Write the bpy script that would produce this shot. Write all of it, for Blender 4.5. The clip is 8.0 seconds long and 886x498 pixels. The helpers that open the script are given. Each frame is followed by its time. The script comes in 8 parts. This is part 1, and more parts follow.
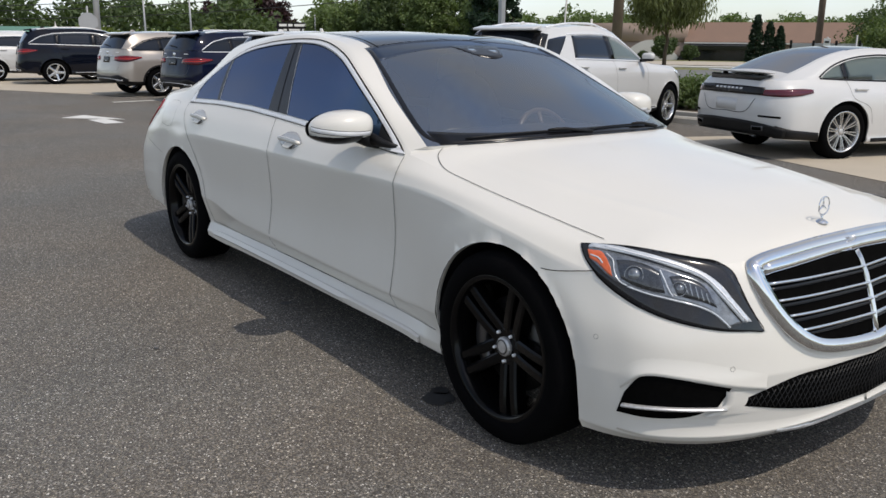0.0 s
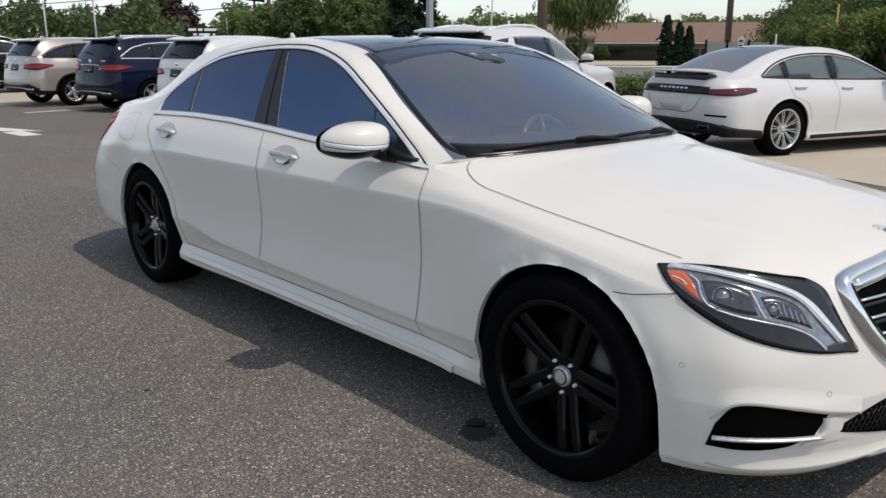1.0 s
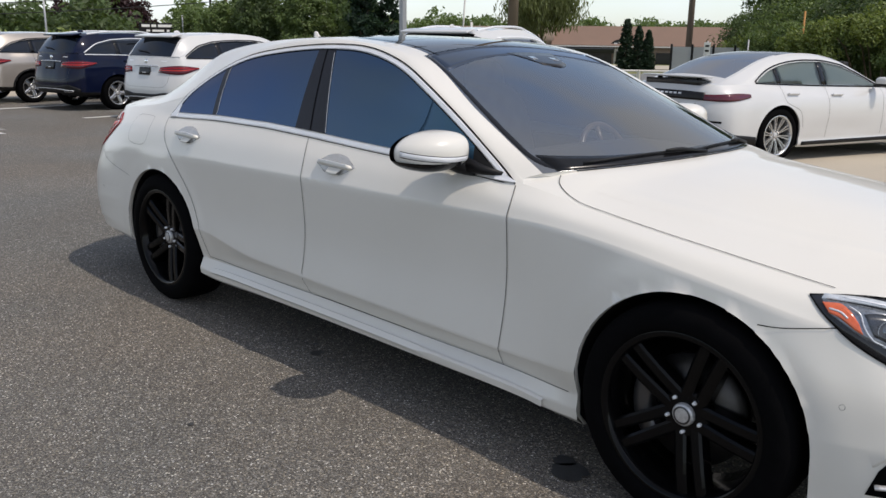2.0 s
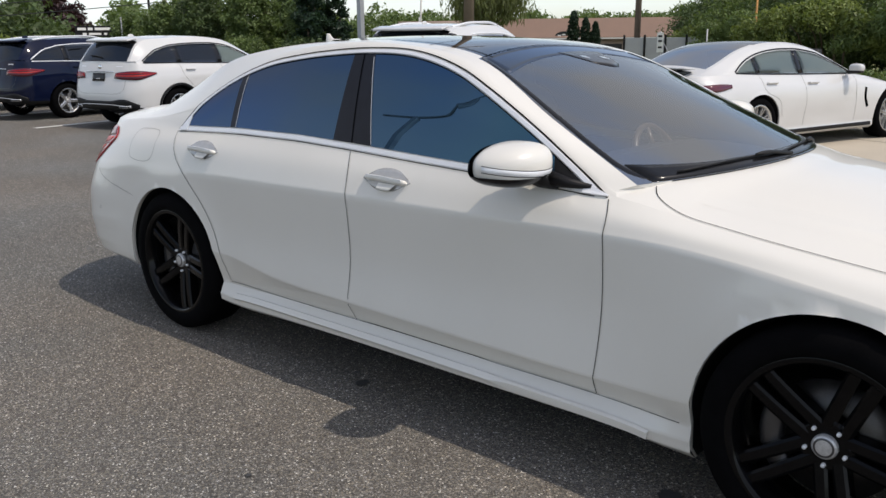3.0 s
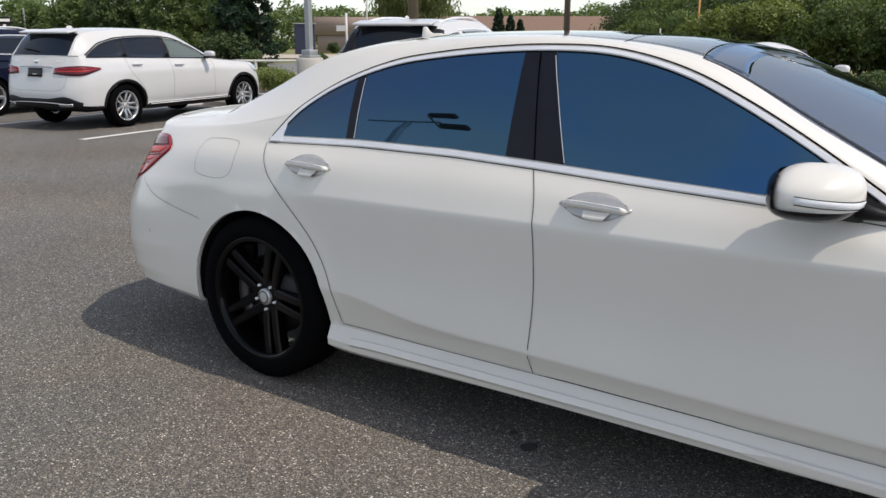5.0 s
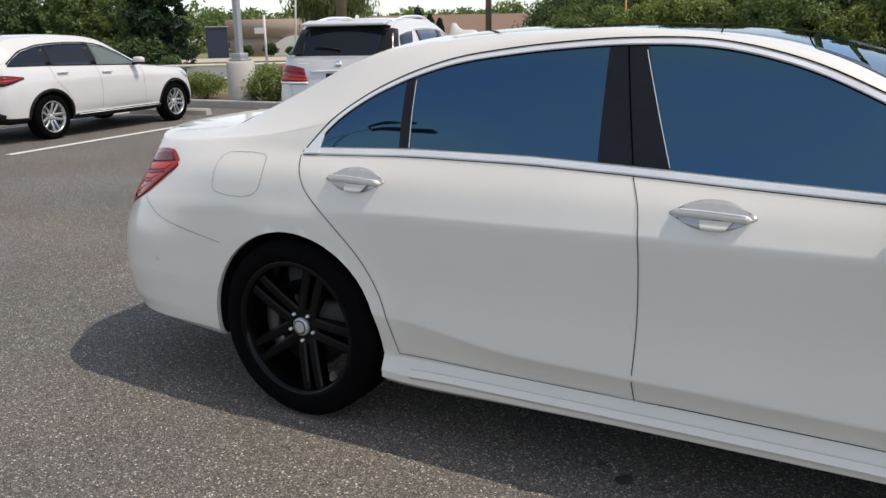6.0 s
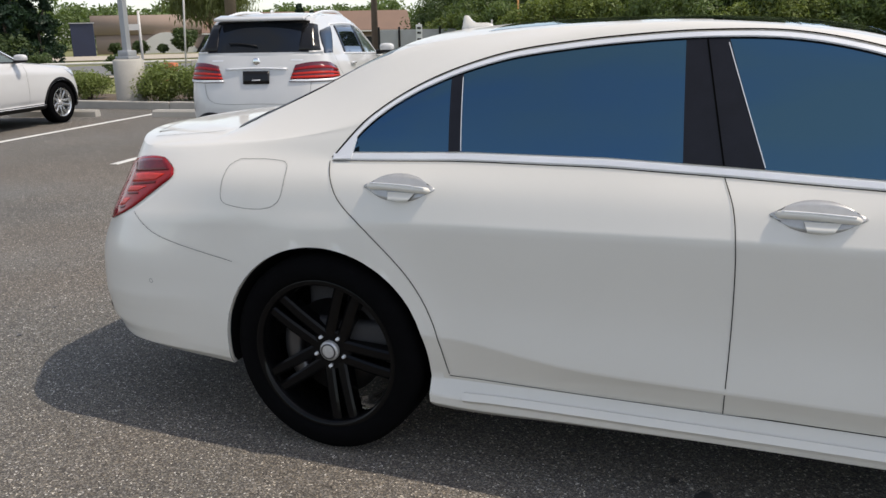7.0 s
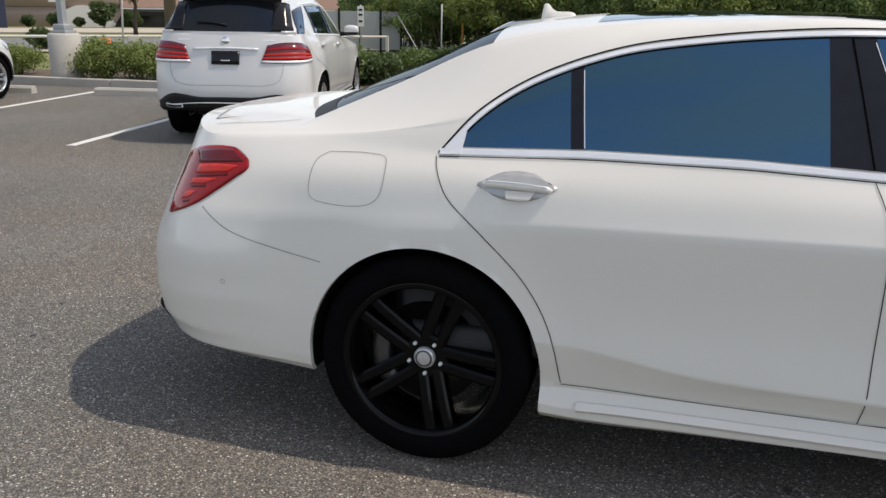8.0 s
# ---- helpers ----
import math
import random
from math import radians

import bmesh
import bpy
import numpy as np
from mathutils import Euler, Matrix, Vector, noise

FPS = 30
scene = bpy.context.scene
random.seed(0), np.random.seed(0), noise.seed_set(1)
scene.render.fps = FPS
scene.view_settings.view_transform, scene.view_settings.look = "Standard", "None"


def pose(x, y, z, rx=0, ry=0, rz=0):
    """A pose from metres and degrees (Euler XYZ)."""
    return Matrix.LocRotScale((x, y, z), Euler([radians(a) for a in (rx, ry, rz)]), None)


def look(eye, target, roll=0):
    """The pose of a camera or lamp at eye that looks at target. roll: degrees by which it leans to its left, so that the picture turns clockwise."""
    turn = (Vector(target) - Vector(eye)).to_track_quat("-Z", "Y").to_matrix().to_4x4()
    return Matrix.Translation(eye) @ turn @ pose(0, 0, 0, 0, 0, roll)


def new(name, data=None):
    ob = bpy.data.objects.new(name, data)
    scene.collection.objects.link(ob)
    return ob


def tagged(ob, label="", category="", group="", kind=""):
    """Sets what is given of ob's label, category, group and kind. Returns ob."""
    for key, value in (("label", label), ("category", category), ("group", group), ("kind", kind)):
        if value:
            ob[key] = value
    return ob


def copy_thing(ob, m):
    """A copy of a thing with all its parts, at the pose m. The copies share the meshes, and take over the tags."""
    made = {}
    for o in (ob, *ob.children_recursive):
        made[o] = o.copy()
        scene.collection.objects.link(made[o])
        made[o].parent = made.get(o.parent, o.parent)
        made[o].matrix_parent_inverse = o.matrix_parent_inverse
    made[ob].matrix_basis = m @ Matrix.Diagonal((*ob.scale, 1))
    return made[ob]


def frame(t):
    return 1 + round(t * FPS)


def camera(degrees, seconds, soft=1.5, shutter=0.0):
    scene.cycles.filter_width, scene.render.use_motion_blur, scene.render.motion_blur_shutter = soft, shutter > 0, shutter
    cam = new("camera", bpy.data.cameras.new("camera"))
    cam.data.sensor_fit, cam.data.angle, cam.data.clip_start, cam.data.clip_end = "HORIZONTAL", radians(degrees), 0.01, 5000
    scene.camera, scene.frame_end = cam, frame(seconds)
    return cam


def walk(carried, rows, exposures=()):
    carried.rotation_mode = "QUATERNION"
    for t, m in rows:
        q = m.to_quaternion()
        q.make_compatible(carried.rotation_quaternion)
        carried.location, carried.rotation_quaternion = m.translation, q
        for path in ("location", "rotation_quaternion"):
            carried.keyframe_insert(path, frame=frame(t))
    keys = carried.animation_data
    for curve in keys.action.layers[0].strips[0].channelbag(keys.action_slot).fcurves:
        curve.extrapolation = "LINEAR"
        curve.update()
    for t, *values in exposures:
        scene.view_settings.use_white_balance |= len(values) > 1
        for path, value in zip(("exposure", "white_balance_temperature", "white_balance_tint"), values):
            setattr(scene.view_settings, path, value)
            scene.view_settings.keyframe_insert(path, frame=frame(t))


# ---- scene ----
cam = camera(55.0, 8.0)
PATH = [
    (0, (5.35, -2.757, 1.428), (3.784, -1.612, 0.942), 0.5),
    (0.5, (5.114, -2.871, 1.445), (3.61, -1.642, 0.968), 0.2),
    (1, (4.854, -2.927, 1.432), (3.409, -1.63, 0.952), -0.1),
    (1.5, (4.581, -2.952, 1.434), (3.151, -1.639, 0.952), 0.5),
    (1.7, (4.474, -3.001, 1.433), (3.066, -1.665, 0.951), 1.0),
    (2.8, (3.888, -3.154, 1.446), (2.599, -1.702, 0.965), -1.0),
    (3, (3.784, -3.165, 1.455), (2.505, -1.707, 0.967), -0.6),
    (3.5, (3.484, -3.259, 1.446), (2.258, -1.754, 0.964), 0.2),
    (4, (3.193, -3.278, 1.443), (2.036, -1.721, 0.956), -0.9),
    (4.5, (2.917, -3.255, 1.445), (1.76, -1.699, 0.958), -0.6),
    (4.7, (2.799, -3.264, 1.448), (1.648, -1.705, 0.955), -0.0),
    (5.8, (2.107, -3.301, 1.446), (1.13, -1.628, 0.951), -1.4),
    (6, (1.997, -3.292, 1.439), (1.04, -1.608, 0.941), -1.1),
    (6.5, (1.688, -3.333, 1.446), (0.871, -1.578, 0.942), -0.4),
    (7, (1.378, -3.307, 1.435), (0.672, -1.507, 0.925), -1.1),
    (7.5, (1.081, -3.28, 1.439), (0.426, -1.467, 0.906), 0.0),
    (8, (0.759, -3.339, 1.448), (0.23, -1.489, 0.902), 0.8),
]
walk(cam, [(t, look(eye, target, roll)) for t, eye, target, roll in PATH], [(0.0, 0.42, 7000, 12), (2.0, 0.49, 7020, 13), (4.0, 0.64, 7090, 13), (8.0, 0.75, 7260, 13)])

# ---- world and sun ----
SUN_TO = Vector((0.58, 0.125, 1.0)).normalized()
world = bpy.data.worlds.new("sky")
scene.world = world
world.use_nodes = True
wn = world.node_tree.nodes
sky = wn.new("ShaderNodeTexSky")
sky.sky_type = "NISHITA"
sky.sun_disc = False
sky.sun_elevation = math.asin(SUN_TO.z)
sky.sun_rotation = math.atan2(SUN_TO.x, SUN_TO.y)
sky.dust_density = 0.6
sky.ozone_density = 1.0
sky.air_density = 1.0
# thin broken cloud: parts of the sky are paler, at the sky's own brightness
cloud_at = wn.new("ShaderNodeTexCoord")
cloud = wn.new("ShaderNodeTexNoise")
cloud.inputs["Scale"].default_value = 2.2
cloud.inputs["Detail"].default_value = 7
cloud_ramp = wn.new("ShaderNodeMapRange")
cloud_ramp.inputs["From Min"].default_value = 0.38
cloud_ramp.inputs["From Max"].default_value = 0.66
cloud_ramp.inputs["To Min"].default_value = 0.05
cloud_ramp.inputs["To Max"].default_value = 0.95
grey = wn.new("ShaderNodeRGBToBW")
veil = wn.new("ShaderNodeMath")
veil.operation = "MULTIPLY"
veil.inputs[1].default_value = 1.3
paler = wn.new("ShaderNodeMix")
paler.data_type = "RGBA"
wl = world.node_tree.links
wl.new(cloud_at.outputs["Generated"], cloud.inputs["Vector"])
wl.new(cloud.outputs["Fac"], cloud_ramp.inputs["Value"])
wl.new(sky.outputs[0], grey.inputs[0])
wl.new(grey.outputs[0], veil.inputs[0])
wl.new(cloud_ramp.outputs[0], paler.inputs[0])
wl.new(sky.outputs[0], paler.inputs[6])
cool = wn.new("ShaderNodeCombineColor")
for i, share in enumerate((0.93, 0.975, 1.05)):
    tint = wn.new("ShaderNodeMath")
    tint.operation = "MULTIPLY"
    tint.inputs[1].default_value = share
    wl.new(veil.outputs[0], tint.inputs[0])
    wl.new(tint.outputs[0], cool.inputs[i])
wl.new(cool.outputs[0], paler.inputs[7])
# summer haze: the sky is duller and bluer down to the horizon, all the way round
up_axis = wn.new("ShaderNodeSeparateXYZ")
wl.new(cloud_at.outputs["Generated"], up_axis.inputs[0])
haze = wn.new("ShaderNodeValToRGB")
haze.color_ramp.elements[0].position, haze.color_ramp.elements[0].color = 0.0, (0.66, 0.73, 0.80, 1)
haze.color_ramp.elements[1].position, haze.color_ramp.elements[1].color = 0.40, (1, 1, 1, 1)
wl.new(up_axis.outputs["Z"], haze.inputs[0])
dull = wn.new("ShaderNodeMix")
dull.data_type = "RGBA"
dull.blend_type = "MULTIPLY"
dull.inputs[0].default_value = 1.0
wl.new(paler.outputs[2], dull.inputs[6])
wl.new(haze.outputs[0], dull.inputs[7])
wl.new(dull.outputs[2], wn["Background"].inputs[0])
wn["Background"].inputs[1].default_value = 0.145

sun_lamp = bpy.data.lights.new("sun", "SUN")
sun_lamp.energy = 1.75
sun_lamp.angle = radians(0.6)
sun_lamp.color = (1.0, 0.95, 0.87)
sun = new("sun", sun_lamp)
sun.matrix_world = look(SUN_TO * 60, (0, 0, 0))


# ---- materials ----
def material(name, base, rough=0.5, metal=0.0, spread=0.12, scale=8.0, fine=120.0, bump=0.0, coat=0.0, second=None, spec=0.5, ior=1.5, per_piece=0.0):
    """A node material: the base colour broken up at two scales, with fine relief and uneven gloss."""
    m = bpy.data.materials.new(name)
    m.use_nodes = True
    nt = m.node_tree
    n, l = nt.nodes, nt.links
    bsdf = n["Principled BSDF"]
    geo = n.new("ShaderNodeNewGeometry")
    coarse = n.new("ShaderNodeTexNoise")
    coarse.inputs["Scale"].default_value = scale
    coarse.inputs["Detail"].default_value = 5
    small = n.new("ShaderNodeTexNoise")
    small.inputs["Scale"].default_value = fine
    small.inputs["Detail"].default_value = 3
    for t in (coarse, small):
        l.new(geo.outputs["Position"], t.inputs["Vector"])
    ramp = n.new("ShaderNodeValToRGB")
    ramp.color_ramp.elements[0].position = 0.3
    ramp.color_ramp.elements[1].position = 0.7
    dark = tuple(c * (1 - spread) for c in base)
    light = tuple(min(1, c * (1 + spread)) for c in (second or base))
    ramp.color_ramp.elements[0].color = (*dark, 1)
    ramp.color_ramp.elements[1].color = (*light, 1)
    mix = n.new("ShaderNodeMath")
    mix.operation = "MULTIPLY_ADD"
    mix.inputs[1].default_value = 0.45
    l.new(small.outputs["Fac"], mix.inputs[0])
    half = n.new("ShaderNodeMath")
    half.operation = "MULTIPLY"
    half.inputs[1].default_value = 0.55
    l.new(coarse.outputs["Fac"], half.inputs[0])
    l.new(half.outputs[0], mix.inputs[2])
    l.new(mix.outputs[0], ramp.inputs[0])
    colour = ramp.outputs[0]
    if per_piece:
        info = n.new("ShaderNodeNewGeometry")
        hsv = n.new("ShaderNodeHueSaturation")
        rng = n.new("ShaderNodeMapRange")
        rng.inputs["To Min"].default_value = 1 - per_piece
        rng.inputs["To Max"].default_value = 1 + per_piece
        l.new(info.outputs["Random Per Island"], rng.inputs["Value"])
        l.new(rng.outputs[0], hsv.inputs["Value"])
        l.new(colour, hsv.inputs["Color"])
        colour = hsv.outputs[0]
    l.new(colour, bsdf.inputs["Base Color"])
    gloss = n.new("ShaderNodeMapRange")
    gloss.inputs["To Min"].default_value = max(0.0, rough * 0.85)
    gloss.inputs["To Max"].default_value = min(1.0, rough * 1.15)
    l.new(coarse.outputs["Fac"], gloss.inputs["Value"])
    l.new(gloss.outputs[0], bsdf.inputs["Roughness"])
    bsdf.inputs["Metallic"].default_value = metal
    bsdf.inputs["Specular IOR Level"].default_value = spec
    bsdf.inputs["IOR"].default_value = ior
    if coat:
        bsdf.inputs["Coat Weight"].default_value = coat
        bsdf.inputs["Coat Roughness"].default_value = 0.03
    if bump:
        b = n.new("ShaderNodeBump")
        b.inputs["Strength"].default_value = 0.6
        b.inputs["Distance"].default_value = bump
        l.new(small.outputs["Fac"], b.inputs["Height"])
        l.new(b.outputs[0], bsdf.inputs["Normal"])
    return m


def glass(name, tint, opaque_share, rough=0.0, ior=1.75, film=(1.0, 1.0, 1.0), slant=None):
    """Window glass: a tinted clear pane, with mirror reflection by Fresnel, its colour set by hand."""
    m = bpy.data.materials.new(name)
    m.use_nodes = True
    nt = m.node_tree
    n, l = nt.nodes, nt.links
    n.remove(n["Principled BSDF"])
    clear = n.new("ShaderNodeBsdfTransparent")
    clear.inputs[0].default_value = (*tint, 1)
    body = n.new("ShaderNodeBsdfDiffuse")
    body.inputs[0].default_value = (0.006, 0.008, 0.011, 1)
    pane = n.new("ShaderNodeMixShader")
    pane.inputs[0].default_value = opaque_share
    l.new(clear.outputs[0], pane.inputs[1])
    l.new(body.outputs[0], pane.inputs[2])
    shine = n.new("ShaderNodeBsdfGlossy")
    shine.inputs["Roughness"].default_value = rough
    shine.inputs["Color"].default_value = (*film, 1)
    # the reflection's painted colour changes with the viewing angle
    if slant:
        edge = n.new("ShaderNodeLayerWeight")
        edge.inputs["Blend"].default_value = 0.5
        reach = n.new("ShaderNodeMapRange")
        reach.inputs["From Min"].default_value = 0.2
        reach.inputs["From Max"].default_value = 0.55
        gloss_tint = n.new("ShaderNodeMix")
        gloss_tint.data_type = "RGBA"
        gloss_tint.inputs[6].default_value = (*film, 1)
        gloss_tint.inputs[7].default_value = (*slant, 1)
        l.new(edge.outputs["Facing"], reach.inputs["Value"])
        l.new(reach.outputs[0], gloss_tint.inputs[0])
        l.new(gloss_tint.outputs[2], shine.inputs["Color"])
    fres = n.new("ShaderNodeFresnel")
    fres.inputs[0].default_value = ior
    mix = n.new("ShaderNodeMixShader")
    l.new(fres.outputs[0], mix.inputs[0])
    l.new(pane.outputs[0], mix.inputs[1])
    l.new(shine.outputs[0], mix.inputs[2])
    l.new(mix.outputs[0], n["Material Output"].inputs[0])
    return m


def asphalt(name, low, high, spot=1.0):
    """Worn asphalt: stones of several sizes and tones in a dark binder, stains and wheel-worn patches."""
    m = bpy.data.materials.new(name)
    m.use_nodes = True
    nt = m.node_tree
    n, l = nt.nodes, nt.links
    bsdf = n["Principled BSDF"]
    geo = n.new("ShaderNodeNewGeometry")
    stones = n.new("ShaderNodeTexVoronoi")
    stones.inputs["Scale"].default_value = 175
    grit = n.new("ShaderNodeTexNoise")
    grit.inputs["Scale"].default_value = 210
    grit.inputs["Detail"].default_value = 4
    patch_noise = n.new("ShaderNodeTexNoise")
    patch_noise.inputs["Scale"].default_value = 0.55
    patch_noise.inputs["Detail"].default_value = 6
    for t in (stones, grit, patch_noise):
        l.new(geo.outputs["Position"], t.inputs["Vector"])
    tone = n.new("ShaderNodeSeparateColor")
    l.new(stones.outputs["Color"], tone.inputs[0])
    pick = n.new("ShaderNodeValToRGB")
    e = pick.color_ramp.elements
    e[0].position, e[0].color = 0.0, (low * 0.52, low * 0.495, low * 0.47, 1)
    e[1].position, e[1].color = 1.0, (high * 3.4, high * 3.3, high * 3.1, 1)
    bright = e.new(0.955)
    bright.color = (high * 1.4, high * 1.33, high * 1.22, 1)
    mid = e.new(0.48)
    mid.color = (low, low * 0.955, low * 0.90, 1)
    top = e.new(0.80)
    top.color = (high, high * 0.95, high * 0.87, 1)
    l.new(tone.outputs[0], pick.inputs[0])
    wear = n.new("ShaderNodeMapRange")
    wear.inputs["From Min"].default_value = 0.3
    wear.inputs["From Max"].default_value = 0.7
    wear.inputs["To Min"].default_value = 0.86
    wear.inputs["To Max"].default_value = 1.12
    l.new(patch_noise.outputs["Fac"], wear.inputs["Value"])
    grain = n.new("ShaderNodeMapRange")
    grain.inputs["From Min"].default_value = 0.3
    grain.inputs["From Max"].default_value = 0.7
    grain.inputs["To Min"].default_value = 0.40
    grain.inputs["To Max"].default_value = 1.60
    l.new(grit.outputs["Fac"], grain.inputs["Value"])
    mul = n.new("ShaderNodeMath")
    mul.operation = "MULTIPLY"
    l.new(wear.outputs[0], mul.inputs[0])
    l.new(grain.outputs[0], mul.inputs[1])
    hsv = n.new("ShaderNodeHueSaturation")
    l.new(pick.outputs[0], hsv.inputs["Color"])
    l.new(mul.outputs[0], hsv.inputs["Value"])
    rich = n.new("ShaderNodeMapRange")
    rich.inputs["To Min"].default_value = 0.3
    rich.inputs["To Max"].default_value = 2.2
    l.new(tone.outputs[1], rich.inputs["Value"])
    l.new(rich.outputs[0], hsv.inputs["Saturation"])
    # broad drifts of browner and greyer stone
    drift = n.new("ShaderNodeTexNoise")
    drift.inputs["Scale"].default_value = 0.45
    drift.inputs["Detail"].default_value = 4
    l.new(geo.outputs["Position"], drift.inputs["Vector"])
    hue = n.new("ShaderNodeValToRGB")
    hue.color_ramp.elements[0].position, hue.color_ramp.elements[0].color = 0.36, (0.94, 0.98, 1.0, 1)
    hue.color_ramp.elements[1].position, hue.color_ramp.elements[1].color = 0.62, (1.0, 0.955, 0.90, 1)
    l.new(drift.outputs["Fac"], hue.inputs[0])
    warm = n.new("ShaderNodeMix")
    warm.data_type = "RGBA"
    warm.blend_type = "MULTIPLY"
    warm.inputs[0].default_value = 1.0
    l.new(hsv.outputs[0], warm.inputs[6])
    l.new(hue.outputs[0], warm.inputs[7])
    l.new(warm.outputs[2], bsdf.inputs["Base Color"])
    bsdf.inputs["Roughness"].default_value = 0.85
    bsdf.inputs["Specular IOR Level"].default_value = 0.3
    b = n.new("ShaderNodeBump")
    b.inputs["Strength"].default_value = 0.8
    b.inputs["Distance"].default_value = 0.004
    l.new(stones.outputs["Distance"], b.inputs["Height"])
    l.new(b.outputs[0], bsdf.inputs["Normal"])
    return m


def leaf_material(name, base, second, shine=0.35):
    m = material(name, base, rough=0.55, spread=0.3, scale=0.7, fine=9, second=second, per_piece=0.35, spec=shine)
    n, l = m.node_tree.nodes, m.node_tree.links
    bsdf = n["Principled BSDF"]
    thin = n.new("ShaderNodeBsdfTranslucent")
    thin.inputs[0].default_value = (second[0] * 1.3, second[1] * 1.4, second[2] * 0.6, 1)
    mix = n.new("ShaderNodeMixShader")
    mix.inputs[0].default_value = 0.28
    l.new(bsdf.outputs[0], mix.inputs[1])
    l.new(thin.outputs[0], mix.inputs[2])
    l.new(mix.outputs[0], n["Material Output"].inputs[0])
    return m


PEARL = material("pearl_white_paint", (0.71, 0.688, 0.633), rough=0.34, spread=0.015, scale=3, fine=900, coat=0.6, second=(0.725, 0.702, 0.648))
WHITE = material("white_paint", (0.60, 0.60, 0.592), rough=0.35, spread=0.02, scale=3, fine=700, coat=0.8)
NAVY = material("navy_paint", (0.004, 0.007, 0.024), rough=0.08, spread=0.2, scale=3, fine=900, coat=0.15, spec=0.2)
INK = material("ink_blue_paint", (0.003, 0.0045, 0.010), rough=0.08, spread=0.2, scale=3, fine=900, coat=0.15, spec=0.2)
SILVER = material("warm_silver_paint", (0.38, 0.345, 0.31), rough=0.33, metal=0.4, spread=0.06, scale=3, fine=1200, coat=1.0)
# grey for the handle cups: a recess's shade put into the colour
CUP_SHADE = material("silvered_cup", (0.46, 0.46, 0.45), rough=0.25, metal=0.35, spread=0.1, scale=40, fine=300, coat=0.6)
CHROME = material("chrome", (0.78, 0.79, 0.8), rough=0.07, metal=1.0, spread=0.04, scale=12, fine=300)
SATIN = material("satin_aluminium", (0.82, 0.83, 0.85), rough=0.36, metal=0.22, spread=0.06, scale=12, fine=300)
GLOSS_BLACK = material("gloss_black", (0.006, 0.006, 0.007), rough=0.2, spread=0.3, scale=20, fine=200, spec=0.35)
# black posts; the blue of the sky they mirror is mixed into the colour
POST_BLACK = material("blue_black_post", (0.007, 0.008, 0.013), rough=0.3, spread=0.3, scale=20, fine=200, spec=0.3)
RIM_BLACK = material("black_rim_paint", (0.003, 0.003, 0.0034), rough=0.12, spread=0.3, scale=30, fine=300, spec=0.17)
TRIM = material("black_plastic", (0.008, 0.008, 0.009), spec=0.25, rough=0.5, spread=0.25, scale=25, fine=400, bump=0.0006)
SEAM = material("fine_seam", (0.10, 0.10, 0.095), rough=0.8, spread=0.3, scale=40, fine=300)
GAP = material("shut_gap", (0.004, 0.004, 0.004), spec=0.0, rough=0.9, spread=0.3, scale=40, fine=300)
RUBBER = material("tyre_rubber", (0.0036, 0.0036, 0.0040), spec=0.03, rough=0.85, spread=0.3, scale=18, fine=260, bump=0.001)
CABIN = material("dark_cabin", (0.03, 0.03, 0.033), rough=0.75, spread=0.3, scale=14, fine=260)
LEATHER = material("grey_leather", (0.52, 0.50, 0.47), rough=0.5, spread=0.15, scale=14, fine=260, bump=0.001)
WALNUT = material("walnut_rim", (0.13, 0.095, 0.07), rough=0.3, spread=0.3, scale=30, fine=120)
DISC = material("brake_disc", (0.075, 0.072, 0.07), rough=0.38, metal=0.9, spread=0.2, scale=40, fine=300)
HUB = material("worn_silver", (0.56, 0.56, 0.56), rough=0.35, metal=0.5, spread=0.25, scale=90, fine=400)
ALLOY = material("alloy_wheel", (0.55, 0.56, 0.57), rough=0.25, metal=0.85, spread=0.12, scale=40, fine=300)
RED_LENS = material("red_lens", (0.30, 0.006, 0.010), rough=0.1, spread=0.3, scale=30, fine=200, spec=0.3, coat=0.08)
BRIGHT_RED = material("bright_red_lens", (0.55, 0.022, 0.012), rough=0.3, spread=0.3, scale=60, fine=260, spec=0.3)
DARK_RED = material("dark_red_lens", (0.085, 0.006, 0.016), rough=0.08, spread=0.3, scale=30, fine=200, coat=0.35)
CRIMSON = material("crimson_lens", (0.13, 0.005, 0.010), rough=0.1, spread=0.3, scale=30, fine=200, spec=0.3, coat=0.08)
DEEP_RED = material("deep_red_slot", (0.11, 0.004, 0.005), rough=0.3, spread=0.3, scale=30, fine=200, spec=0.2)
AMBER = material("orange_lens", (0.62, 0.11, 0.03), rough=0.12, spread=0.2, scale=60, fine=300, coat=1.0)
LAMP_DARK = material("smoked_lamp", (0.012, 0.013, 0.016), rough=0.1, spread=0.3, scale=40, fine=200, spec=0.3, coat=0.45)
LAMP_GREY = material("grey_lamp_bowl", (0.19, 0.21, 0.235), rough=0.12, metal=0.5, spread=0.5, scale=60, fine=300, coat=1.0)
LAMP_BOWL = material("dark_reflector_bowl", (0.05, 0.055, 0.062), rough=0.2, metal=0.5, spread=0.5, scale=70, fine=300, coat=0.8)
LAMP_MID = material("grey_reflector", (0.30, 0.32, 0.34), rough=0.18, metal=0.6, spread=0.4, scale=60, fine=300, coat=1.0)
LAMP_CLEAR = material("clear_lamp", (0.62, 0.655, 0.69), rough=0.15, metal=0.25, spread=0.3, scale=60, fine=300, coat=1.0)
# side glass: the blue of the mirrored sky is put into the reflection colour
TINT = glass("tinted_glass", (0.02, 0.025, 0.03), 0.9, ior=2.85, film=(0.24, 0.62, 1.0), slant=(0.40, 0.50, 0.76))
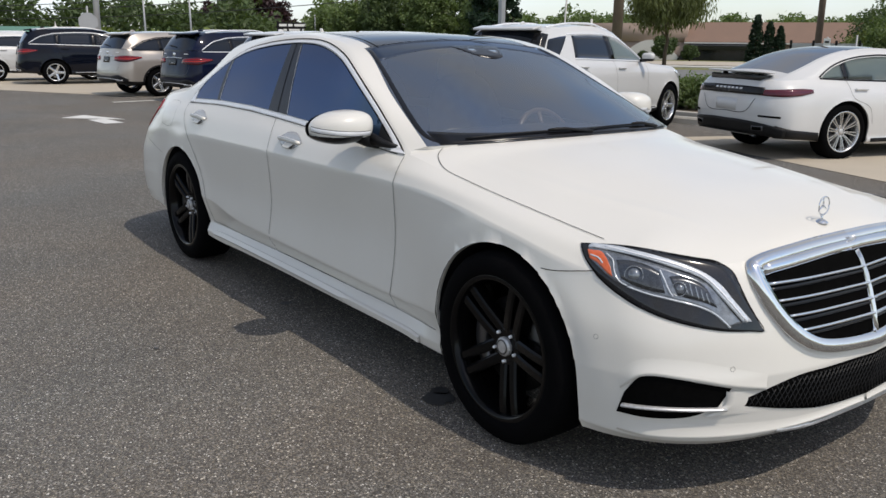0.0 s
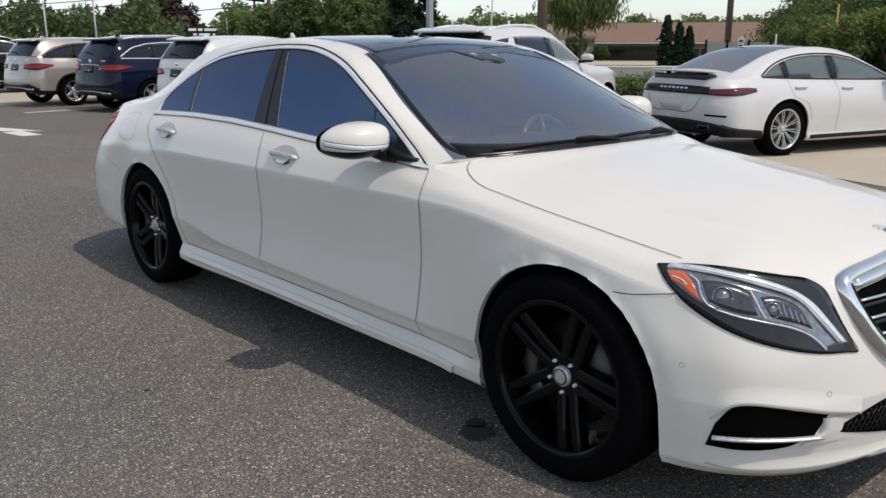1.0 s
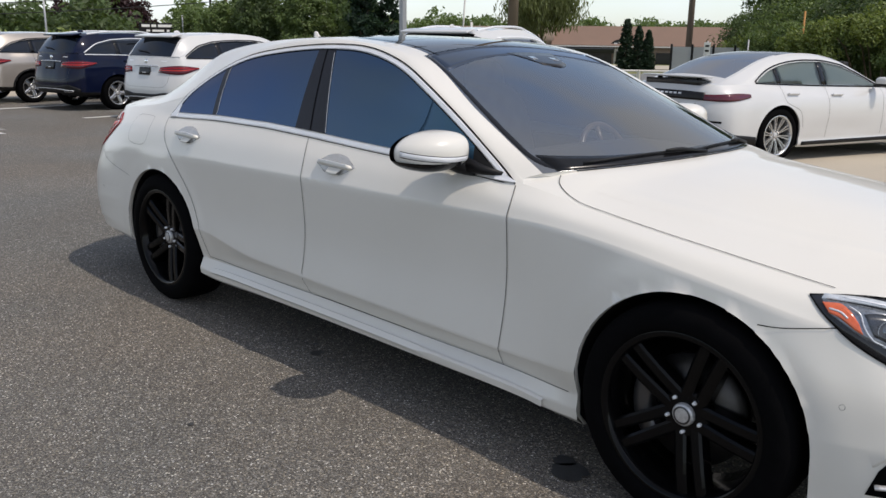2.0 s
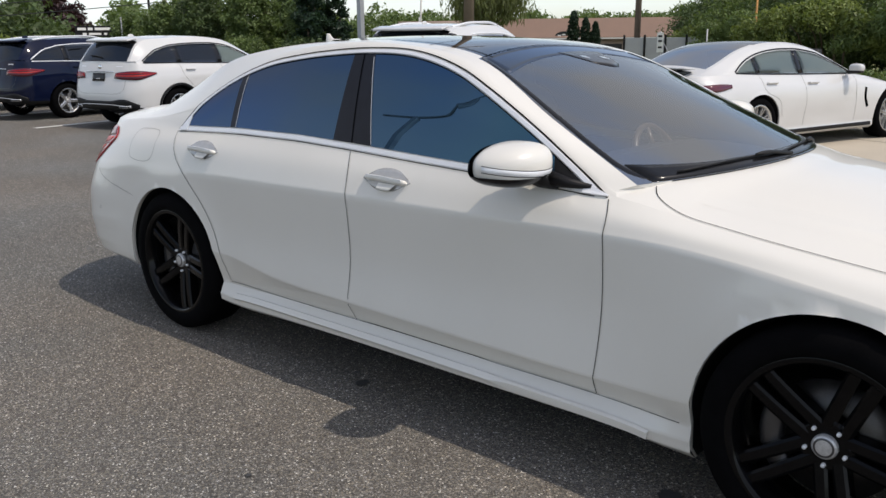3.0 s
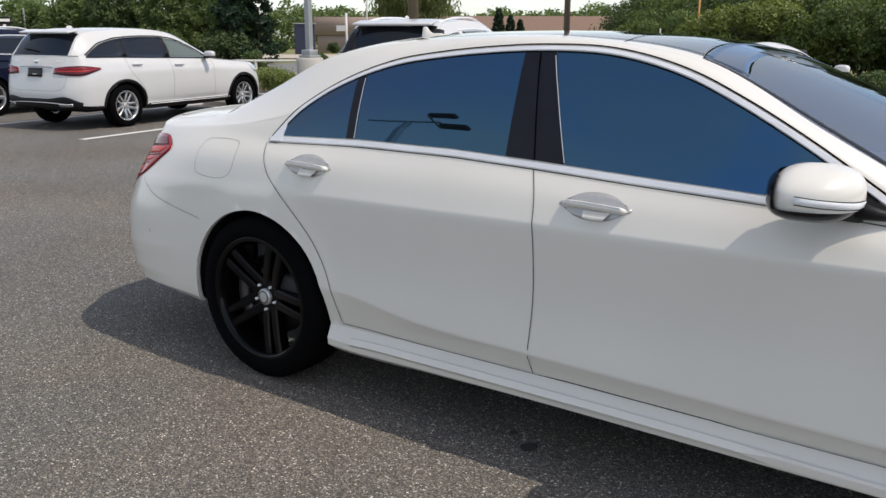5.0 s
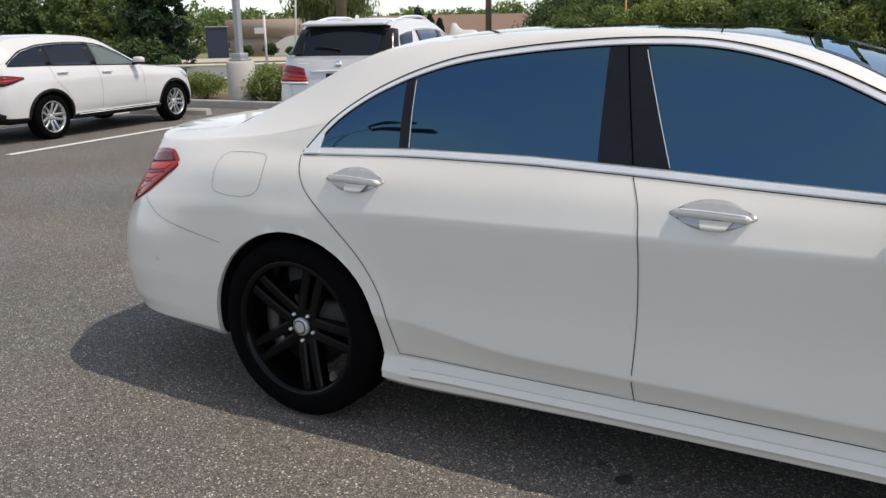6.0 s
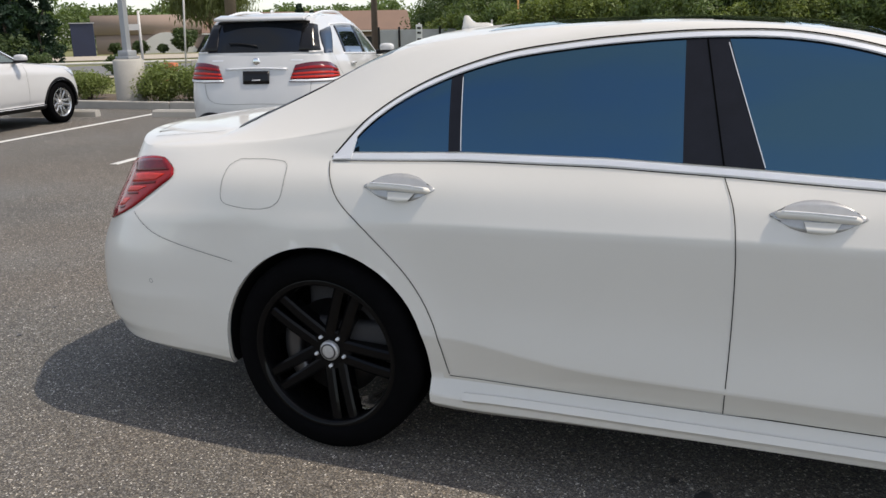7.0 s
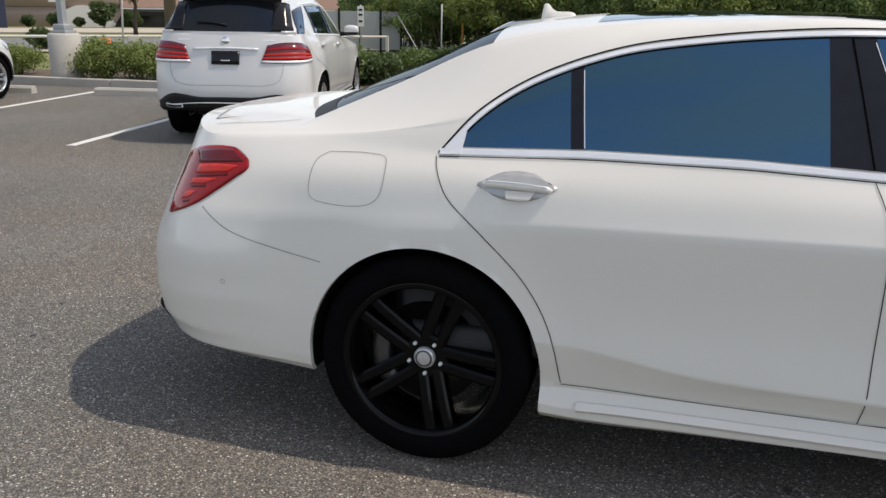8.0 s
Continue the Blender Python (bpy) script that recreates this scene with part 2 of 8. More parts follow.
# darkened reflection colour stands in for trees mirrored in the rear window
REAR_TINT = glass("rear_privacy_glass", (0.02, 0.02, 0.022), 0.9, ior=1.5, film=(0.40, 0.43, 0.47))
DARK_GLASS = glass("privacy_glass", (0.02, 0.02, 0.022), 0.9, ior=1.5, film=(0.8, 0.88, 1.0))
SCREEN = glass("windscreen_glass", (0.74, 0.79, 0.84), 0.02, ior=4.4, film=(0.92, 0.96, 1.0))
CLEAR_GREEN = glass("green_glass", (0.50, 0.57, 0.56), 0.15, ior=1.5)
ROOF_GLASS = glass("roof_glass", (0.01, 0.01, 0.012), 0.95, rough=0.02, ior=1.85)
ROOF_GREY = glass("grey_roof_glass", (0.02, 0.02, 0.02), 0.9, rough=0.05, ior=2.0)
REAR_GREY = glass("sky_mirroring_glass", (0.3, 0.32, 0.33), 0.3, ior=8.0)
FRIT = glass("printed_screen_edge", (0.02, 0.02, 0.022), 0.95, ior=2.4, film=(0.73, 0.84, 1.0))
STEEL_DARK = material("dark_steel", (0.10, 0.10, 0.105), rough=0.3, metal=0.8, spread=0.1, scale=12, fine=300)
GLASSES = (REAR_TINT, FRIT, ROOF_GREY, REAR_GREY, TINT, DARK_GLASS, SCREEN, CLEAR_GREEN, ROOF_GLASS)


# ---- building helpers ----
import collections

from mathutils.bvhtree import BVHTree


def face_out(verts, faces, heart=(1.2, 0, 0.6)):
    """Turns each face of a pane outwards."""
    P = np.array([tuple(v) for v in verts], float)
    out = []
    for f in faces:
        a, b, c = P[f[0]], P[f[1]], P[f[2]]
        n = np.cross(P[f[2]] - a, P[f[-1]] - b)
        mid = P[list(f)].mean(axis=0) - np.array(heart)
        out.append(tuple(f) if n @ mid > 0 else tuple(f)[::-1])
    return out


def mesh_of(name, verts, faces, mat, smooth=True):
    if mat in GLASSES:
        faces = face_out(verts, faces)
    me = bpy.data.meshes.new(name)
    me.from_pydata([tuple(float(c) for c in v) for v in verts], [], [tuple(int(i) for i in f) for f in faces])
    me.materials.append(mat)
    if smooth:
        me.shade_smooth()
    me.update()
    return me


def link_part(name, me, parent, label="", at=None):
    ob = new(name, me)
    ob.parent = parent
    if at is not None:
        ob.matrix_basis = at
    if label:
        tagged(ob, label=label)
    return ob


def bm_mesh(name, bm, mat, smooth=True):
    me = bpy.data.meshes.new(name)
    bm.to_mesh(me)
    bm.free()
    me.materials.append(mat)
    if smooth:
        me.shade_smooth()
    return me


def part(name, bm, mat, parent, label="", smooth=True, at=None):
    return link_part(name, bm_mesh(name, bm, mat, smooth), parent, label, at)


def thing(name, label, category, m, group="", kind=""):
    ob = new(name)
    ob.matrix_basis = m
    ob.empty_display_size = 0.2
    return tagged(ob, label, category, group, kind)


def crs(P, k):
    """A smooth curve through the points P (n, ..., 3), with k steps a span (a number or a list)."""
    P = np.asarray(P, float)
    n = len(P)
    k = [k] * (n - 1) if isinstance(k, int) else list(k)
    h = np.array([np.sqrt(np.linalg.norm(P[i + 1] - P[i], axis=-1).mean() + 1e-9) for i in range(n - 1)])
    d = [(P[i + 1] - P[i]) / h[i] for i in range(n - 1)]
    m = [d[0]] + [(d[i - 1] * h[i] + d[i] * h[i - 1]) / (h[i] + h[i - 1]) for i in range(1, n - 1)] + [d[-1]]
    out = []
    for i in range(n - 1):
        for j in range(k[i]):
            t = j / k[i]
            out.append((2 * t**3 - 3 * t**2 + 1) * P[i] + (t**3 - 2 * t**2 + t) * h[i] * m[i] + (3 * t**2 - 2 * t**3) * P[i + 1] + (t**3 - t**2) * h[i] * m[i + 1])
    out.append(P[-1])
    return np.array(out)


def crs_sharp(P, k, sharp):
    """The same across the rows, broken at the sharp rows."""
    cuts = [0] + [s for s in sharp] + [len(P) - 1]
    out = []
    for a, b in zip(cuts, cuts[1:]):
        piece = crs(P[a : b + 1], k)
        out.append(piece if not out else piece[1:])
    return np.concatenate(out)


def grid_faces(nr, nc, base=0, keep=None, flip=False):
    faces = []
    for r in range(nr - 1):
        for c in range(nc - 1):
            if keep is not None and not keep(r, c):
                continue
            a = base + r * nc + c
            f = (a, a + 1, a + nc + 1, a + nc)
            faces.append(f[::-1] if flip else f)
    return faces


def mirrored(verts, faces):
    v = np.array(verts, float).reshape(-1, 3) * (1, -1, 1)
    return v, [f[::-1] for f in faces]


def both(verts, faces):
    v = np.array(verts, float).reshape(-1, 3)
    v2, f2 = mirrored(v, faces)
    return welded(np.concatenate([v, v2]), list(faces) + [tuple(i + len(v) for i in f) for f in f2])


def used_only(verts, faces):
    ids = sorted({i for f in faces for i in f})
    where = {i: k for k, i in enumerate(ids)}
    return np.array(verts)[ids], [tuple(where[i] for i in f) for f in faces]


class Skin:
    """The outer surface of a body, on which lamps, panes, strips and shut lines are laid."""

    def __init__(self, pieces):
        vs, fs, n = [], [], 0
        for v, f in pieces:
            vs.extend(tuple(map(float, p)) for p in v)
            fs.extend(tuple(i + n for i in q) for q in f)
            n += len(v)
        self.tree = BVHTree.FromPolygons(vs, fs)

    def drop(self, p, way, off):
        way = Vector(way).normalized()
        p = Vector(p)
        hit, nor, _, _ = self.tree.ray_cast(p - way * 0.7, way, 1.6)
        if hit is None:
            hit, nor, _, _ = self.tree.find_nearest(p)
        if nor.dot(way) > 0:
            nor = -nor
        return hit + nor * off, nor


def lay_patch(skin, guide, way, off, rim=0.006):
    """A sheet laid on the skin, from a grid of guide points, with its edges turned down."""
    g = np.array(guide, float)
    nr, nc = g.shape[:2]
    if not rim:
        return np.array([tuple(skin.drop(p, way, off)[0]) for p in g.reshape(-1, 3)]), grid_faces(nr, nc)
    pts = np.zeros((nr + 2, nc + 2, 3))
    for r in range(-1, nr + 1):
        for c in range(-1, nc + 1):
            rr, cc = min(max(r, 0), nr - 1), min(max(c, 0), nc - 1)
            edge = rr != r or cc != c
            p, _ = skin.drop(g[rr, cc], way, off - (rim if edge else 0))
            pts[r + 1, c + 1] = p
    return pts.reshape(-1, 3), grid_faces(nr + 2, nc + 2)


def between(low, high, n, k=6):
    """A grid of guide points between two curves through control points."""
    a, b = crs(low, k), crs(high, k)
    if len(a) != len(b):
        raise ValueError("curves differ")
    return np.array([a * (1 - t) + b * t for t in np.linspace(0, 1, n)])


def lay_strip(skin, pts, way, width, off, k=5, closed=False, flat=False, taper=0.0):
    """A ribbon laid along a curve on the skin; taper is the share at each end over which it narrows and sinks."""
    path = crs(list(pts) + ([pts[0]] if closed else []), k)
    hits = [skin.drop(p, way, off) for p in path]
    verts, faces = [], []
    prof = [(-0.5, -off * 0.9), (-0.36, 0), (0.36, 0), (0.5, -off * 0.9)] if not flat else [(-0.5, 0), (0.5, 0)]
    n = len(prof)
    for i, (p, nor) in enumerate(hits):
        t = (hits[min(i + 1, len(hits) - 1)][0] - hits[max(i - 1, 0)][0]).normalized()
        s = nor.cross(t).normalized()
        u = i / (len(hits) - 1)
        full = math.sqrt(max(0.04, 1 - max(0, 1 - min(u, 1 - u) / taper) ** 2)) if taper else 1.0
        for a, b in prof:
            verts.append(p + s * (a * width * full) + nor * (b - off * 0.7 * (1 - full)))
        if i:
            for j in range(n - 1):
                q = (i - 1) * n + j
                faces.append((q, q + 1, q + n + 1, q + n))
    if not flat and not closed:
        faces += [(3, 2, 1, 0), tuple(len(verts) - 4 + j for j in range(4))]
    return np.array([tuple(v) for v in verts]), faces


def lay_wedge(skin, high, low, way, off, rows=6, k=6, fade=False):
    """A sheet that leaves the skin gently along one curve and ends in a sharp ledge along the other."""
    g = between(high, low, rows, k)
    m = g.shape[1] - 1
    out = [[tuple(skin.drop(p, way, 0.0002 + off * min(1, fade and 0.02 + 5 * c / m or 1) * (r / (rows - 1)) ** 1.6)[0]) for c, p in enumerate(line)] for r, line in enumerate(g)]
    out.append([tuple(skin.drop(p, way, -0.002)[0]) for p in g[-1]])
    return np.array(out).reshape(-1, 3), grid_faces(rows + 1, g.shape[1])


def lay_ridge(skin, a, b, way, off, rows=11, k=6):
    """A low ridge between two curves on the skin, highest half way."""
    g = between(a, b, rows, k)
    m = g.shape[1] - 1
    out = [[tuple(skin.drop(p, way, 0.0002 + off * min(1, 4 * c / m, 4 * (m - c) / m) * (1 - abs(2 * r / (rows - 1) - 1)) ** 1.3)[0]) for c, p in enumerate(line)] for r, line in enumerate(g)]
    return np.array(out).reshape(-1, 3), grid_faces(rows, g.shape[1])


def lathe(bm, profile, n=48, axis="y", m=Matrix()):
    """Revolves (radius, along) pairs about the y axis."""
    rings = []
    for i in range(n):
        a = 2 * math.pi * i / n
        rings.append([bm.verts.new(m @ Vector((r * math.cos(a), y, r * math.sin(a)))) for r, y in profile])
    for i in range(n):
        A, B = rings[i], rings[(i + 1) % n]
        for j in range(len(profile) - 1):
            bm.faces.new((A[j], A[j + 1], B[j + 1], B[j]))
    return bm


def box(bm, size, m=Matrix(), bevel=0.0, segs=2):
    made = bmesh.ops.create_cube(bm, size=1, matrix=m @ Matrix.Diagonal((*size, 1)))
    if bevel:
        edges = list({e for v in made["verts"] for e in v.link_edges})
        bmesh.ops.bevel(bm, geom=edges, offset=bevel, segments=segs, affect="EDGES", profile=0.6)
    return bm


def tube(bm, pts, radius, n=8):
    """A round bar along points; radius one number or one a point."""
    pts = [Vector(p) for p in pts]
    rad = [radius] * len(pts) if isinstance(radius, (int, float)) else radius
    rings = []
    for i, p in enumerate(pts):
        t = (pts[min(i + 1, len(pts) - 1)] - pts[max(i - 1, 0)]).normalized()
        u = t.orthogonal().normalized() if abs(t.z) > 0.9 else t.cross(Vector((0, 0, 1))).normalized()
        w = t.cross(u)
        rings.append([bm.verts.new(p + (u * math.cos(2 * math.pi * j / n) + w * math.sin(2 * math.pi * j / n)) * rad[i]) for j in range(n)])
    for A, B in zip(rings, rings[1:]):
        for j in range(n):
            bm.faces.new((A[j], A[(j + 1) % n], B[(j + 1) % n], B[j]))
    bm.faces.new(rings[0][::-1])
    bm.faces.new(rings[-1])
    return bm


def blob(bm, size, power=2.6, nu=20, nv=12, m=Matrix(), squash=None):
    """A rounded body between a ball and a box."""

    def s(a):
        return math.copysign(abs(a) ** (2 / power), a)

    rows = []
    for i in range(nv + 1):
        phi = -math.pi / 2 + math.pi * i / nv
        row = []
        for j in range(nu):
            th = 2 * math.pi * j / nu
            v = Vector((s(math.cos(phi)) * s(math.cos(th)) * size[0], s(math.cos(phi)) * s(math.sin(th)) * size[1], s(math.sin(phi)) * size[2]))
            if squash:
                v = squash(v)
            row.append(bm.verts.new(m @ v))
        rows.append(row)
    for A, B in zip(rows, rows[1:]):
        for j in range(nu):
            bm.faces.new((A[j], A[(j + 1) % nu], B[(j + 1) % nu], B[j]))
    bmesh.ops.remove_doubles(bm, verts=bm.verts, dist=1e-5)
    return bm


# ---- wheels ----
WHEELS = {}


def wheel_meshes(style, R, rim, width):
    """Tyre, barrel, spokes, hub cap, disc and caliper, outer face towards -y."""
    key = (style, R, rim)
    if key in WHEELS:
        return WHEELS[key]
    h = width / 2
    out = []
    bm = lathe(bmesh.new(), [(rim - 0.004, h * 0.9), (rim + 0.01, h * 0.98), (R - 0.055, h), (R - 0.02, h * 0.93), (R - 0.004, h * 0.78), (R, h * 0.4), (R, -h * 0.4), (R - 0.004, -h * 0.78), (R - 0.02, -h * 0.93), (R - 0.055, -h), (rim + 0.012, -h * 0.99), (rim - 0.002, -h * 0.92), (rim - 0.006, -h * 0.7)], 64)
    out.append(("tyre", bm_mesh("tyre", bm, RUBBER), ""))
    barrel = RIM_BLACK if style == "black" else ALLOY
    bm = lathe(bmesh.new(), [(rim, -h * 0.93), (rim - 0.012, -h * 0.96), (rim - 0.022, -h * 0.84), (rim - 0.03, -h * 0.4), (rim - 0.04, h * 0.5), (rim - 0.005, h * 0.9)], 56)
    out.append(("rim", bm_mesh("rim", bm, barrel), ""))
    bm = bmesh.new()
    r1 = rim - 0.018
    if style in ("black", "five", "twin"):
        count, pairs = 5, ((-1, 1) if style != "five" else (0,))
        for i in range(count):
            for side in pairs:
                base = Matrix.Rotation(2 * math.pi * i / count + 0.384, 4, "Y")
                prof = []
                for t in np.linspace(0, 1, 7):
                    r = 0.05 + (r1 - 0.05) * t
                    gap = side * ((0.025 + 0.007 * t) if style == "black" else (0.027 + 0.019 * t))
                    half = (0.0205 - 0.002 * t) if side else (0.036 - 0.006 * math.sin(t * 3))
                    y = -h * 0.62 - 0.02 * math.sin(t * math.pi * 0.5) + 0.012 * (1 - t)
                    prof.append([(gap - half, y + 0.05, r), (gap - half, y + 0.006, r), (gap - half * 0.6, y, r), (gap + half * 0.6, y, r), (gap + half, y + 0.006, r), (gap + half, y + 0.05, r)])
                vs = [[bm.verts.new(base @ Vector(p)) for p in ring] for ring in prof]
                for A, B in zip(vs, vs[1:]):
                    for j in range(5):
                        bm.faces.new((A[j], A[j + 1], B[j + 1], B[j]))
    else:
        for i in range(20 if style == "multi" else 10):
            n = 20 if style == "multi" else 10
            base = Matrix.Rotation(2 * math.pi * (i + (0.22 if i % 2 else -0.22)) / n, 4, "Y")
            prof = []
            for t in np.linspace(0, 1, 5):
                r = 0.05 + (r1 - 0.05) * t
                half = 0.0075 + 0.003 * t
                y = -h * 0.6 - 0.02 * t
                prof.append([(-half, y + 0.03, r), (-half * 0.6, y, r), (half * 0.6, y, r), (half, y + 0.03, r)])
            vs = [[bm.verts.new(base @ Vector(p)) for p in ring] for ring in prof]
            for A, B in zip(vs, vs[1:]):
                for j in range(3):
                    bm.faces.new((A[j], A[j + 1], B[j + 1], B[j]))
    lathe(bm, [(0.0, -h * 0.52), (0.068, -h * 0.52), (0.078, -h * 0.46), (0.085, -h * 0.2)], 32)
    out.append(("spokes", bm_mesh("spokes", bm, barrel, smooth=False), ""))
    bm = lathe(bmesh.new(), [(0.0, -h * 0.668), (0.020, -h * 0.665), (0.031, -h * 0.645), (0.0355, -h * 0.6), (0.0355, -h * 0.5)], 28)
    out.append(("hub_cap", bm_mesh("hub_cap", bm, HUB), "silver hub cap"))
    if style == "black":
        bm = lathe(bmesh.new(), [(0.0225, -h * 0.667), (0.026, -h * 0.667), (0.0285, -h * 0.655)], 28)
        out.append(("cap_ring", bm_mesh("cap_ring", bm, STEEL_DARK), "dark ring on the hub cap"))
    for i in range(5):
        a = 2 * math.pi * i / 5 + 0.62
        bm = lathe(bmesh.new(), [(0.0, -0.013), (0.0055, -0.012), (0.0065, 0.0), (0.0065, 0.02)], 10, m=pose(0.056 * math.sin(a), -h * 0.52, 0.056 * math.cos(a)))
        out.append(("wheel_bolt", bm_mesh("wheel_bolt", bm, SATIN), "bare metal wheel bolt"))
    bm = lathe(bmesh.new(), [(0.06, -0.015), (0.175, -0.015), (0.175, 0.012), (0.06, 0.012)], 40)
    out.append(("brake_disc", bm_mesh("brake_disc", bm, DISC), "steel brake disc"))
    bm = bmesh.new()
    ring = []
    for i in range(12):
        a = math.radians(150 + 6.5 * i)
        ring.append([bm.verts.new((r * math.cos(a), y, r * math.sin(a))) for r, y in ((0.125, 0.03), (0.125, -0.045), (0.135, -0.055), (0.18, -0.055), (0.19, -0.045), (0.19, 0.03))])
    for A, B in zip(ring, ring[1:]):
        for j in range(6):
            bm.faces.new((A[j], A[(j + 1) % 6], B[(j + 1) % 6], B[j]))
    bm.faces.new(ring[0])
    bm.faces.new(ring[-1][::-1])
    out.append(("brake_caliper", bm_mesh("brake_caliper", bm, STEEL_DARK if style == "black" else TRIM), ""))
    WHEELS[key] = out
    return out


def put_wheel(parent, style, x, y, R, rim, width):
    w = new("wheel")
    w.parent = parent
    w.matrix_basis = pose(x, y, R, 0, 0, 180 if y > 0 else 0)
    w.empty_display_size = 0.1
    for name, me, label in wheel_meshes(style, R, rim, width):
        link_part(name, me, w, label)
    return w


# ---- car bodies ----
def key_at(x, keys):
    xs = [k[0] for k in keys]
    return [float(np.interp(x, xs, [k[j] for k in keys])) for j in (1, 2)]


def car_skin(spec):
    """Lofts the outer skin of a car: side and ends, greenhouse, roof, bonnet and boot."""
    sx = spec["stations"]
    rows = []
    for front, side, rear in zip(spec["front"], spec["side"], spec["rear"]):
        pts = [(x, -w, z) for x, w, z in front]
        for x in sx:
            w, z = key_at(x, side)
            pts.append((x, -w, z))
        pts += [(x, -w, z) for x, w, z in rear]
        rows.append(pts)
    rows = np.array(rows)
    mid = rows[len(rows) // 2]
    cell = spec.get("cell", 0.028)
    segs = [int(max(4, math.ceil(np.linalg.norm(mid[i + 1] - mid[i]) / cell))) for i in range(len(mid) - 1)]
    starts = np.concatenate([[0], np.cumsum(segs)])
    curves = np.array([crs(r, segs) for r in rows])
    V = crs_sharp(curves, spec.get("row_steps", 6), spec["sharp"])
    for r in spec.get("crisp", ()):
        i = r * spec.get("row_steps", 6)
        keep = 0.3 if r == 4 else np.interp(V[i][:, 0], (-0.3, 0.7), (1.0, 0.62))[:, None]
        for j in (i - 1, i + 1):
            V[j] = V[i] + (V[j] - V[i]) * keep
    nr, nc = V.shape[:2]
    gone = np.zeros((nr, nc), bool)
    for cx, cz, R in spec["arches"]:
        dx, dz = V[:, :, 0] - cx, V[:, :, 2] - cz
        r = np.where(dz > 0, np.hypot(dx, dz), np.abs(dx))
        inside = r < R
        pad = np.pad(~inside, 1, constant_values=False)
        near = np.zeros_like(inside)
        for a in (0, 1, 2):
            for b in (0, 1, 2):
                near |= pad[a : a + nr, b : b + nc]
        snap = inside & near
        s = R / np.maximum(r, 1e-6)
        V[:, :, 0] = np.where(snap, cx + dx * s, V[:, :, 0])
        V[:, :, 2] = np.where(snap & (dz > 0), cz + dz * s, V[:, :, 2])
        gone |= inside
    for cx, cz, R, amp, flat_w, fall_w in spec.get("flares", ()):
        dx, dz = V[:, :, 0] - cx, V[:, :, 2] - cz
        r = np.where(dz > 0, np.hypot(dx, dz), np.abs(dx))
        t = np.clip((r - R - flat_w) / fall_w, 0, 1)
        low = np.clip((V[:, :, 2] - 0.22) / 0.2, 0, 1)
        V[:, :, 1] -= amp * (1 - t) ** 2 * (1 + 2 * t) * low * low * (3 - 2 * low)
    out = {"V": V, "gone": gone, "starts": starts, "nf": len(spec["front"][0])}
    nf = len(spec["front"][0])
    iA, iC = nf + spec["a_post"], nf + spec["c_post"]
    cA, cC = starts[iA], starts[iC]
    dseg = segs[iA:iC]
    belt = V[-1, cA : cC + 1]
    flip = lambda pts: np.array([(x, -w, z) for x, w, z in pts])
    top1, rail = crs(flip(spec["window_top"]), dseg), crs(flip(spec["rail"]), dseg)
    bulge = np.sin(np.linspace(0, math.pi, len(belt)))[:, None] * (0, -1, 0)
    tall = np.minimum(1, np.linalg.norm(top1 - belt, axis=1) / 0.3)[:, None] ** 2
    mid1 = (belt + top1) / 2 + bulge * tall * spec.get("side_bulge", 0.012)
    D = crs(np.array([belt, mid1, top1, rail]), 7)
    out["D"] = D
    centre = crs(np.array([(x, 0, z) for x, z in spec["centre"]]), dseg)
    ts = np.linspace(1, 0, 15)
    E = np.array([np.stack([centre[:, 0] + (rail[:, 0] - centre[:, 0]) * t**2.2, rail[:, 1] * t, centre[:, 2] + (rail[:, 2] - centre[:, 2]) * t ** spec.get("roof_crown", 2.2)], -1) for t in ts])
    out["E"] = E
    out["dcol"] = [int(c - cA) for c in starts[iA : iC + 1]]
    hx = crs(np.array([(x, 0, z) for x, z in spec["bonnet"]]), segs[:iA])
    edge = V[-1, : cA + 1]
    out["H"] = np.array([np.stack([hx[:, 0] + (edge[:, 0] - hx[:, 0]) * t**2, edge[:, 1] * t, hx[:, 2] + (edge[:, 2] - hx[:, 2]) * t ** spec.get("crown", 2.4)], -1) for t in np.linspace(1, 0, 15)])
    if spec.get("bonnet_meets"):
        # the rear of the bonnet rises to the foot of the windscreen
        k = 10
        rise = E[:, 0] - np.array((0, 0, 0.004)) - out["H"][:, -1]
        rise[0] = 0
        rise[1] *= 0.55
        u = np.linspace(0, 1, k)
        out["H"][:, -k:] += rise[:, None] * (u * u * (3 - 2 * u))[None, :, None]
    rear = V[-1, cC:]
    front_line = np.concatenate([D[:, -1], E[1:, -1]])
    s0 = np.linspace(0, 1, len(front_line))
    lens = np.concatenate([[0], np.cumsum(np.linalg.norm(np.diff(rear, axis=0), axis=1))])
    s1 = lens / lens[-1]
    back = np.stack([np.interp(s0, s1, rear[:, j]) for j in range(3)], -1)
    lift = spec.get("boot_lift", 0.01)
    out["B"] = np.array([front_line * (1 - t) + back * t + np.array((0, 0, 1)) * (lift * math.sin(math.pi * t) * np.minimum(1, s0 * 3))[:, None] for t in np.linspace(0, 1, 14)])
    flat = lambda g: (g.reshape(-1, 3), grid_faces(*g.shape[:2]))
    vb, fb = V.reshape(-1, 3), grid_faces(nr, nc, keep=lambda r, c: not (gone[r, c] and gone[r + 1, c] and gone[r, c + 1] and gone[r + 1, c + 1]))
    full = [(vb, grid_faces(nr, nc)), flat(D), flat(E), flat(out["H"]), flat(out["B"])]
    out["faces"] = fb
    out["skin"] = Skin([both(*q) for q in full])
    return out


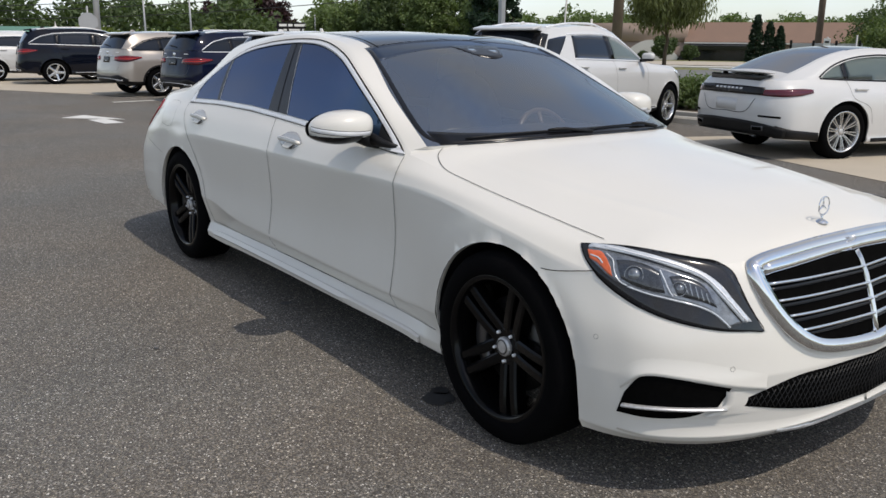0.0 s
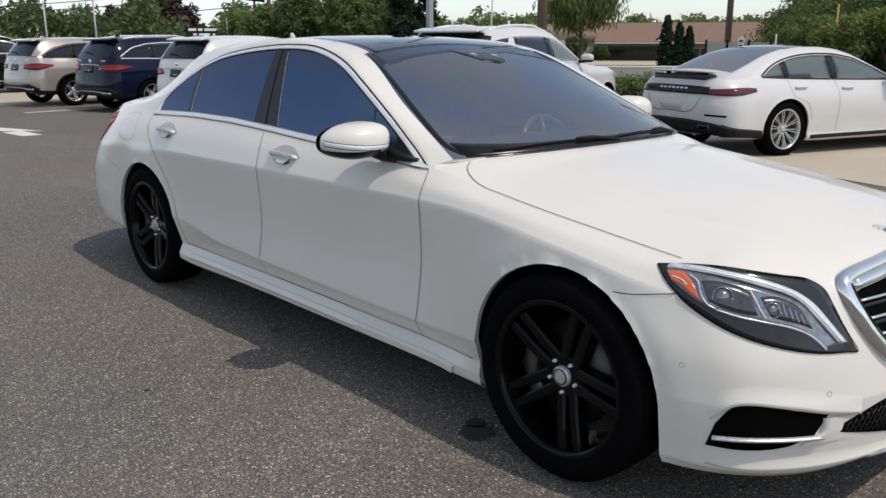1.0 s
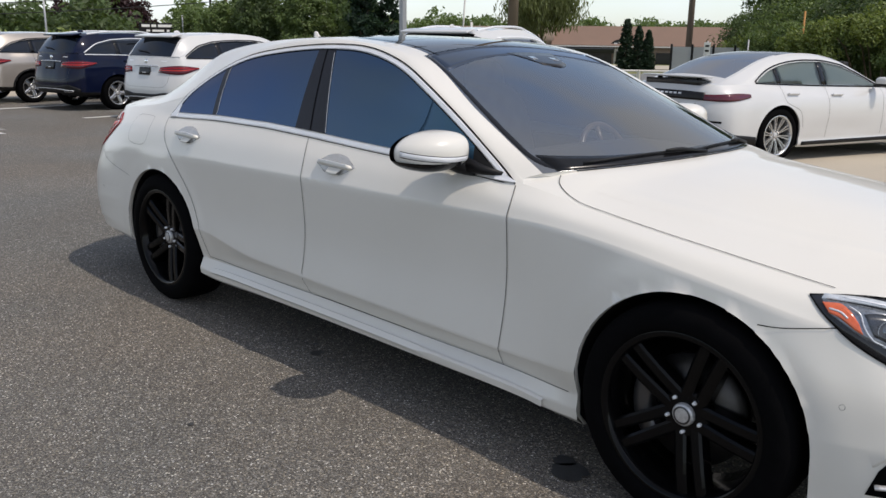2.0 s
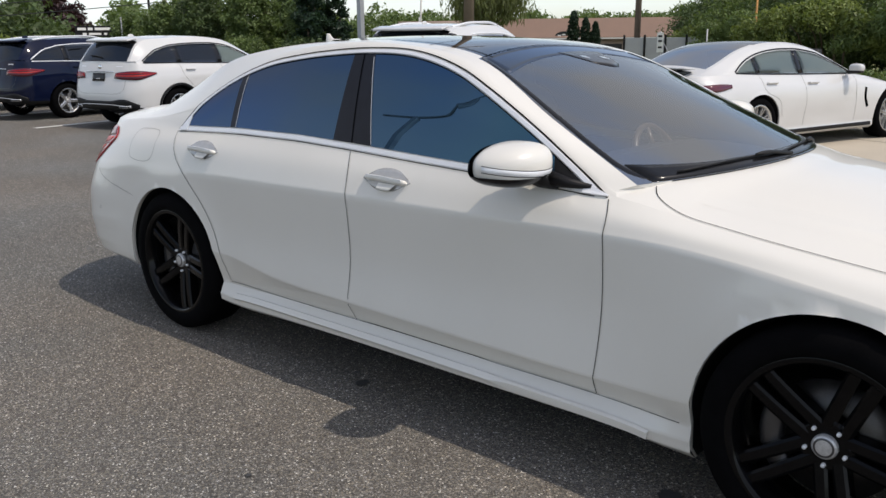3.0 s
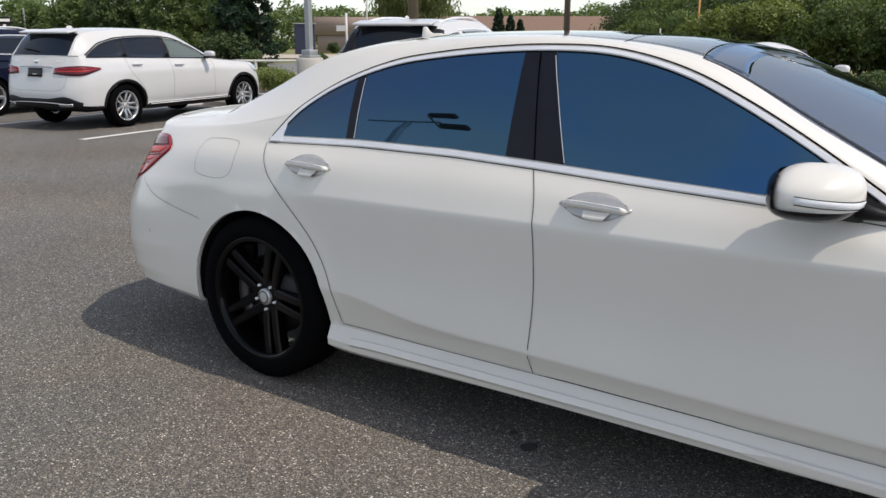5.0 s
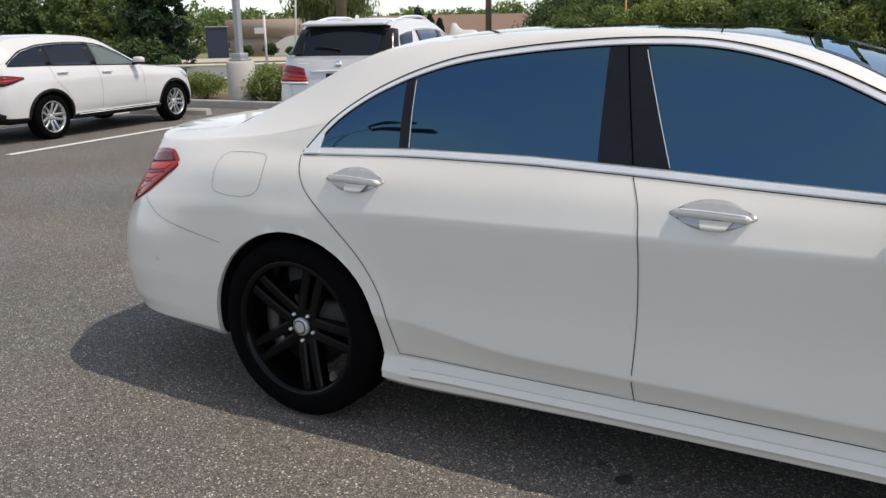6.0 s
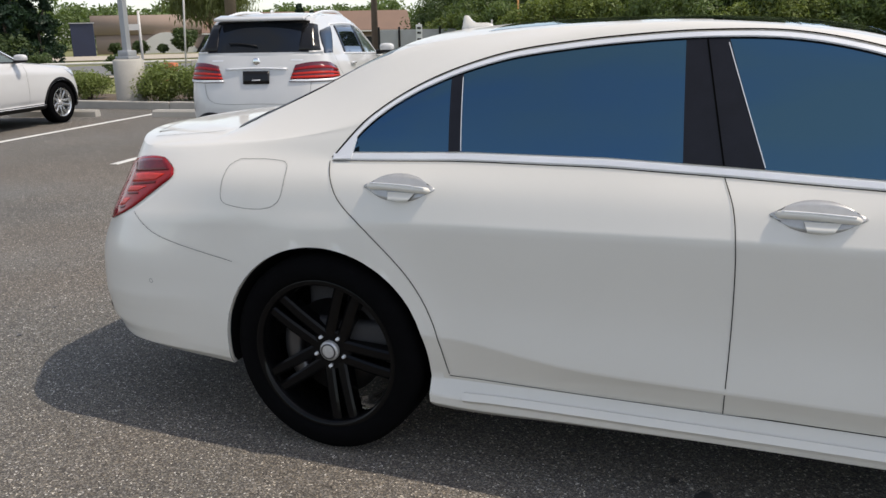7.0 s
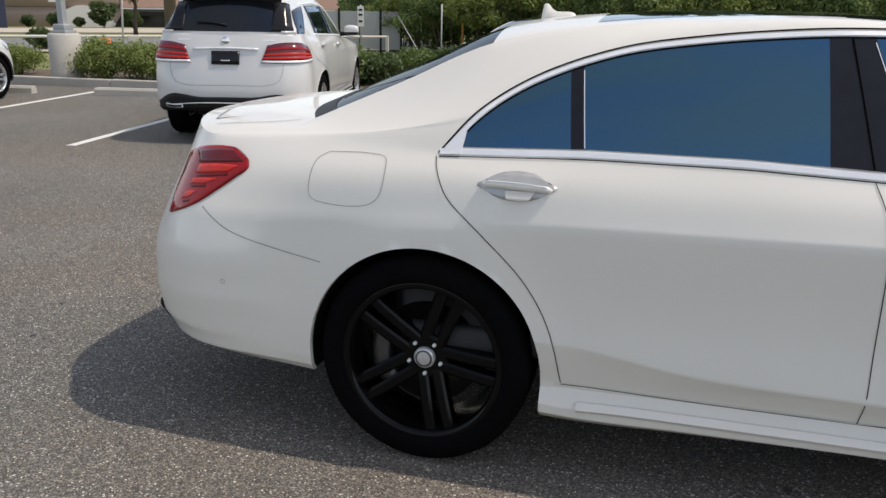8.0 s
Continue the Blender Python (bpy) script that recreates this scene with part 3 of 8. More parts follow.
def sub_mesh(g, rows=None, cols=None, keep=None):
    nr, nc = g.shape[:2]
    r0, r1 = rows or (0, nr - 1)
    c0, c1 = cols or (0, nc - 1)
    f = grid_faces(nr, nc, keep=lambda r, c: r0 <= r < r1 and c0 <= c < c1 and (keep is None or keep(r, c)))
    return used_only(g.reshape(-1, 3), f)


def welded(verts, faces, tol=1e-4):
    """Joins points that lie together, so that the shading runs on across seams."""
    where, ids, out = {}, [], []
    for p in np.asarray(verts, float):
        k = tuple(np.round(p / tol).astype(int))
        if k not in where:
            where[k] = len(out)
            out.append(p)
        ids.append(where[k])
    keep = []
    for f in faces:
        g = []
        for i in f:
            if ids[i] not in g:
                g.append(ids[i])
        if len(g) > 2:
            keep.append(tuple(g))
    return np.array(out), keep


def eased(verts, faces, share, rounds=10):
    """Evens out the skin where share is above nought; open edges stay."""
    P = np.array(verts, float)
    count = collections.Counter()
    for f in faces:
        for i, j in zip(f, f[1:] + f[:1]):
            count[(min(i, j), max(i, j))] += 1
    e = np.array(list(count))
    open_e = np.array([k for k, c in count.items() if c == 1])
    w = share(P)[:, None] * 0.6
    w[open_e.ravel()] = 0
    deg = np.zeros((len(P), 1))
    np.add.at(deg, e.ravel(), 1)
    for _ in range(rounds):
        acc = np.zeros_like(P)
        np.add.at(acc, e[:, 0], P[e[:, 1]])
        np.add.at(acc, e[:, 1], P[e[:, 0]])
        P += w * (acc / np.maximum(deg, 1) - P)
    return P


def joined(pieces):
    vs, fs, n = [], [], 0
    for v, f in pieces:
        vs.append(np.array(v).reshape(-1, 3))
        fs += [tuple(i + n for i in q) for q in f]
        n += len(v)
    return np.concatenate(vs), fs


def well(spec, parent, paint):
    """The arch's turned-in lip and the black liner behind it."""
    for i, (cx, cz, R) in enumerate(spec["arches"]):
        for side in (-1, 1):
            lip, liner = [], []
            a0 = [(-R, z) for z in np.linspace(spec["low"][2 * i] - cz, 0, 5)[:-1]]
            a1 = [(R, z) for z in np.linspace(0, spec["low"][2 * i + 1] - cz, 5)[1:]]
            arc = a0 + [(-R * math.cos(a), R * math.sin(a)) for a in np.linspace(0, math.pi, 30)] + a1
            for dx, dz in arc:
                hit, _ = spec["skin"].drop((cx + dx * 1.012, -1.2, cz + dz * (1.012 if dz > 0 else 1)), (0, 1, 0), 0.0)
                w = -hit.y - 0.002
                lip += [(cx + dx, side * w, cz + dz), (cx + dx * 0.995, side * (w - 0.012), cz + dz * 0.995), (cx + dx * 1.01, side * (w - 0.022), cz + dz * 1.01)]
                liner += [(cx + dx * 1.008, side * (w - 0.016), cz + dz * 1.008), (cx + dx * 1.01, side * 0.52, cz + dz * 1.01), (cx + dx * 0.05, side * 0.52, cz + dz * 0.05)]
            n = len(arc)
            link_part("arch_lip", mesh_of("arch_lip", lip, grid_faces(n, 3), paint), parent)
            link_part("wheel_well", mesh_of("wheel_well", liner, grid_faces(n, 3), TRIM), parent, "black wheel well liner")


def mirror_part(name, vf, mat, parent, label="", smooth=True, sides=(-1, 1)):
    made = []
    for side in sides:
        v, f = vf if side < 0 else mirrored(*vf)
        made.append(link_part(name, mesh_of(name, v, f, mat, smooth), parent, label))
    return made


def curve_xz(keys, x):
    return float(np.interp(x, [k[0] for k in keys], [k[1] for k in keys]))


def pane_grid(bottom, top, b0, b1, t0, t1, lift, drop, n=16, m=7):
    """Guide points of a side pane: from the belt line, lifted, to the window's upper line, dropped."""
    low = [(x, -0.9, curve_xz(bottom, x) + lift) for x in np.linspace(b0, b1, n)]
    high = [(x, -0.9, curve_xz(top, x) - drop(x)) for x in np.linspace(t0, t1, n)]
    return np.array([[np.array(a) * (1 - t) + np.array(b) * t for a, b in zip(low, high)] for t in np.linspace(0, 1, m)])


# ---- the white saloon ----
def saloon_spec():
    front = [
        [(3.985, 0, 0.20), (3.96, 0.35, 0.194), (3.865, 0.62, 0.186), (3.735, 0.785, 0.19)],
        [(4.02, 0, 0.225), (3.99, 0.36, 0.22), (3.89, 0.64, 0.212), (3.755, 0.81, 0.217)],
        [(4.025, 0, 0.265), (3.995, 0.36, 0.265), (3.895, 0.64, 0.265), (3.76, 0.815, 0.27)],
        [(4.03, 0, 0.31), (4.00, 0.36, 0.31), (3.90, 0.645, 0.31), (3.762, 0.82, 0.315)],
        [(4.035, 0, 0.42), (4.00, 0.36, 0.42), (3.905, 0.645, 0.42), (3.765, 0.825, 0.42)],
        [(4.004, 0, 0.55), (3.966, 0.36, 0.55), (3.885, 0.635, 0.55), (3.75, 0.815, 0.55)],
        [(3.966, 0, 0.66), (3.930, 0.36, 0.66), (3.855, 0.615, 0.665), (3.70, 0.79, 0.69)],
        [(3.928, 0, 0.73), (3.898, 0.36, 0.725), (3.84, 0.575, 0.722), (3.67, 0.775, 0.75)],
        [(3.86, 0, 0.785), (3.855, 0.36, 0.77), (3.825, 0.55, 0.757), (3.65, 0.755, 0.79)],
    ]
    side = [
        [(-0.85, 0.82, 0.275), (-0.4, 0.90, 0.265), (0, 0.89, 0.24), (0.42, 0.87, 0.195), (1.3, 0.85, 0.20), (2.45, 0.835, 0.185), (2.72, 0.83, 0.165), (3.165, 0.87, 0.18), (3.56, 0.865, 0.19)],
        [(-0.85, 0.868, 0.30), (-0.4, 0.92, 0.29), (0, 0.92, 0.27), (0.42, 0.912, 0.225), (1.3, 0.910, 0.230), (2.45, 0.900, 0.22), (2.72, 0.88, 0.20), (3.165, 0.89, 0.21), (3.56, 0.882, 0.22)],
        [(-0.85, 0.877, 0.33), (-0.4, 0.925, 0.32), (0, 0.925, 0.30), (0.42, 0.915, 0.255), (1.3, 0.913, 0.262), (2.45, 0.904, 0.25), (2.72, 0.888, 0.24), (3.165, 0.90, 0.25), (3.56, 0.886, 0.27)],
        [(-0.85, 0.890, 0.36), (-0.4, 0.925, 0.355), (0, 0.925, 0.34), (0.42, 0.884, 0.31), (1.3, 0.874, 0.312), (2.45, 0.862, 0.295), (2.72, 0.875, 0.29), (3.165, 0.91, 0.30), (3.56, 0.89, 0.31)],
        [(-0.85, 0.900, 0.45), (-0.4, 0.928, 0.46), (0, 0.93, 0.46), (0.42, 0.925, 0.470), (0.66, 0.927, 0.436), (0.85, 0.929, 0.414), (1.3, 0.930, 0.399), (1.7, 0.926, 0.389), (2.0, 0.920, 0.379), (2.45, 0.907, 0.367), (2.72, 0.905, 0.372), (3.165, 0.923, 0.42), (3.56, 0.897, 0.42)],
        [(-0.85, 0.897, 0.62), (-0.4, 0.923, 0.63), (0, 0.932, 0.64), (0.42, 0.916, 0.60), (1.3, 0.906, 0.585), (2.0, 0.896, 0.585), (2.45, 0.886, 0.60), (2.72, 0.905, 0.62), (3.165, 0.926, 0.62), (3.56, 0.896, 0.56)],
        [(-0.85, 0.848, 0.775), (-0.4, 0.912, 0.80), (0, 0.925, 0.815), (0.42, 0.923, 0.832), (1.3, 0.921, 0.845), (2.45, 0.896, 0.846), (2.72, 0.897, 0.84), (3.165, 0.903, 0.79), (3.56, 0.868, 0.715)],
        [(-0.85, 0.762, 0.90), (-0.4, 0.872, 0.935), (0, 0.893, 0.94), (0.42, 0.889, 0.94), (1.3, 0.885, 0.935), (2.45, 0.868, 0.90), (2.72, 0.865, 0.88), (3.165, 0.86, 0.827), (3.56, 0.828, 0.765)],
        [(-0.85, 0.680, 1.01), (-0.4, 0.788, 1.028), (0, 0.838, 1.02), (0.42, 0.836, 1.022), (0.92, 0.838, 1.022), (1.3, 0.838, 1.007), (1.7, 0.838, 0.989), (2.1, 0.832, 0.972), (2.45, 0.81, 0.952), (2.72, 0.80, 0.905), (3.165, 0.80, 0.842), (3.5, 0.785, 0.80), (3.56, 0.775, 0.795)],
    ]
    rear = [
        [(-1.03, 0.62, 0.275), (-1.12, 0.35, 0.27), (-1.14, 0, 0.27)],
        [(-1.072, 0.668, 0.30), (-1.157, 0.37, 0.295), (-1.182, 0, 0.295)],
        [(-1.082, 0.683, 0.33), (-1.164, 0.37, 0.325), (-1.19, 0, 0.325)],
        [(-1.092, 0.70, 0.36), (-1.17, 0.37, 0.36), (-1.195, 0, 0.36)],
        [(-1.105, 0.712, 0.46), (-1.18, 0.37, 0.46), (-1.205, 0, 0.46)],
        [(-1.099, 0.702, 0.62), (-1.177, 0.37, 0.62), (-1.202, 0, 0.62)],
        [(-1.055, 0.66, 0.77), (-1.132, 0.352, 0.77), (-1.152, 0, 0.77)],
        [(-1.02, 0.59, 0.90), (-1.10, 0.34, 0.90), (-1.12, 0, 0.90)],
        [(-0.99, 0.53, 1.025), (-1.07, 0.32, 1.04), (-1.09, 0, 1.045)],
    ]
    return dict(
        roof_crown=2.0, bonnet_meets=True, front=front, side=side, rear=rear, sharp=(1, 2, 3, 4, 6), crisp=(4, 6), stations=[3.56, 3.165, 2.72, 2.45, 2.1, 1.7, 1.3, 0.85, 0.45, 0.0, -0.42, -0.85], a_post=3, c_post=11,
        arches=[(0.0, 0.35, 0.383), (3.165, 0.35, 0.385)], flares=[(0.0, 0.35, 0.383, 0.008, 0.012, 0.11), (3.165, 0.35, 0.385, 0.009, 0.045, 0.10)], low=(0.265, 0.205, 0.17, 0.215),
        window_top=[(2.44, 0.79, 0.968), (1.95, 0.731, 1.232), (1.65, 0.668, 1.352), (1.25, 0.643, 1.407), (0.85, 0.647, 1.398), (0.50, 0.680, 1.325), (0.18, 0.752, 1.180), (-0.15, 0.772, 1.085), (-0.54, 0.70, 1.048)],
        rail=[(2.49, 0.752, 0.986), (2.12, 0.682, 1.168), (1.70, 0.572, 1.366), (1.25, 0.560, 1.428), (0.85, 0.560, 1.428), (0.45, 0.57, 1.398), (0.13, 0.58, 1.34), (-0.18, 0.597, 1.205), (-0.485, 0.618, 1.075)],
        centre=[(2.72, 1.016), (2.25, 1.204), (1.62, 1.410), (1.25, 1.446), (0.85, 1.452), (0.45, 1.437), (0.10, 1.392), (-0.25, 1.243), (-0.63, 1.082)],
        bonnet=[(3.86, 0.785), (3.84, 0.795), (3.79, 0.815), (3.60, 0.865), (3.45, 0.90), (3.10, 0.955), (2.84, 0.99), (2.72, 1.005)],
    )


def saloon(m):
    spec = saloon_spec()
    car = thing("car", "pearl white four-door saloon with black wheels parked on asphalt", "car", m)
    s = car_skin(spec)
    spec["skin"] = skin = s["skin"]
    V, gone, st = s["V"], s["gone"], s["starts"]
    nr, nc = V.shape[:2]
    step = 6
    row_door = 3 * step
    c_front, c_mid = st[4 + 3], st[4 + 6]
    rear_edge = [(0.03, 0.977), (0.073, 0.893), (0.181, 0.796), (0.326, 0.649), (0.411, 0.495), (0.446, 0.331)]

    def whole(r, c):
        return not (gone[r, c] and gone[r + 1, c] and gone[r, c + 1] and gone[r + 1, c + 1])

    def zone(r, c):
        x, z = V[r, c, 0], V[r, c, 2]
        if r < row_door or c < c_front:
            return "body"
        if c < c_mid:
            return "front_door"
        edge = float(np.interp(z, [k[1] for k in rear_edge[::-1]], [k[0] for k in rear_edge[::-1]]))
        return "rear_door" if x > edge else "body"

    flat_d = (s["D"].reshape(-1, 3), grid_faces(*s["D"].shape[:2]))
    E, dc = s["E"], s["dcol"]
    roof_back = sub_mesh(E, cols=(dc[5], dc[6]))
    body = joined([both(*q) for q in (sub_mesh(V, keep=lambda r, c: whole(r, c) and zone(r, c) == "body"), flat_d, roof_back)])
    bv, bf = welded(*body)
    link_part("body", mesh_of("body", eased(bv, bf, lambda p: np.clip((-0.02 - p[:, 0]) / 0.12, 0, 1) * np.clip(1 - np.abs(p[:, 2] - 1.04) / 0.13, 0, 1)), bf, PEARL), car)
    doors = {}
    for name in ("front_door", "rear_door"):
        doors[name] = mirror_part(name, sub_mesh(V, keep=lambda r, c, name=name: whole(r, c) and zone(r, c) == name), PEARL, car)
    link_part("bonnet", mesh_of("bonnet", *both(s["H"].reshape(-1, 3), grid_faces(*s["H"].shape[:2])), PEARL), car)
    link_part("boot_lid", mesh_of("boot_lid", *both(s["B"].reshape(-1, 3), grid_faces(*s["B"].shape[:2])), PEARL), car)
    link_part("windscreen", mesh_of("windscreen", *both(*sub_mesh(E, cols=(dc[0], dc[2]))), SCREEN), car, "clear windscreen that mirrors the sky").visible_shadow = False
    mirror_part("roof_rail", sub_mesh(E, rows=(0, 2), cols=(dc[2], dc[5])), PEARL, car)
    link_part("roof_panel", mesh_of("roof_panel", *both(*sub_mesh(E, rows=(1, E.shape[0] - 1), cols=(dc[2], dc[5]))), ROOF_GLASS), car, "black panoramic glass roof")
    link_part("rear_window", mesh_of("rear_window", *both(*sub_mesh(E, cols=(dc[6], dc[8]))), REAR_TINT), car, "dark tinted rear window")
    foot_band = sub_mesh(E, cols=(dc[8] - 4, dc[8]))
    link_part("window_border", mesh_of("window_border", *both(np.array(foot_band[0]) + (0, 0, 0.002), foot_band[1]), TRIM), car, "black printed foot of the rear window")
    lining = [both(g.reshape(-1, 3) * (1, 0.955, 1) - np.array((0, 0, 0.03)), grid_faces(*g.shape[:2])) for g in (s["D"], E[:, dc[2] :])]
    link_part("headlining", mesh_of("headlining", *joined(lining), CABIN), car, "dark cabin lining")
    well(spec, car, PEARL)

    # windows and their bright surround
    upper = [(0.027, 1.018), (0.138, 1.145), (0.30, 1.25), (0.545, 1.338), (0.786, 1.377), (1.017, 1.398), (1.178, 1.405), (1.398, 1.400), (1.569, 1.372), (1.731, 1.325), (1.886, 1.259), (1.981, 1.212), (2.116, 1.138), (2.267, 1.046), (2.425, 0.947)]
    upper = [(float(p[0]), float(p[1])) for p in crs(np.array(upper), 5)]
    belt = [(0.025, 1.008), (0.485, 1.022), (0.92, 1.021), (1.258, 1.008), (1.628, 0.990), (2.0, 0.974), (2.425, 0.945)]
    way = (0, 1, 0)

    def inset(x, d=0.023):
        a, b = curve_xz(upper, x - 0.04), curve_xz(upper, x + 0.04)
        return d * math.sqrt(1 + ((b - a) / 0.08) ** 2)

    panes = [
        ("quarter_pane", TINT, (0.085, 0.43), (0.085, 0.405), "rear_door"), ("pillar_strip", POST_BLACK, (0.43, 0.468), (0.405, 0.443), "rear_door"),
        ("side_pane", TINT, (0.468, 1.142), (0.443, 1.118), "rear_door"), ("door_post", POST_BLACK, (1.142, 1.2535), (1.118, 1.1775), "rear_door"),
        ("door_post", POST_BLACK, (1.2535, 1.362), (1.1775, 1.238), "front_door"), ("side_pane", TINT, (1.362, 2.22), (1.238, 2.20), "front_door"),
        ("mirror_triangle", TRIM, (2.22, 2.33), (2.20, 2.29), "front_door"),
    ]
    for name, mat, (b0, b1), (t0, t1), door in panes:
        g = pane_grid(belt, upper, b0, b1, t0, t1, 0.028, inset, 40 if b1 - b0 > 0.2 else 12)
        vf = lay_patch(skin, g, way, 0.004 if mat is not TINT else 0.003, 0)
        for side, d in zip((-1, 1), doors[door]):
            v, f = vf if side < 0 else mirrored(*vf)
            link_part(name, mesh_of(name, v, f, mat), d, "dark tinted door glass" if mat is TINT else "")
    mid_up = [(x, -0.9, z) for x, z in upper]
    frame_line = [(x, -0.9, curve_xz(upper, x) - inset(x, 0.0128)) for x in np.concatenate([np.linspace(0.05, 0.3, 8), np.linspace(0.4, 2.37, 22)])]
    mirror_part("window_frame", lay_strip(skin, frame_line, way, 0.0200, 0.005, 3), SATIN, car, "satin chrome window surround", smooth=False)
    inner_line = [(x, -0.9, curve_xz(upper, x) - inset(x, 0.0245)) for x in np.concatenate([np.linspace(0.09, 0.3, 8), np.linspace(0.4, 2.28, 22)])]
    mirror_part("pane_seal", lay_strip(skin, inner_line, way, 0.004, 0.0056, 3, flat=True), GAP, car)
    mirror_part("belt_seal", lay_strip(skin, [(x, -0.9, curve_xz(belt, x) - 0.0005) for x in np.linspace(0.03, 2.38, 24)], way, 0.0032, 0.003, 3, flat=True), GAP, car)
    mirror_part("window_seal", lay_strip(skin, mid_up, way, 0.0062, 0.003, 4, flat=True), GAP, car)
    belt_line = [(x, -0.9, curve_xz(belt, x) + 0.014) for x in np.linspace(0.03, 2.36, 24)]
    mirror_part("belt_moulding", lay_strip(skin, belt_line, way, 0.0235, 0.0034, 3), SATIN, car, "satin chrome belt moulding", smooth=False)
    heel = between([(0.034, -0.9, 1.012), (0.056, -0.9, 1.0135), (0.098, -0.9, 1.0155)], [(0.040, -0.9, 1.020), (0.068, -0.9, 1.052), (0.112, -0.9, 1.100)], 5)
    mirror_part("frame_heel", lay_patch(skin, heel, way, 0.0062, 0.004), SATIN, car, "broad rear corner of the chrome surround", smooth=False)
    mirror_part("strip_trim", lay_strip(skin, [(0.471 - 0.026 * t, -0.9, 1.052 + 0.218 * t) for t in np.linspace(0, 1, 6)], way, 0.0026, 0.0052, 3, flat=True), SATIN, car)
    tip = between([(2.335, -0.9, 0.952), (2.38, -0.9, 0.950), (2.425, -0.9, 0.949)], [(2.335, -0.9, 0.982), (2.38, -0.9, 0.968), (2.425, -0.9, 0.953)], 3)
    mirror_part("frame_corner", lay_patch(skin, tip, way, 0.009, 0.006), SATIN, car, smooth=False)
    mirror_part("post_trim", lay_strip(skin, [(1.362 - 0.124 * t, -0.9, 1.036 + 0.332 * t) for t in np.linspace(0, 1, 6)], way, 0.0024, 0.0052, 3, flat=True), SATIN, car)
    mirror_part("post_gap", lay_strip(skin, [(1.2535 - 0.076 * t, -0.9, 1.036 + 0.345 * t) for t in np.linspace(0, 1, 6)], way, 0.005, 0.0055, 3, flat=True), GAP, car)

    # shut lines
    def gap(pts, direction=way, width=0.0027, sides=(-1, 1), mat=GAP):
        mirror_part("shut_line", lay_strip(skin, pts, direction, width, 0.0028, 5, flat=True), mat, car, sides=sides)

    gap([(2.431, -0.9, 0.943), (2.452, -0.9, 0.90), (2.456, -0.9, 0.843), (2.458, -0.9, 0.62), (2.45, -0.9, 0.42), (2.438, -0.9, 0.30)])
    gap([(1.258, -0.9, 1.006), (1.288, -0.9, 0.93), (1.302, -0.9, 0.83), (1.306, -0.9, 0.70), (1.304, -0.9, 0.50), (1.298, -0.9, 0.315)])
    gap([(0.022, -0.9, 1.008)] + [(x, -0.9, z) for x, z in rear_edge])
    gap([(x, -0.9, z) for x, z in ((0.446, 0.325), (0.9, 0.317), (1.3, 0.312), (1.9, 0.303), (2.44, 0.297), (2.74, 0.29))])
    gap([(-0.80, -0.9, 0.79), (-0.69, -0.9, 0.729), (-0.49, -0.9, 0.68), (-0.34, -0.9, 0.655)], width=0.0017, mat=SEAM)
    sill = [(0.50, -0.9, 0.258), (0.62, -0.9, 0.262), (1.0, -0.9, 0.262), (1.6, -0.9, 0.258), (2.2, -0.9, 0.248), (2.56, -0.9, 0.238), (2.64, -0.9, 0.228)]
    mirror_part("sill_blade", lay_strip(skin, sill, (0, 0.93, -0.36), 0.034, 0.014, 6), PEARL, car, "white blade along the sill", smooth=False)
    fuel = [(-0.34, 0.998), (-0.20, 1.002), (-0.142, 0.992), (-0.135, 0.955), (-0.148, 0.88), (-0.19, 0.85), (-0.33, 0.846), (-0.385, 0.862), (-0.392, 0.91), (-0.378, 0.975)]
    mirror_part("fuel_flap", lay_strip(skin, [(x, -0.9, z) for x, z in fuel], way, 0.0015, 0.0016, 4, closed=True, flat=True), SEAM, car, "fuel filler flap edge", sides=(-1,))
    down = (0, 0, -1)
    gap([(2.53, -0.70, 0.98), (2.56, -0.745, 0.97), (2.66, -0.787, 0.925), (2.80, -0.792, 0.895), (3.165, -0.79, 0.85), (3.475, -0.779, 0.81), (3.515, -0.777, 0.80)], down, 0.0026)
    inner_c, outer_c = [(2.67, -0.58), (2.96, -0.56), (3.30, -0.52), (3.52, -0.455), (3.70, -0.395)], [(2.67, -0.70), (2.96, -0.68), (3.30, -0.64), (3.52, -0.575), (3.70, -0.515)]
    crease = lay_ridge(skin, [(x, y, 1.1) for x, y in inner_c], [(x, y, 1.1) for x, y in outer_c], down, 0.0032)
    mirror_part("bonnet_crease", crease, PEARL, car, "raised crease along the bonnet")
    gap([(3.375, -0.92, 0.695), (3.42, -0.9, 0.697), (3.47, -0.87, 0.705), (3.52, -0.86, 0.714), (3.56, -0.85, 0.720)], (-0.2, 0.97, 0), 0.0028)

    # door handles over flat patches, whose grey stands in for a shallow cup's shade
    for x0, z0, door in ((0.285, 0.937, "rear_door"), (1.503, 0.918, "front_door")):
        cup = np.array([[(x0 + 0.122 * c * (1 - 0.25 * r * r), -0.9, z0 + 0.002 + 0.042 * r * math.sqrt(max(0.02, 1 - c * c * 0.9))) for c in np.linspace(-1, 1, 15)] for r in np.linspace(-1, 1, 7)])
        vf = lay_patch(skin, cup, way, 0.0015, 0.001)
        # added ledge, tilted upwards to imitate the patch of sunlight below the grip
        low_row = [(x0 + 0.034 * c + 0.008, -0.9, z0 - 0.037 - 0.003 * (1 - c * c)) for c in np.linspace(-1, 1, 9)]
        top_row = [(x0 + 0.046 * c + 0.012, -0.9, z0 - 0.012) for c in np.linspace(-1, 1, 9)]
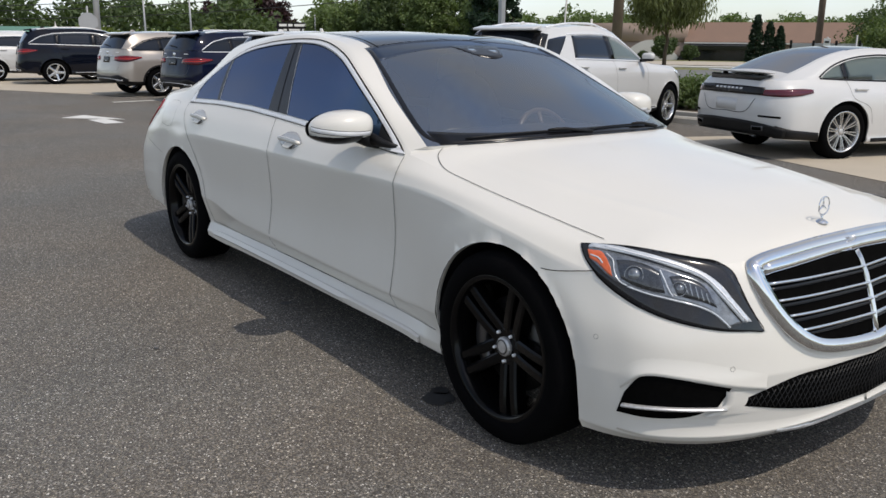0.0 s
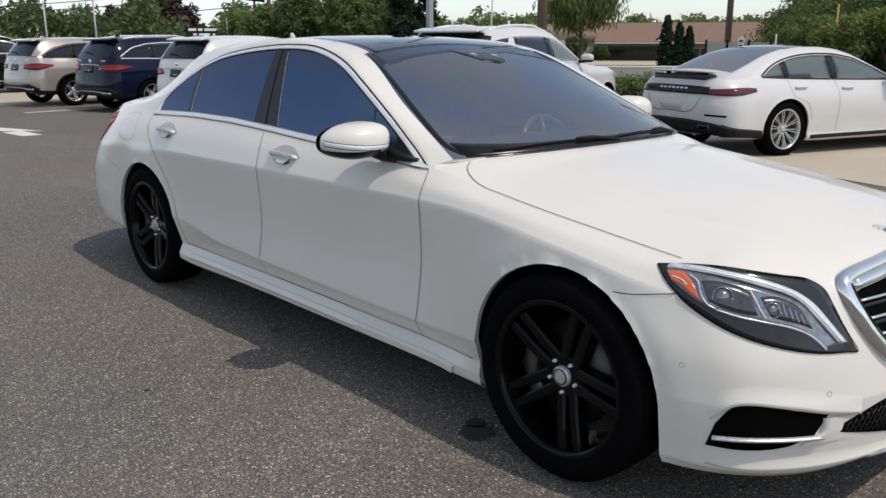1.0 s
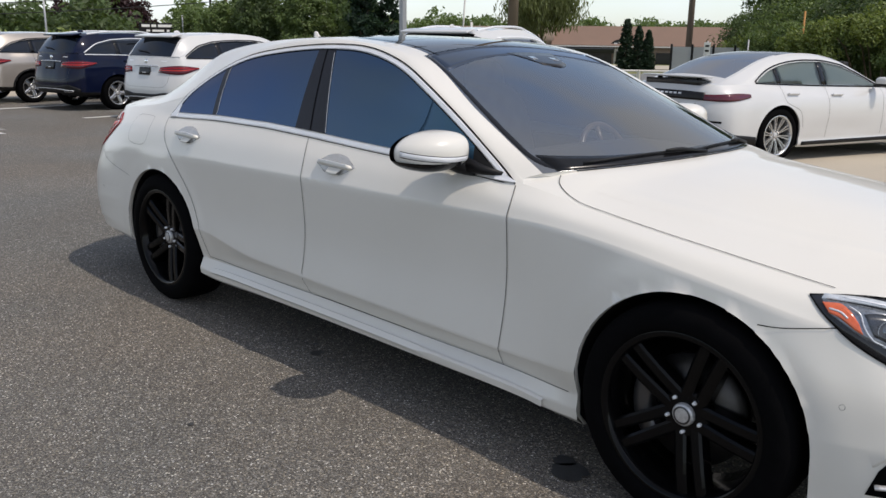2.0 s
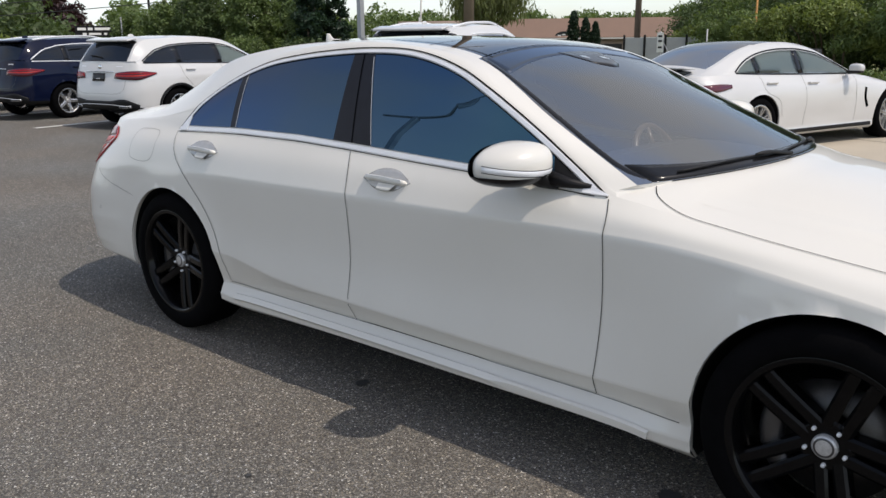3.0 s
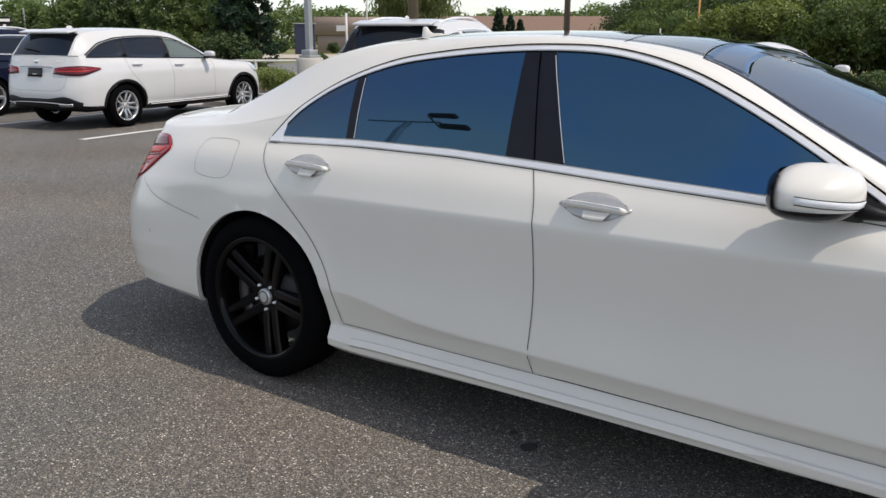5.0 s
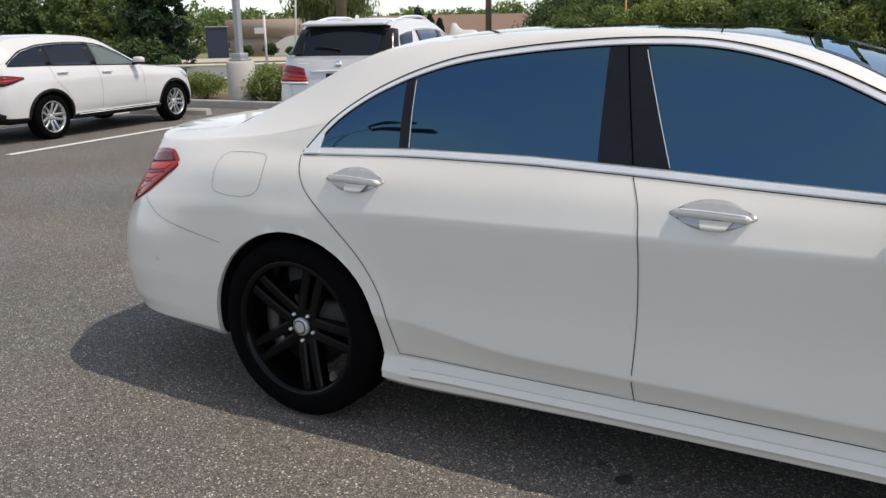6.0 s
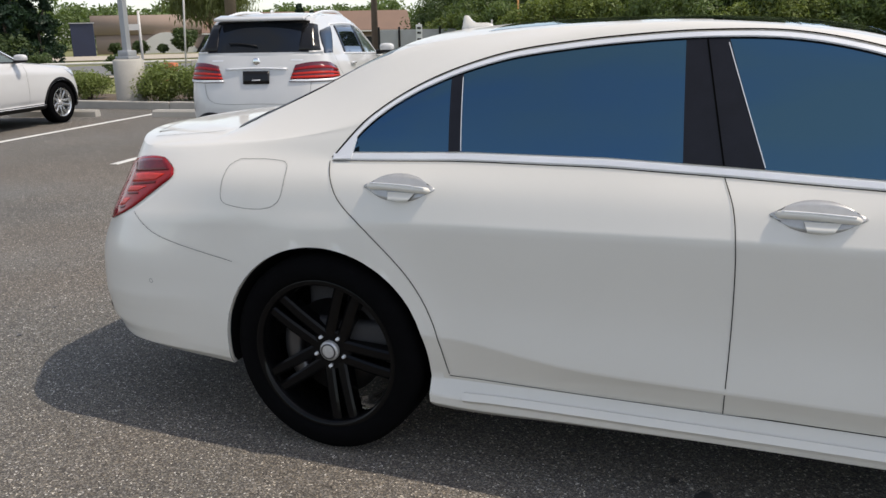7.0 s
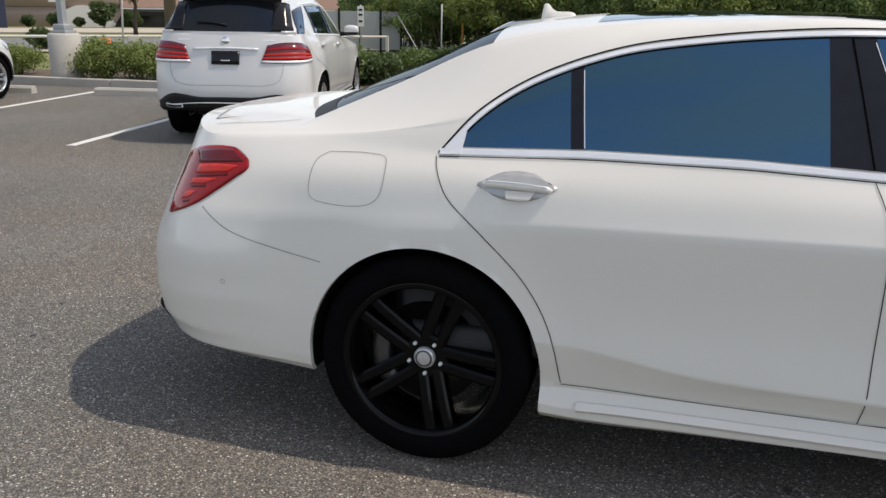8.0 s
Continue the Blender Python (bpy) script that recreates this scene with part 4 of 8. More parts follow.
        floor = np.array([[tuple(skin.drop(np.array(a) * (1 - t) + np.array(b) * t, way, 0.021 - 0.015 * t)[0]) for a, b in zip(low_row, top_row)] for t in (0, 0.5, 1)] + [[tuple(skin.drop(a, way, 0.001)[0]) for a in low_row]])
        floor = np.concatenate([floor[3:], floor[:3]])
        floor = (floor.reshape(-1, 3), grid_faces(4, 9))
        grip = lay_strip(skin, [(x0 - 0.108, -0.9, z0 + 0.003), (x0 - 0.06, -0.9, z0 + 0.003), (x0, -0.9, z0 + 0.001), (x0 + 0.06, -0.9, z0 - 0.002), (x0 + 0.108, -0.9, z0 - 0.004)], way, 0.022, 0.021, 6, taper=0.10)
        trim = lay_strip(skin, [(x0 - 0.092, -0.9, z0 + 0.008), (x0, -0.9, z0 + 0.006), (x0 + 0.092, -0.9, z0 + 0.001)], way, 0.0045, 0.0232, 10)
        for side, d in zip((-1, 1), doors[door]):
            flip = (lambda q: q) if side < 0 else (lambda q: mirrored(*q))
            link_part("handle_cup", mesh_of("handle_cup", *flip(vf), CUP_SHADE), d)
            link_part("cup_floor", mesh_of("cup_floor", *flip(floor), PEARL), d, "sunlit lower edge of the handle recess")
            link_part("door_handle", mesh_of("door_handle", *flip(grip), PEARL), d, "white door handle with bright trim")
            link_part("handle_trim", mesh_of("handle_trim", *flip(trim), SATIN), d)

    # door mirrors
    def shell(v):
        v = Vector(v)
        k = v.y / 0.125
        v.x = v.x * (1 - 0.18 * max(0, -k)) - 0.03 * max(0, -k) ** 2
        v.z = v.z * (1 - 0.22 * max(0, -k) ** 2) + 0.008 * k
        return v

    for side in (-1, 1):
        at = Matrix.Diagonal((1, 1, 1, 1)) if side < 0 else Matrix.Diagonal((1, -1, 1, 1))
        mir = new("door_mirror")
        mir.parent = car
        spot = at @ (pose(2.158, -0.962, 1.047, 0, 0, 6) if side < 0 else pose(2.07, -0.945, 1.062, 0, 0, -14))
        bm = blob(bmesh.new(), (0.112, 0.128, 0.070), 2.7, 32, 20, spot, shell)
        hull = Skin([([tuple(v.co) for v in bm.verts], [tuple(v.index for v in f.verts) for f in (bm.verts.index_update(), bm.faces)[1]])])
        cut = [f for f in bm.faces if f.calc_center_median().z < 1.014]
        low = bmesh.new()
        blob(low, (0.115, 0.134, 0.069), 2.7, 32, 20, Matrix.Translation((-0.010, side * 0.004, 0)) @ spot, shell)
        bmesh.ops.delete(bm, geom=cut, context="FACES")
        bmesh.ops.delete(low, geom=[f for f in low.faces if f.calc_center_median().z > (1.020 if f.calc_center_median().x > 2.07 else 1.10)], context="FACES")
        part("mirror_cap", bm, PEARL, mir, "white mirror cap")
        part("mirror_base", low, GLOSS_BLACK, mir, "black mirror base")
        bm = bmesh.new()
        tube(bm, [at @ Vector(p) for p in ((2.245, -0.825, 0.975), (2.20, -0.86, 0.995), (2.17, -0.90, 1.015), (2.15, -0.94, 1.025))], [0.022, 0.034, 0.032, 0.03], 10)
        tube(bm, [at @ Vector(p) for p in ((2.36, -0.812, 0.975), (2.29, -0.83, 0.982), (2.21, -0.85, 0.995))], [0.008, 0.016, 0.03], 10)
        part("mirror_arm", bm, TRIM, mir, "black mirror foot")
        toward = at @ Vector((-0.62, 0.78, 0))
        led = [at @ Vector(p) for p in ((2.25, -0.865, 1.026), (2.258, -0.92, 1.027), (2.24, -0.98, 1.030), (2.20, -1.04, 1.036), (2.12, -1.08, 1.044))]
        part_v = lay_strip(hull, led, toward, 0.017, 0.002, 6)
        link_part("indicator_strip", mesh_of("indicator_strip", *part_v, SATIN), mir, "clear turn-signal strip")
        for dz in (0.010, -0.010):
            link_part("strip_edge", mesh_of("strip_edge", *lay_strip(hull, [p + Vector((0, 0, dz)) for p in led], toward, 0.0022, 0.0012, 6, flat=True), GAP), mir)

    # headlamps
    cam_way = (-1.65, 2.06, -0.73)
    up = [(3.466, -0.827, 0.782), (3.60, -0.785, 0.797), (3.75, -0.69, 0.783), (3.850, -0.592, 0.757), (3.880, -0.535, 0.655), (3.908, -0.470, 0.547)]
    lo = [(3.466, -0.827, 0.778), (3.50, -0.83, 0.735), (3.575, -0.815, 0.672), (3.69, -0.755, 0.605), (3.82, -0.62, 0.558), (3.91, -0.46, 0.545)]
    A, B = crs(lo, 8), crs(up, 8)

    def lamp_at(u, t):
        i = u * (len(A) - 1)
        k = min(int(i), len(A) - 2)
        f = i - k
        a = A[k] * (1 - f) + A[k + 1] * f
        b = B[k] * (1 - f) + B[k + 1] * f
        return a * (1 - t) + b * t

    def lamp_zone(u0, u1, lo_t, hi_t, n=14, r=5):
        return np.array([[lamp_at(u, lo_t(u) * (1 - q) + hi_t(u) * q) for u in np.linspace(u0, u1, n)] for q in np.linspace(0, 1, r)])

    lamps = []
    for side in (-1, 1):
        lamp = new("headlamp")
        lamp.parent = car
        lamps.append(lamp)

    def on_lamps(name, vf, mat, label=""):
        for side, lamp in zip((-1, 1), lamps):
            v, f = vf if side < 0 else mirrored(*vf)
            link_part(name, mesh_of(name, v, f, mat), lamp, label)

    on_lamps("lens", lay_patch(skin, lamp_zone(0, 1, lambda u: 0, lambda u: 1, 40, 12), cam_way, 0.004), LAMP_DARK, "clear lens over a smoked housing")
    lamp_u, lamp_w = Vector((0.7805, 0.6252, 0)), Vector((-0.1667, 0.2081, 0.9638))

    def in_lamp(pts):
        """Points across and up in the lamp, from its middle."""
        return [Vector((3.72, -0.70, 0.68)) + lamp_u * a + lamp_w * b for a, b in pts]

    def bowl(upper, lower, off, rows=5, rim=0.003):
        return lay_patch(skin, between(in_lamp(lower), in_lamp(upper), rows), cam_way, off, rim)

    on_lamps("lamp_bowl", bowl([(-0.252, 0.104), (-0.154, 0.088), (0.001, 0.055), (0.113, 0.018), (0.18, -0.051), (0.222, -0.093)], [(-0.241, 0.067), (-0.16, 0.006), (0.019, -0.040), (0.120, -0.062), (0.160, -0.088), (0.187, -0.105)], 0.0055, 8), LAMP_GREY, "smoked car housing")
    on_lamps("day_running_light", bowl([(-0.243, 0.114), (-0.144, 0.107), (-0.036, 0.089), (0.046, 0.069), (0.105, 0.047), (0.147, 0.02), (0.184, -0.018), (0.221, -0.057), (0.250, -0.086)], [(-0.252, 0.104), (-0.154, 0.092), (-0.07, 0.078), (0.001, 0.060), (0.065, 0.044), (0.113, 0.020), (0.149, -0.015), (0.185, -0.051), (0.224, -0.090)], 0.009, 4, 0.004), LAMP_CLEAR, "clear daytime running light strip")
    on_lamps("light_guide", lay_strip(skin, in_lamp([(-0.20, 0.105), (-0.10, 0.090), (0.02, 0.066), (0.10, 0.038), (0.16, -0.012), (0.235, -0.088)]), cam_way, 0.006, 0.011, 6), SATIN, "bright light guide")
    on_lamps("turn_signal", bowl([(-0.253, 0.094), (-0.233, 0.092), (-0.211, 0.09), (-0.191, 0.072), (-0.176, 0.045)], [(-0.241, 0.067), (-0.22, 0.057), (-0.203, 0.043), (-0.187, 0.028), (-0.168, 0.016)], 0.009), AMBER, "orange side marker")
    on_lamps("turn_signal_bar", lay_strip(skin, in_lamp([(-0.240, 0.078), (-0.215, 0.070), (-0.200, 0.055)]), cam_way, 0.006, 0.011, 4), LAMP_CLEAR)
    on_lamps("reflector", bowl([(-0.160, 0.068), (-0.122, 0.070), (-0.069, 0.060), (-0.032, 0.043)], [(-0.142, 0.013), (-0.104, -0.004), (-0.051, -0.018), (-0.008, -0.022)], 0.0075), LAMP_BOWL, "dark projector bowl")
    on_lamps("reflector", bowl([(0.000, 0.030), (0.037, 0.034), (0.085, 0.020), (0.112, 0.0)], [(0.028, -0.024), (0.065, -0.032), (0.108, -0.040), (0.145, -0.052)], 0.0075), LAMP_BOWL, "dark projector bowl")
    for a, b, h in ((0.046, 0.012, 0.030), (0.060, 0.014, 0.038), (0.078, 0.006, 0.036), (0.094, -0.002, 0.034), (0.110, -0.012, 0.028)):
        on_lamps("reflector_facet", lay_strip(skin, in_lamp([(a, b), (a + 0.005, b - h / 2), (a + 0.012, b - h)]), cam_way, 0.0045, 0.009, 4), LAMP_MID)
    on_lamps("lamp_trim", lay_strip(skin, in_lamp([(-0.192, 0.084), (-0.17, 0.067), (-0.164, 0.037), (-0.149, 0.008), (-0.122, -0.007)]), cam_way, 0.0045, 0.010), LAMP_CLEAR)
    on_lamps("lamp_trim", lay_strip(skin, in_lamp([(-0.03, 0.048), (-0.014, 0.019), (0.0, -0.009), (0.015, -0.029)]), cam_way, 0.006, 0.010), LAMP_CLEAR)
    on_lamps("lamp_blade", lay_strip(skin, in_lamp([(-0.121, -0.009), (-0.062, -0.026), (0.019, -0.04), (0.088, -0.052), (0.135, -0.069), (0.165, -0.09), (0.187, -0.109)]), cam_way, 0.006, 0.010), LAMP_CLEAR, "bright lower blade")
    on_lamps("lamp_edge", lay_strip(skin, [lamp_at(u, 1) for u in np.linspace(0, 1, 12)] + [lamp_at(u, 0) for u in np.linspace(0.95, 0.05, 10)], cam_way, 0.0035, 0.0045, 4, closed=True, flat=True), GAP)
    for a, b, r in ((-0.104, 0.030, 0.026), (0.034, -0.002, 0.020)):
        for side, lamp in zip((-1, 1), lamps):
            p, nor = skin.drop(in_lamp([(a, b)])[0], cam_way, -r * 0.45)
            if side > 0:
                p.y = -p.y
            part("projector", blob(bmesh.new(), (r, r, r), 2, 20, 12, Matrix.Translation(p)), LAMP_GREY, lamp, "projector lens")
            ring_at = [p + lamp_u * (r * 1.08 * math.cos(q)) + lamp_w * (r * 1.08 * math.sin(q)) + Vector((0.012, -0.015, 0.005)) for q in np.linspace(0, 2 * math.pi, 21)]
            if side < 0:
                part("projector_ring", tube(bmesh.new(), ring_at, 0.0014, 6), LAMP_MID, lamp)

    # grille
    ahead = (-1, 0, 0)
    ring = [(0.0, 0.772), (-0.25, 0.766), (-0.452, 0.750), (-0.484, 0.737), (-0.487, 0.702), (-0.456, 0.63), (-0.398, 0.553), (-0.335, 0.507), (-0.262, 0.481), (0.0, 0.460)]
    ringf = [(3.9, y, z) for y, z in ring]
    outline = ringf + [(3.9, -y, z) for y, z in ring[-2:0:-1]]
    grille = new("grille")
    grille.parent = car
    tagged(grille, label="chrome grille with four bright louvres")

    def half_width(z):
        return float(np.interp(z, [0.46, 0.475, 0.545, 0.64, 0.722, 0.76], [0.2, 0.27, 0.39, 0.46, 0.486, 0.42]))

    zs = np.linspace(0.468, 0.762, 12)
    back = np.array([[(3.9, half_width(z) * c, z) for c in np.linspace(-1, 1, 31)] for z in zs])
    v, f = lay_patch(skin, back, ahead, 0.003)
    link_part("grille_back", mesh_of("grille_back", v, f, GAP), grille, "black grille opening")
    link_part("surround", mesh_of("surround", *lay_strip(skin, outline, ahead, 0.050, 0.024, 6, closed=True), CHROME), grille, "wide chrome surround")
    brow_pts = [(3.9, -0.452, 0.733), (3.9, -0.25, 0.746), (3.9, 0, 0.754), (3.9, 0.25, 0.746), (3.9, 0.452, 0.733)]
    link_part("brow", mesh_of("brow", *lay_strip(skin, brow_pts, ahead, 0.046, 0.021, 8), CHROME), grille, "broad chrome brow over the louvres")
    for z in (0.542, 0.589, 0.638, 0.689):
        hw = half_width(z) - 0.02
        v, f = lay_strip(skin, [(3.9, -hw, z), (3.9, -hw / 2, z), (3.9, 0, z), (3.9, hw / 2, z), (3.9, hw, z)], ahead, 0.010, 0.018, 8)
        link_part("louvre", mesh_of("louvre", v, f, CHROME), grille)
        v, f = lay_strip(skin, [(3.9, -hw, z - 0.016), (3.9, -hw / 2, z - 0.014), (3.9, 0, z - 0.013), (3.9, hw / 2, z - 0.014), (3.9, hw, z - 0.016)], ahead, 0.012, 0.008, 8)
        link_part("louvre_blade", mesh_of("louvre_blade", v, f, GLOSS_BLACK), grille, "gloss black blade below the louvre")
    link_part("centre_bar", mesh_of("centre_bar", *lay_strip(skin, [(3.9, 0, 0.485), (3.9, 0, 0.60), (3.9, 0, 0.735)], ahead, 0.006, 0.020, 6), CHROME), grille)
    bm = lathe(bmesh.new(), [(0.0, -0.003), (0.012, -0.003), (0.015, -0.001), (0.015, 0.004)], 24, m=Matrix.Translation(skin.drop((3.9, 0, 0.758), ahead, 0.024)[0]) @ pose(0, 0, 0, 0, 0, 90) @ pose(0, 0, 0, 30))
    part("emblem", bm, SATIN, grille)

    # lower front
    low_in = between([(4.0, -0.60, 0.335), (4.0, -0.42, 0.30), (4.0, -0.24, 0.272), (4.0, 0, 0.262), (4.0, 0.24, 0.272), (4.0, 0.42, 0.30), (4.0, 0.60, 0.335)],
                     [(4.0, -0.60, 0.345), (4.0, -0.38, 0.405), (4.0, -0.24, 0.41), (4.0, 0, 0.41), (4.0, 0.24, 0.41), (4.0, 0.38, 0.405), (4.0, 0.60, 0.345)], 8)
    inlet = link_part("lower_inlet", mesh_of("lower_inlet", *lay_patch(skin, low_in, ahead, 0.003), GAP), car, "black lower air inlet")
    for i in range(-27, 28):
        y = i * 0.021
        top = float(np.interp(abs(y), [0, 0.38, 0.6], [0.405, 0.40, 0.34]))
        bot = float(np.interp(abs(y), [0, 0.24, 0.6], [0.265, 0.275, 0.335]))
        if top - bot > 0.02:
            for lean in (-0.042, 0.042):
                link_part("mesh_bar", mesh_of("mesh_bar", *lay_strip(skin, [(4.0, y - lean * (top - bot) / 0.14, bot), (4.0, y + lean * (top - bot) / 0.14, top)], ahead, 0.0028, 0.005, 3), TRIM), inlet)
    link_part("lip_trim", mesh_of("lip_trim", *lay_strip(skin, [(4.0, -0.44, 0.226), (4.0, -0.35, 0.222), (4.0, -0.2, 0.218), (4.0, 0.2, 0.218), (4.0, 0.35, 0.222), (4.0, 0.44, 0.226)], ahead, 0.016, 0.010, 5), HUB), car, "bright strip along the front lip")
    corner = between([(3.70, -0.88, 0.30), (3.76, -0.80, 0.287), (3.835, -0.70, 0.293), (3.885, -0.63, 0.325)], [(3.715, -0.865, 0.37), (3.745, -0.825, 0.423), (3.83, -0.71, 0.412), (3.91, -0.605, 0.388)], 8)
    ci = mirror_part("side_inlet", lay_patch(skin, corner, cam_way, 0.003), GAP, car, "black corner air inlet")
    blade = lay_strip(skin, [(3.712, -0.868, 0.328), (3.76, -0.81, 0.325), (3.85, -0.69, 0.322), (3.90, -0.615, 0.322)], cam_way, 0.008, 0.020, 6)
    for side, o in zip((-1, 1), ci):
        v, f = blade if side < 0 else mirrored(*blade)
        link_part("inlet_blade", mesh_of("inlet_blade", v, f, HUB), o)
    # the sculpted lip over the corner inlet, its fin, and the crease that runs into the lower grille
    brow = lay_wedge(skin, [(3.690, -0.885, 0.42), (3.735, -0.838, 0.475), (3.83, -0.712, 0.475), (3.91, -0.60, 0.45), (3.965, -0.50, 0.425)], [(3.705, -0.875, 0.378), (3.745, -0.828, 0.425), (3.83, -0.712, 0.414), (3.91, -0.602, 0.391), (3.962, -0.505, 0.378)], cam_way, 0.010, fade=True)
    mirror_part("inlet_brow", brow, PEARL, car, "sculpted white lip over the corner inlet")
    fin = lay_wedge(skin, [(3.958, -0.512, 0.300), (3.962, -0.506, 0.335), (3.966, -0.50, 0.372)], [(3.862, -0.662, 0.298), (3.895, -0.615, 0.330), (3.900, -0.615, 0.380)], cam_way, 0.010)
    mirror_part("inlet_fin", fin, PEARL, car, "white fin between the corner inlet and the lower grille")
    chin = lay_wedge(skin, [(3.70, -0.875, 0.282), (3.77, -0.80, 0.272), (3.87, -0.66, 0.268), (3.95, -0.50, 0.262), (4.0, -0.30, 0.256), (4.015, 0, 0.254)], [(3.70, -0.875, 0.236), (3.77, -0.80, 0.226), (3.87, -0.66, 0.222), (3.95, -0.50, 0.226), (4.0, -0.30, 0.232), (4.015, 0, 0.234)], cam_way, 0.010, fade=True)
    mirror_part("chin_lip", chin, PEARL, car, "white lip along the foot of the bumper")
    for p, w in (((3.607, -0.885, 0.523), (-0.3, 1, 0)), ((3.905, -0.60, 0.447), cam_way), ((-0.70, -0.905, 0.553), way)):
        hit, nor = skin.drop(p, w, 0)
        side_v = nor.cross(Vector((0, 0, 1))).normalized()
        up_v = side_v.cross(nor)
        circle = [hit + (side_v * math.cos(a) + up_v * math.sin(a)) * 0.0075 for a in np.linspace(0, 2 * math.pi, 14)[:-1]]
        mirror_part("parking_sensor", lay_strip(skin, circle, w, 0.0011, 0.0012, 3, closed=True, flat=True), SEAM, car)
    # bonnet star on its stalk
    star = new("bonnet_ornament")
    star.parent = car
    tagged(star, label="small chrome bonnet ornament")
    base, _ = skin.drop((3.795, 0, 0.9), down, 0.0)
    bm = lathe(bmesh.new(), [(0.0, 0.012), (0.008, 0.012), (0.02, 0.004), (0.024, 0.0)], 20, m=Matrix.Translation(base) @ pose(0, 0, 0, 90))
    part("stalk", tube(bm, [base, base + Vector((0, 0, 0.03))], 0.005, 8), CHROME, star)
    bm = bmesh.new()
    mid_s = base + Vector((0, 0, 0.058))
    turn = [mid_s + Vector((0.004, 0.032 * math.cos(a), 0.032 * math.sin(a))) for a in np.linspace(0, 2 * math.pi, 25)]
    tube(bm, turn, 0.0028, 6)
    for i in range(3):
        a = math.pi / 2 + i * 2 * math.pi / 3
        tube(bm, [mid_s, mid_s + Vector((0, 0.03 * math.cos(a), 0.03 * math.sin(a)))], [0.005, 0.0015], 6)
    part("star", bm, CHROME, star)

    # tail lamps
    tail_way = (-1.64, 2.56, -0.55)
    tail_u, tail_w = Vector((0.8420, 0.5394, 0)), Vector((-0.0960, 0.1499, 0.9840))

    def in_tail(pts):
        return [Vector((-0.85, -0.78, 0.88)) + tail_u * a + tail_w * b for a, b in pts]

    up_t = in_tail([(-0.108, -0.125), (-0.085, -0.058), (-0.05, 0.019), (-0.02, 0.081), (0.018, 0.097), (0.093, 0.094), (0.124, 0.085)])
    lo_t = in_tail([(-0.108, -0.128), (-0.058, -0.112), (-0.006, -0.088), (0.053, -0.051), (0.111, -0.013), (0.154, 0.018), (0.157, 0.044)])
    At, Bt = crs(lo_t, 6), crs(up_t, 6)
    grid = np.array([At * (1 - t) + Bt * t for t in np.linspace(0, 1, 12)])
    tails = []
    for side in (-1, 1):
        lamp = new("tail_lamp")
        lamp.parent = car
        tails.append(lamp)

    def on_tails(name, vf, mat, label=""):
        for side, lamp in zip((-1, 1), tails):
            v, f = vf if side < 0 else mirrored(*vf)
            link_part(name, mesh_of(name, v, f, mat), lamp, label)

    on_tails("lens", lay_patch(skin, grid, tail_way, 0.006), RED_LENS, "red tail lamp lens")
    bars = (([(0.004, 0.034), (0.06, 0.033), (0.128, 0.024)], [(-0.011, 0.003), (0.043, 0.003), (0.088, 0.004)]), ([(-0.019, -0.013), (0.021, -0.014), (0.055, -0.017)], [(-0.032, -0.032), (-0.009, -0.032), (0.016, -0.032)]), ([(-0.044, -0.057), (-0.029, -0.056), (-0.014, -0.056)], [(-0.065, -0.083), (-0.052, -0.081), (-0.041, -0.078)]))
    for top_b, low_b in bars:
        on_tails("light_guide", lay_patch(skin, between(in_tail(low_b), in_tail(top_b), 4), tail_way, 0.0074, 0.001), BRIGHT_RED, "bright red light guide")
        on_tails("dark_slot", lay_patch(skin, between(in_tail([(a + 0.004, b - 0.012) for a, b in low_b]), in_tail([(a + 0.004, b - 0.004) for a, b in low_b]), 3), tail_way, 0.0066, 0.0002), DEEP_RED)
    on_tails("dark_band", lay_patch(skin, between(in_tail([(0.005, 0.040), (0.067, 0.038), (0.146, 0.036)]), in_tail([(0.004, 0.086), (0.064, 0.088), (0.118, 0.080)]), 5), tail_way, 0.0074, 0.001), CRIMSON)
    on_tails("lamp_edge", lay_strip(skin, list(Bt[::3]) + list(At[::-3]), tail_way, 0.003, 0.003, 3, closed=True, flat=True), DARK_RED)
    link_part("rear_valance", mesh_of("rear_valance", *lay_strip(skin, [(-1.05, -0.735, 0.345), (-1.09, -0.66, 0.335), (-1.14, -0.45, 0.33), (-1.18, 0, 0.33), (-1.14, 0.45, 0.33), (-1.09, 0.66, 0.335), (-1.05, 0.735, 0.345)], (1, 0, 0), 0.085, 0.010, 8, taper=0.06), TRIM), car, "black rear valance")

    # the crease along the flank of the rear bumper
    hi_r = [(-0.43, -0.95, 0.57), (-0.60, -0.93, 0.565), (-0.78, -0.90, 0.56), (-0.92, -0.84, 0.555), (-1.03, -0.74, 0.55)]
    lo_r = [(-0.43, -0.95, 0.44), (-0.60, -0.93, 0.43), (-0.78, -0.90, 0.42), (-0.92, -0.84, 0.415), (-1.03, -0.74, 0.41)]
    mirror_part("bumper_crease", lay_ridge(skin, hi_r, lo_r, (0.5, 0.87, 0), 0.0045), PEARL, car, "crease along the rear bumper")
    # boot lid's edge: a small spoiler lip and the gap along the wing
    ys_b = (-0.52, -0.40, -0.20, 0, 0.20, 0.40, 0.52)
    lip = lay_wedge(skin, [(-0.80 - 0.05 * (1 - (y / 0.52) ** 2), y, 1.3) for y in ys_b], [(-0.93 - 0.075 * (1 - (y / 0.52) ** 2), y, 1.3) for y in ys_b], (0, 0, -1), 0.003, 8)
    link_part("spoiler_lip", mesh_of("spoiler_lip", *lip, PEARL), car, "white lip on the edge of the boot lid")
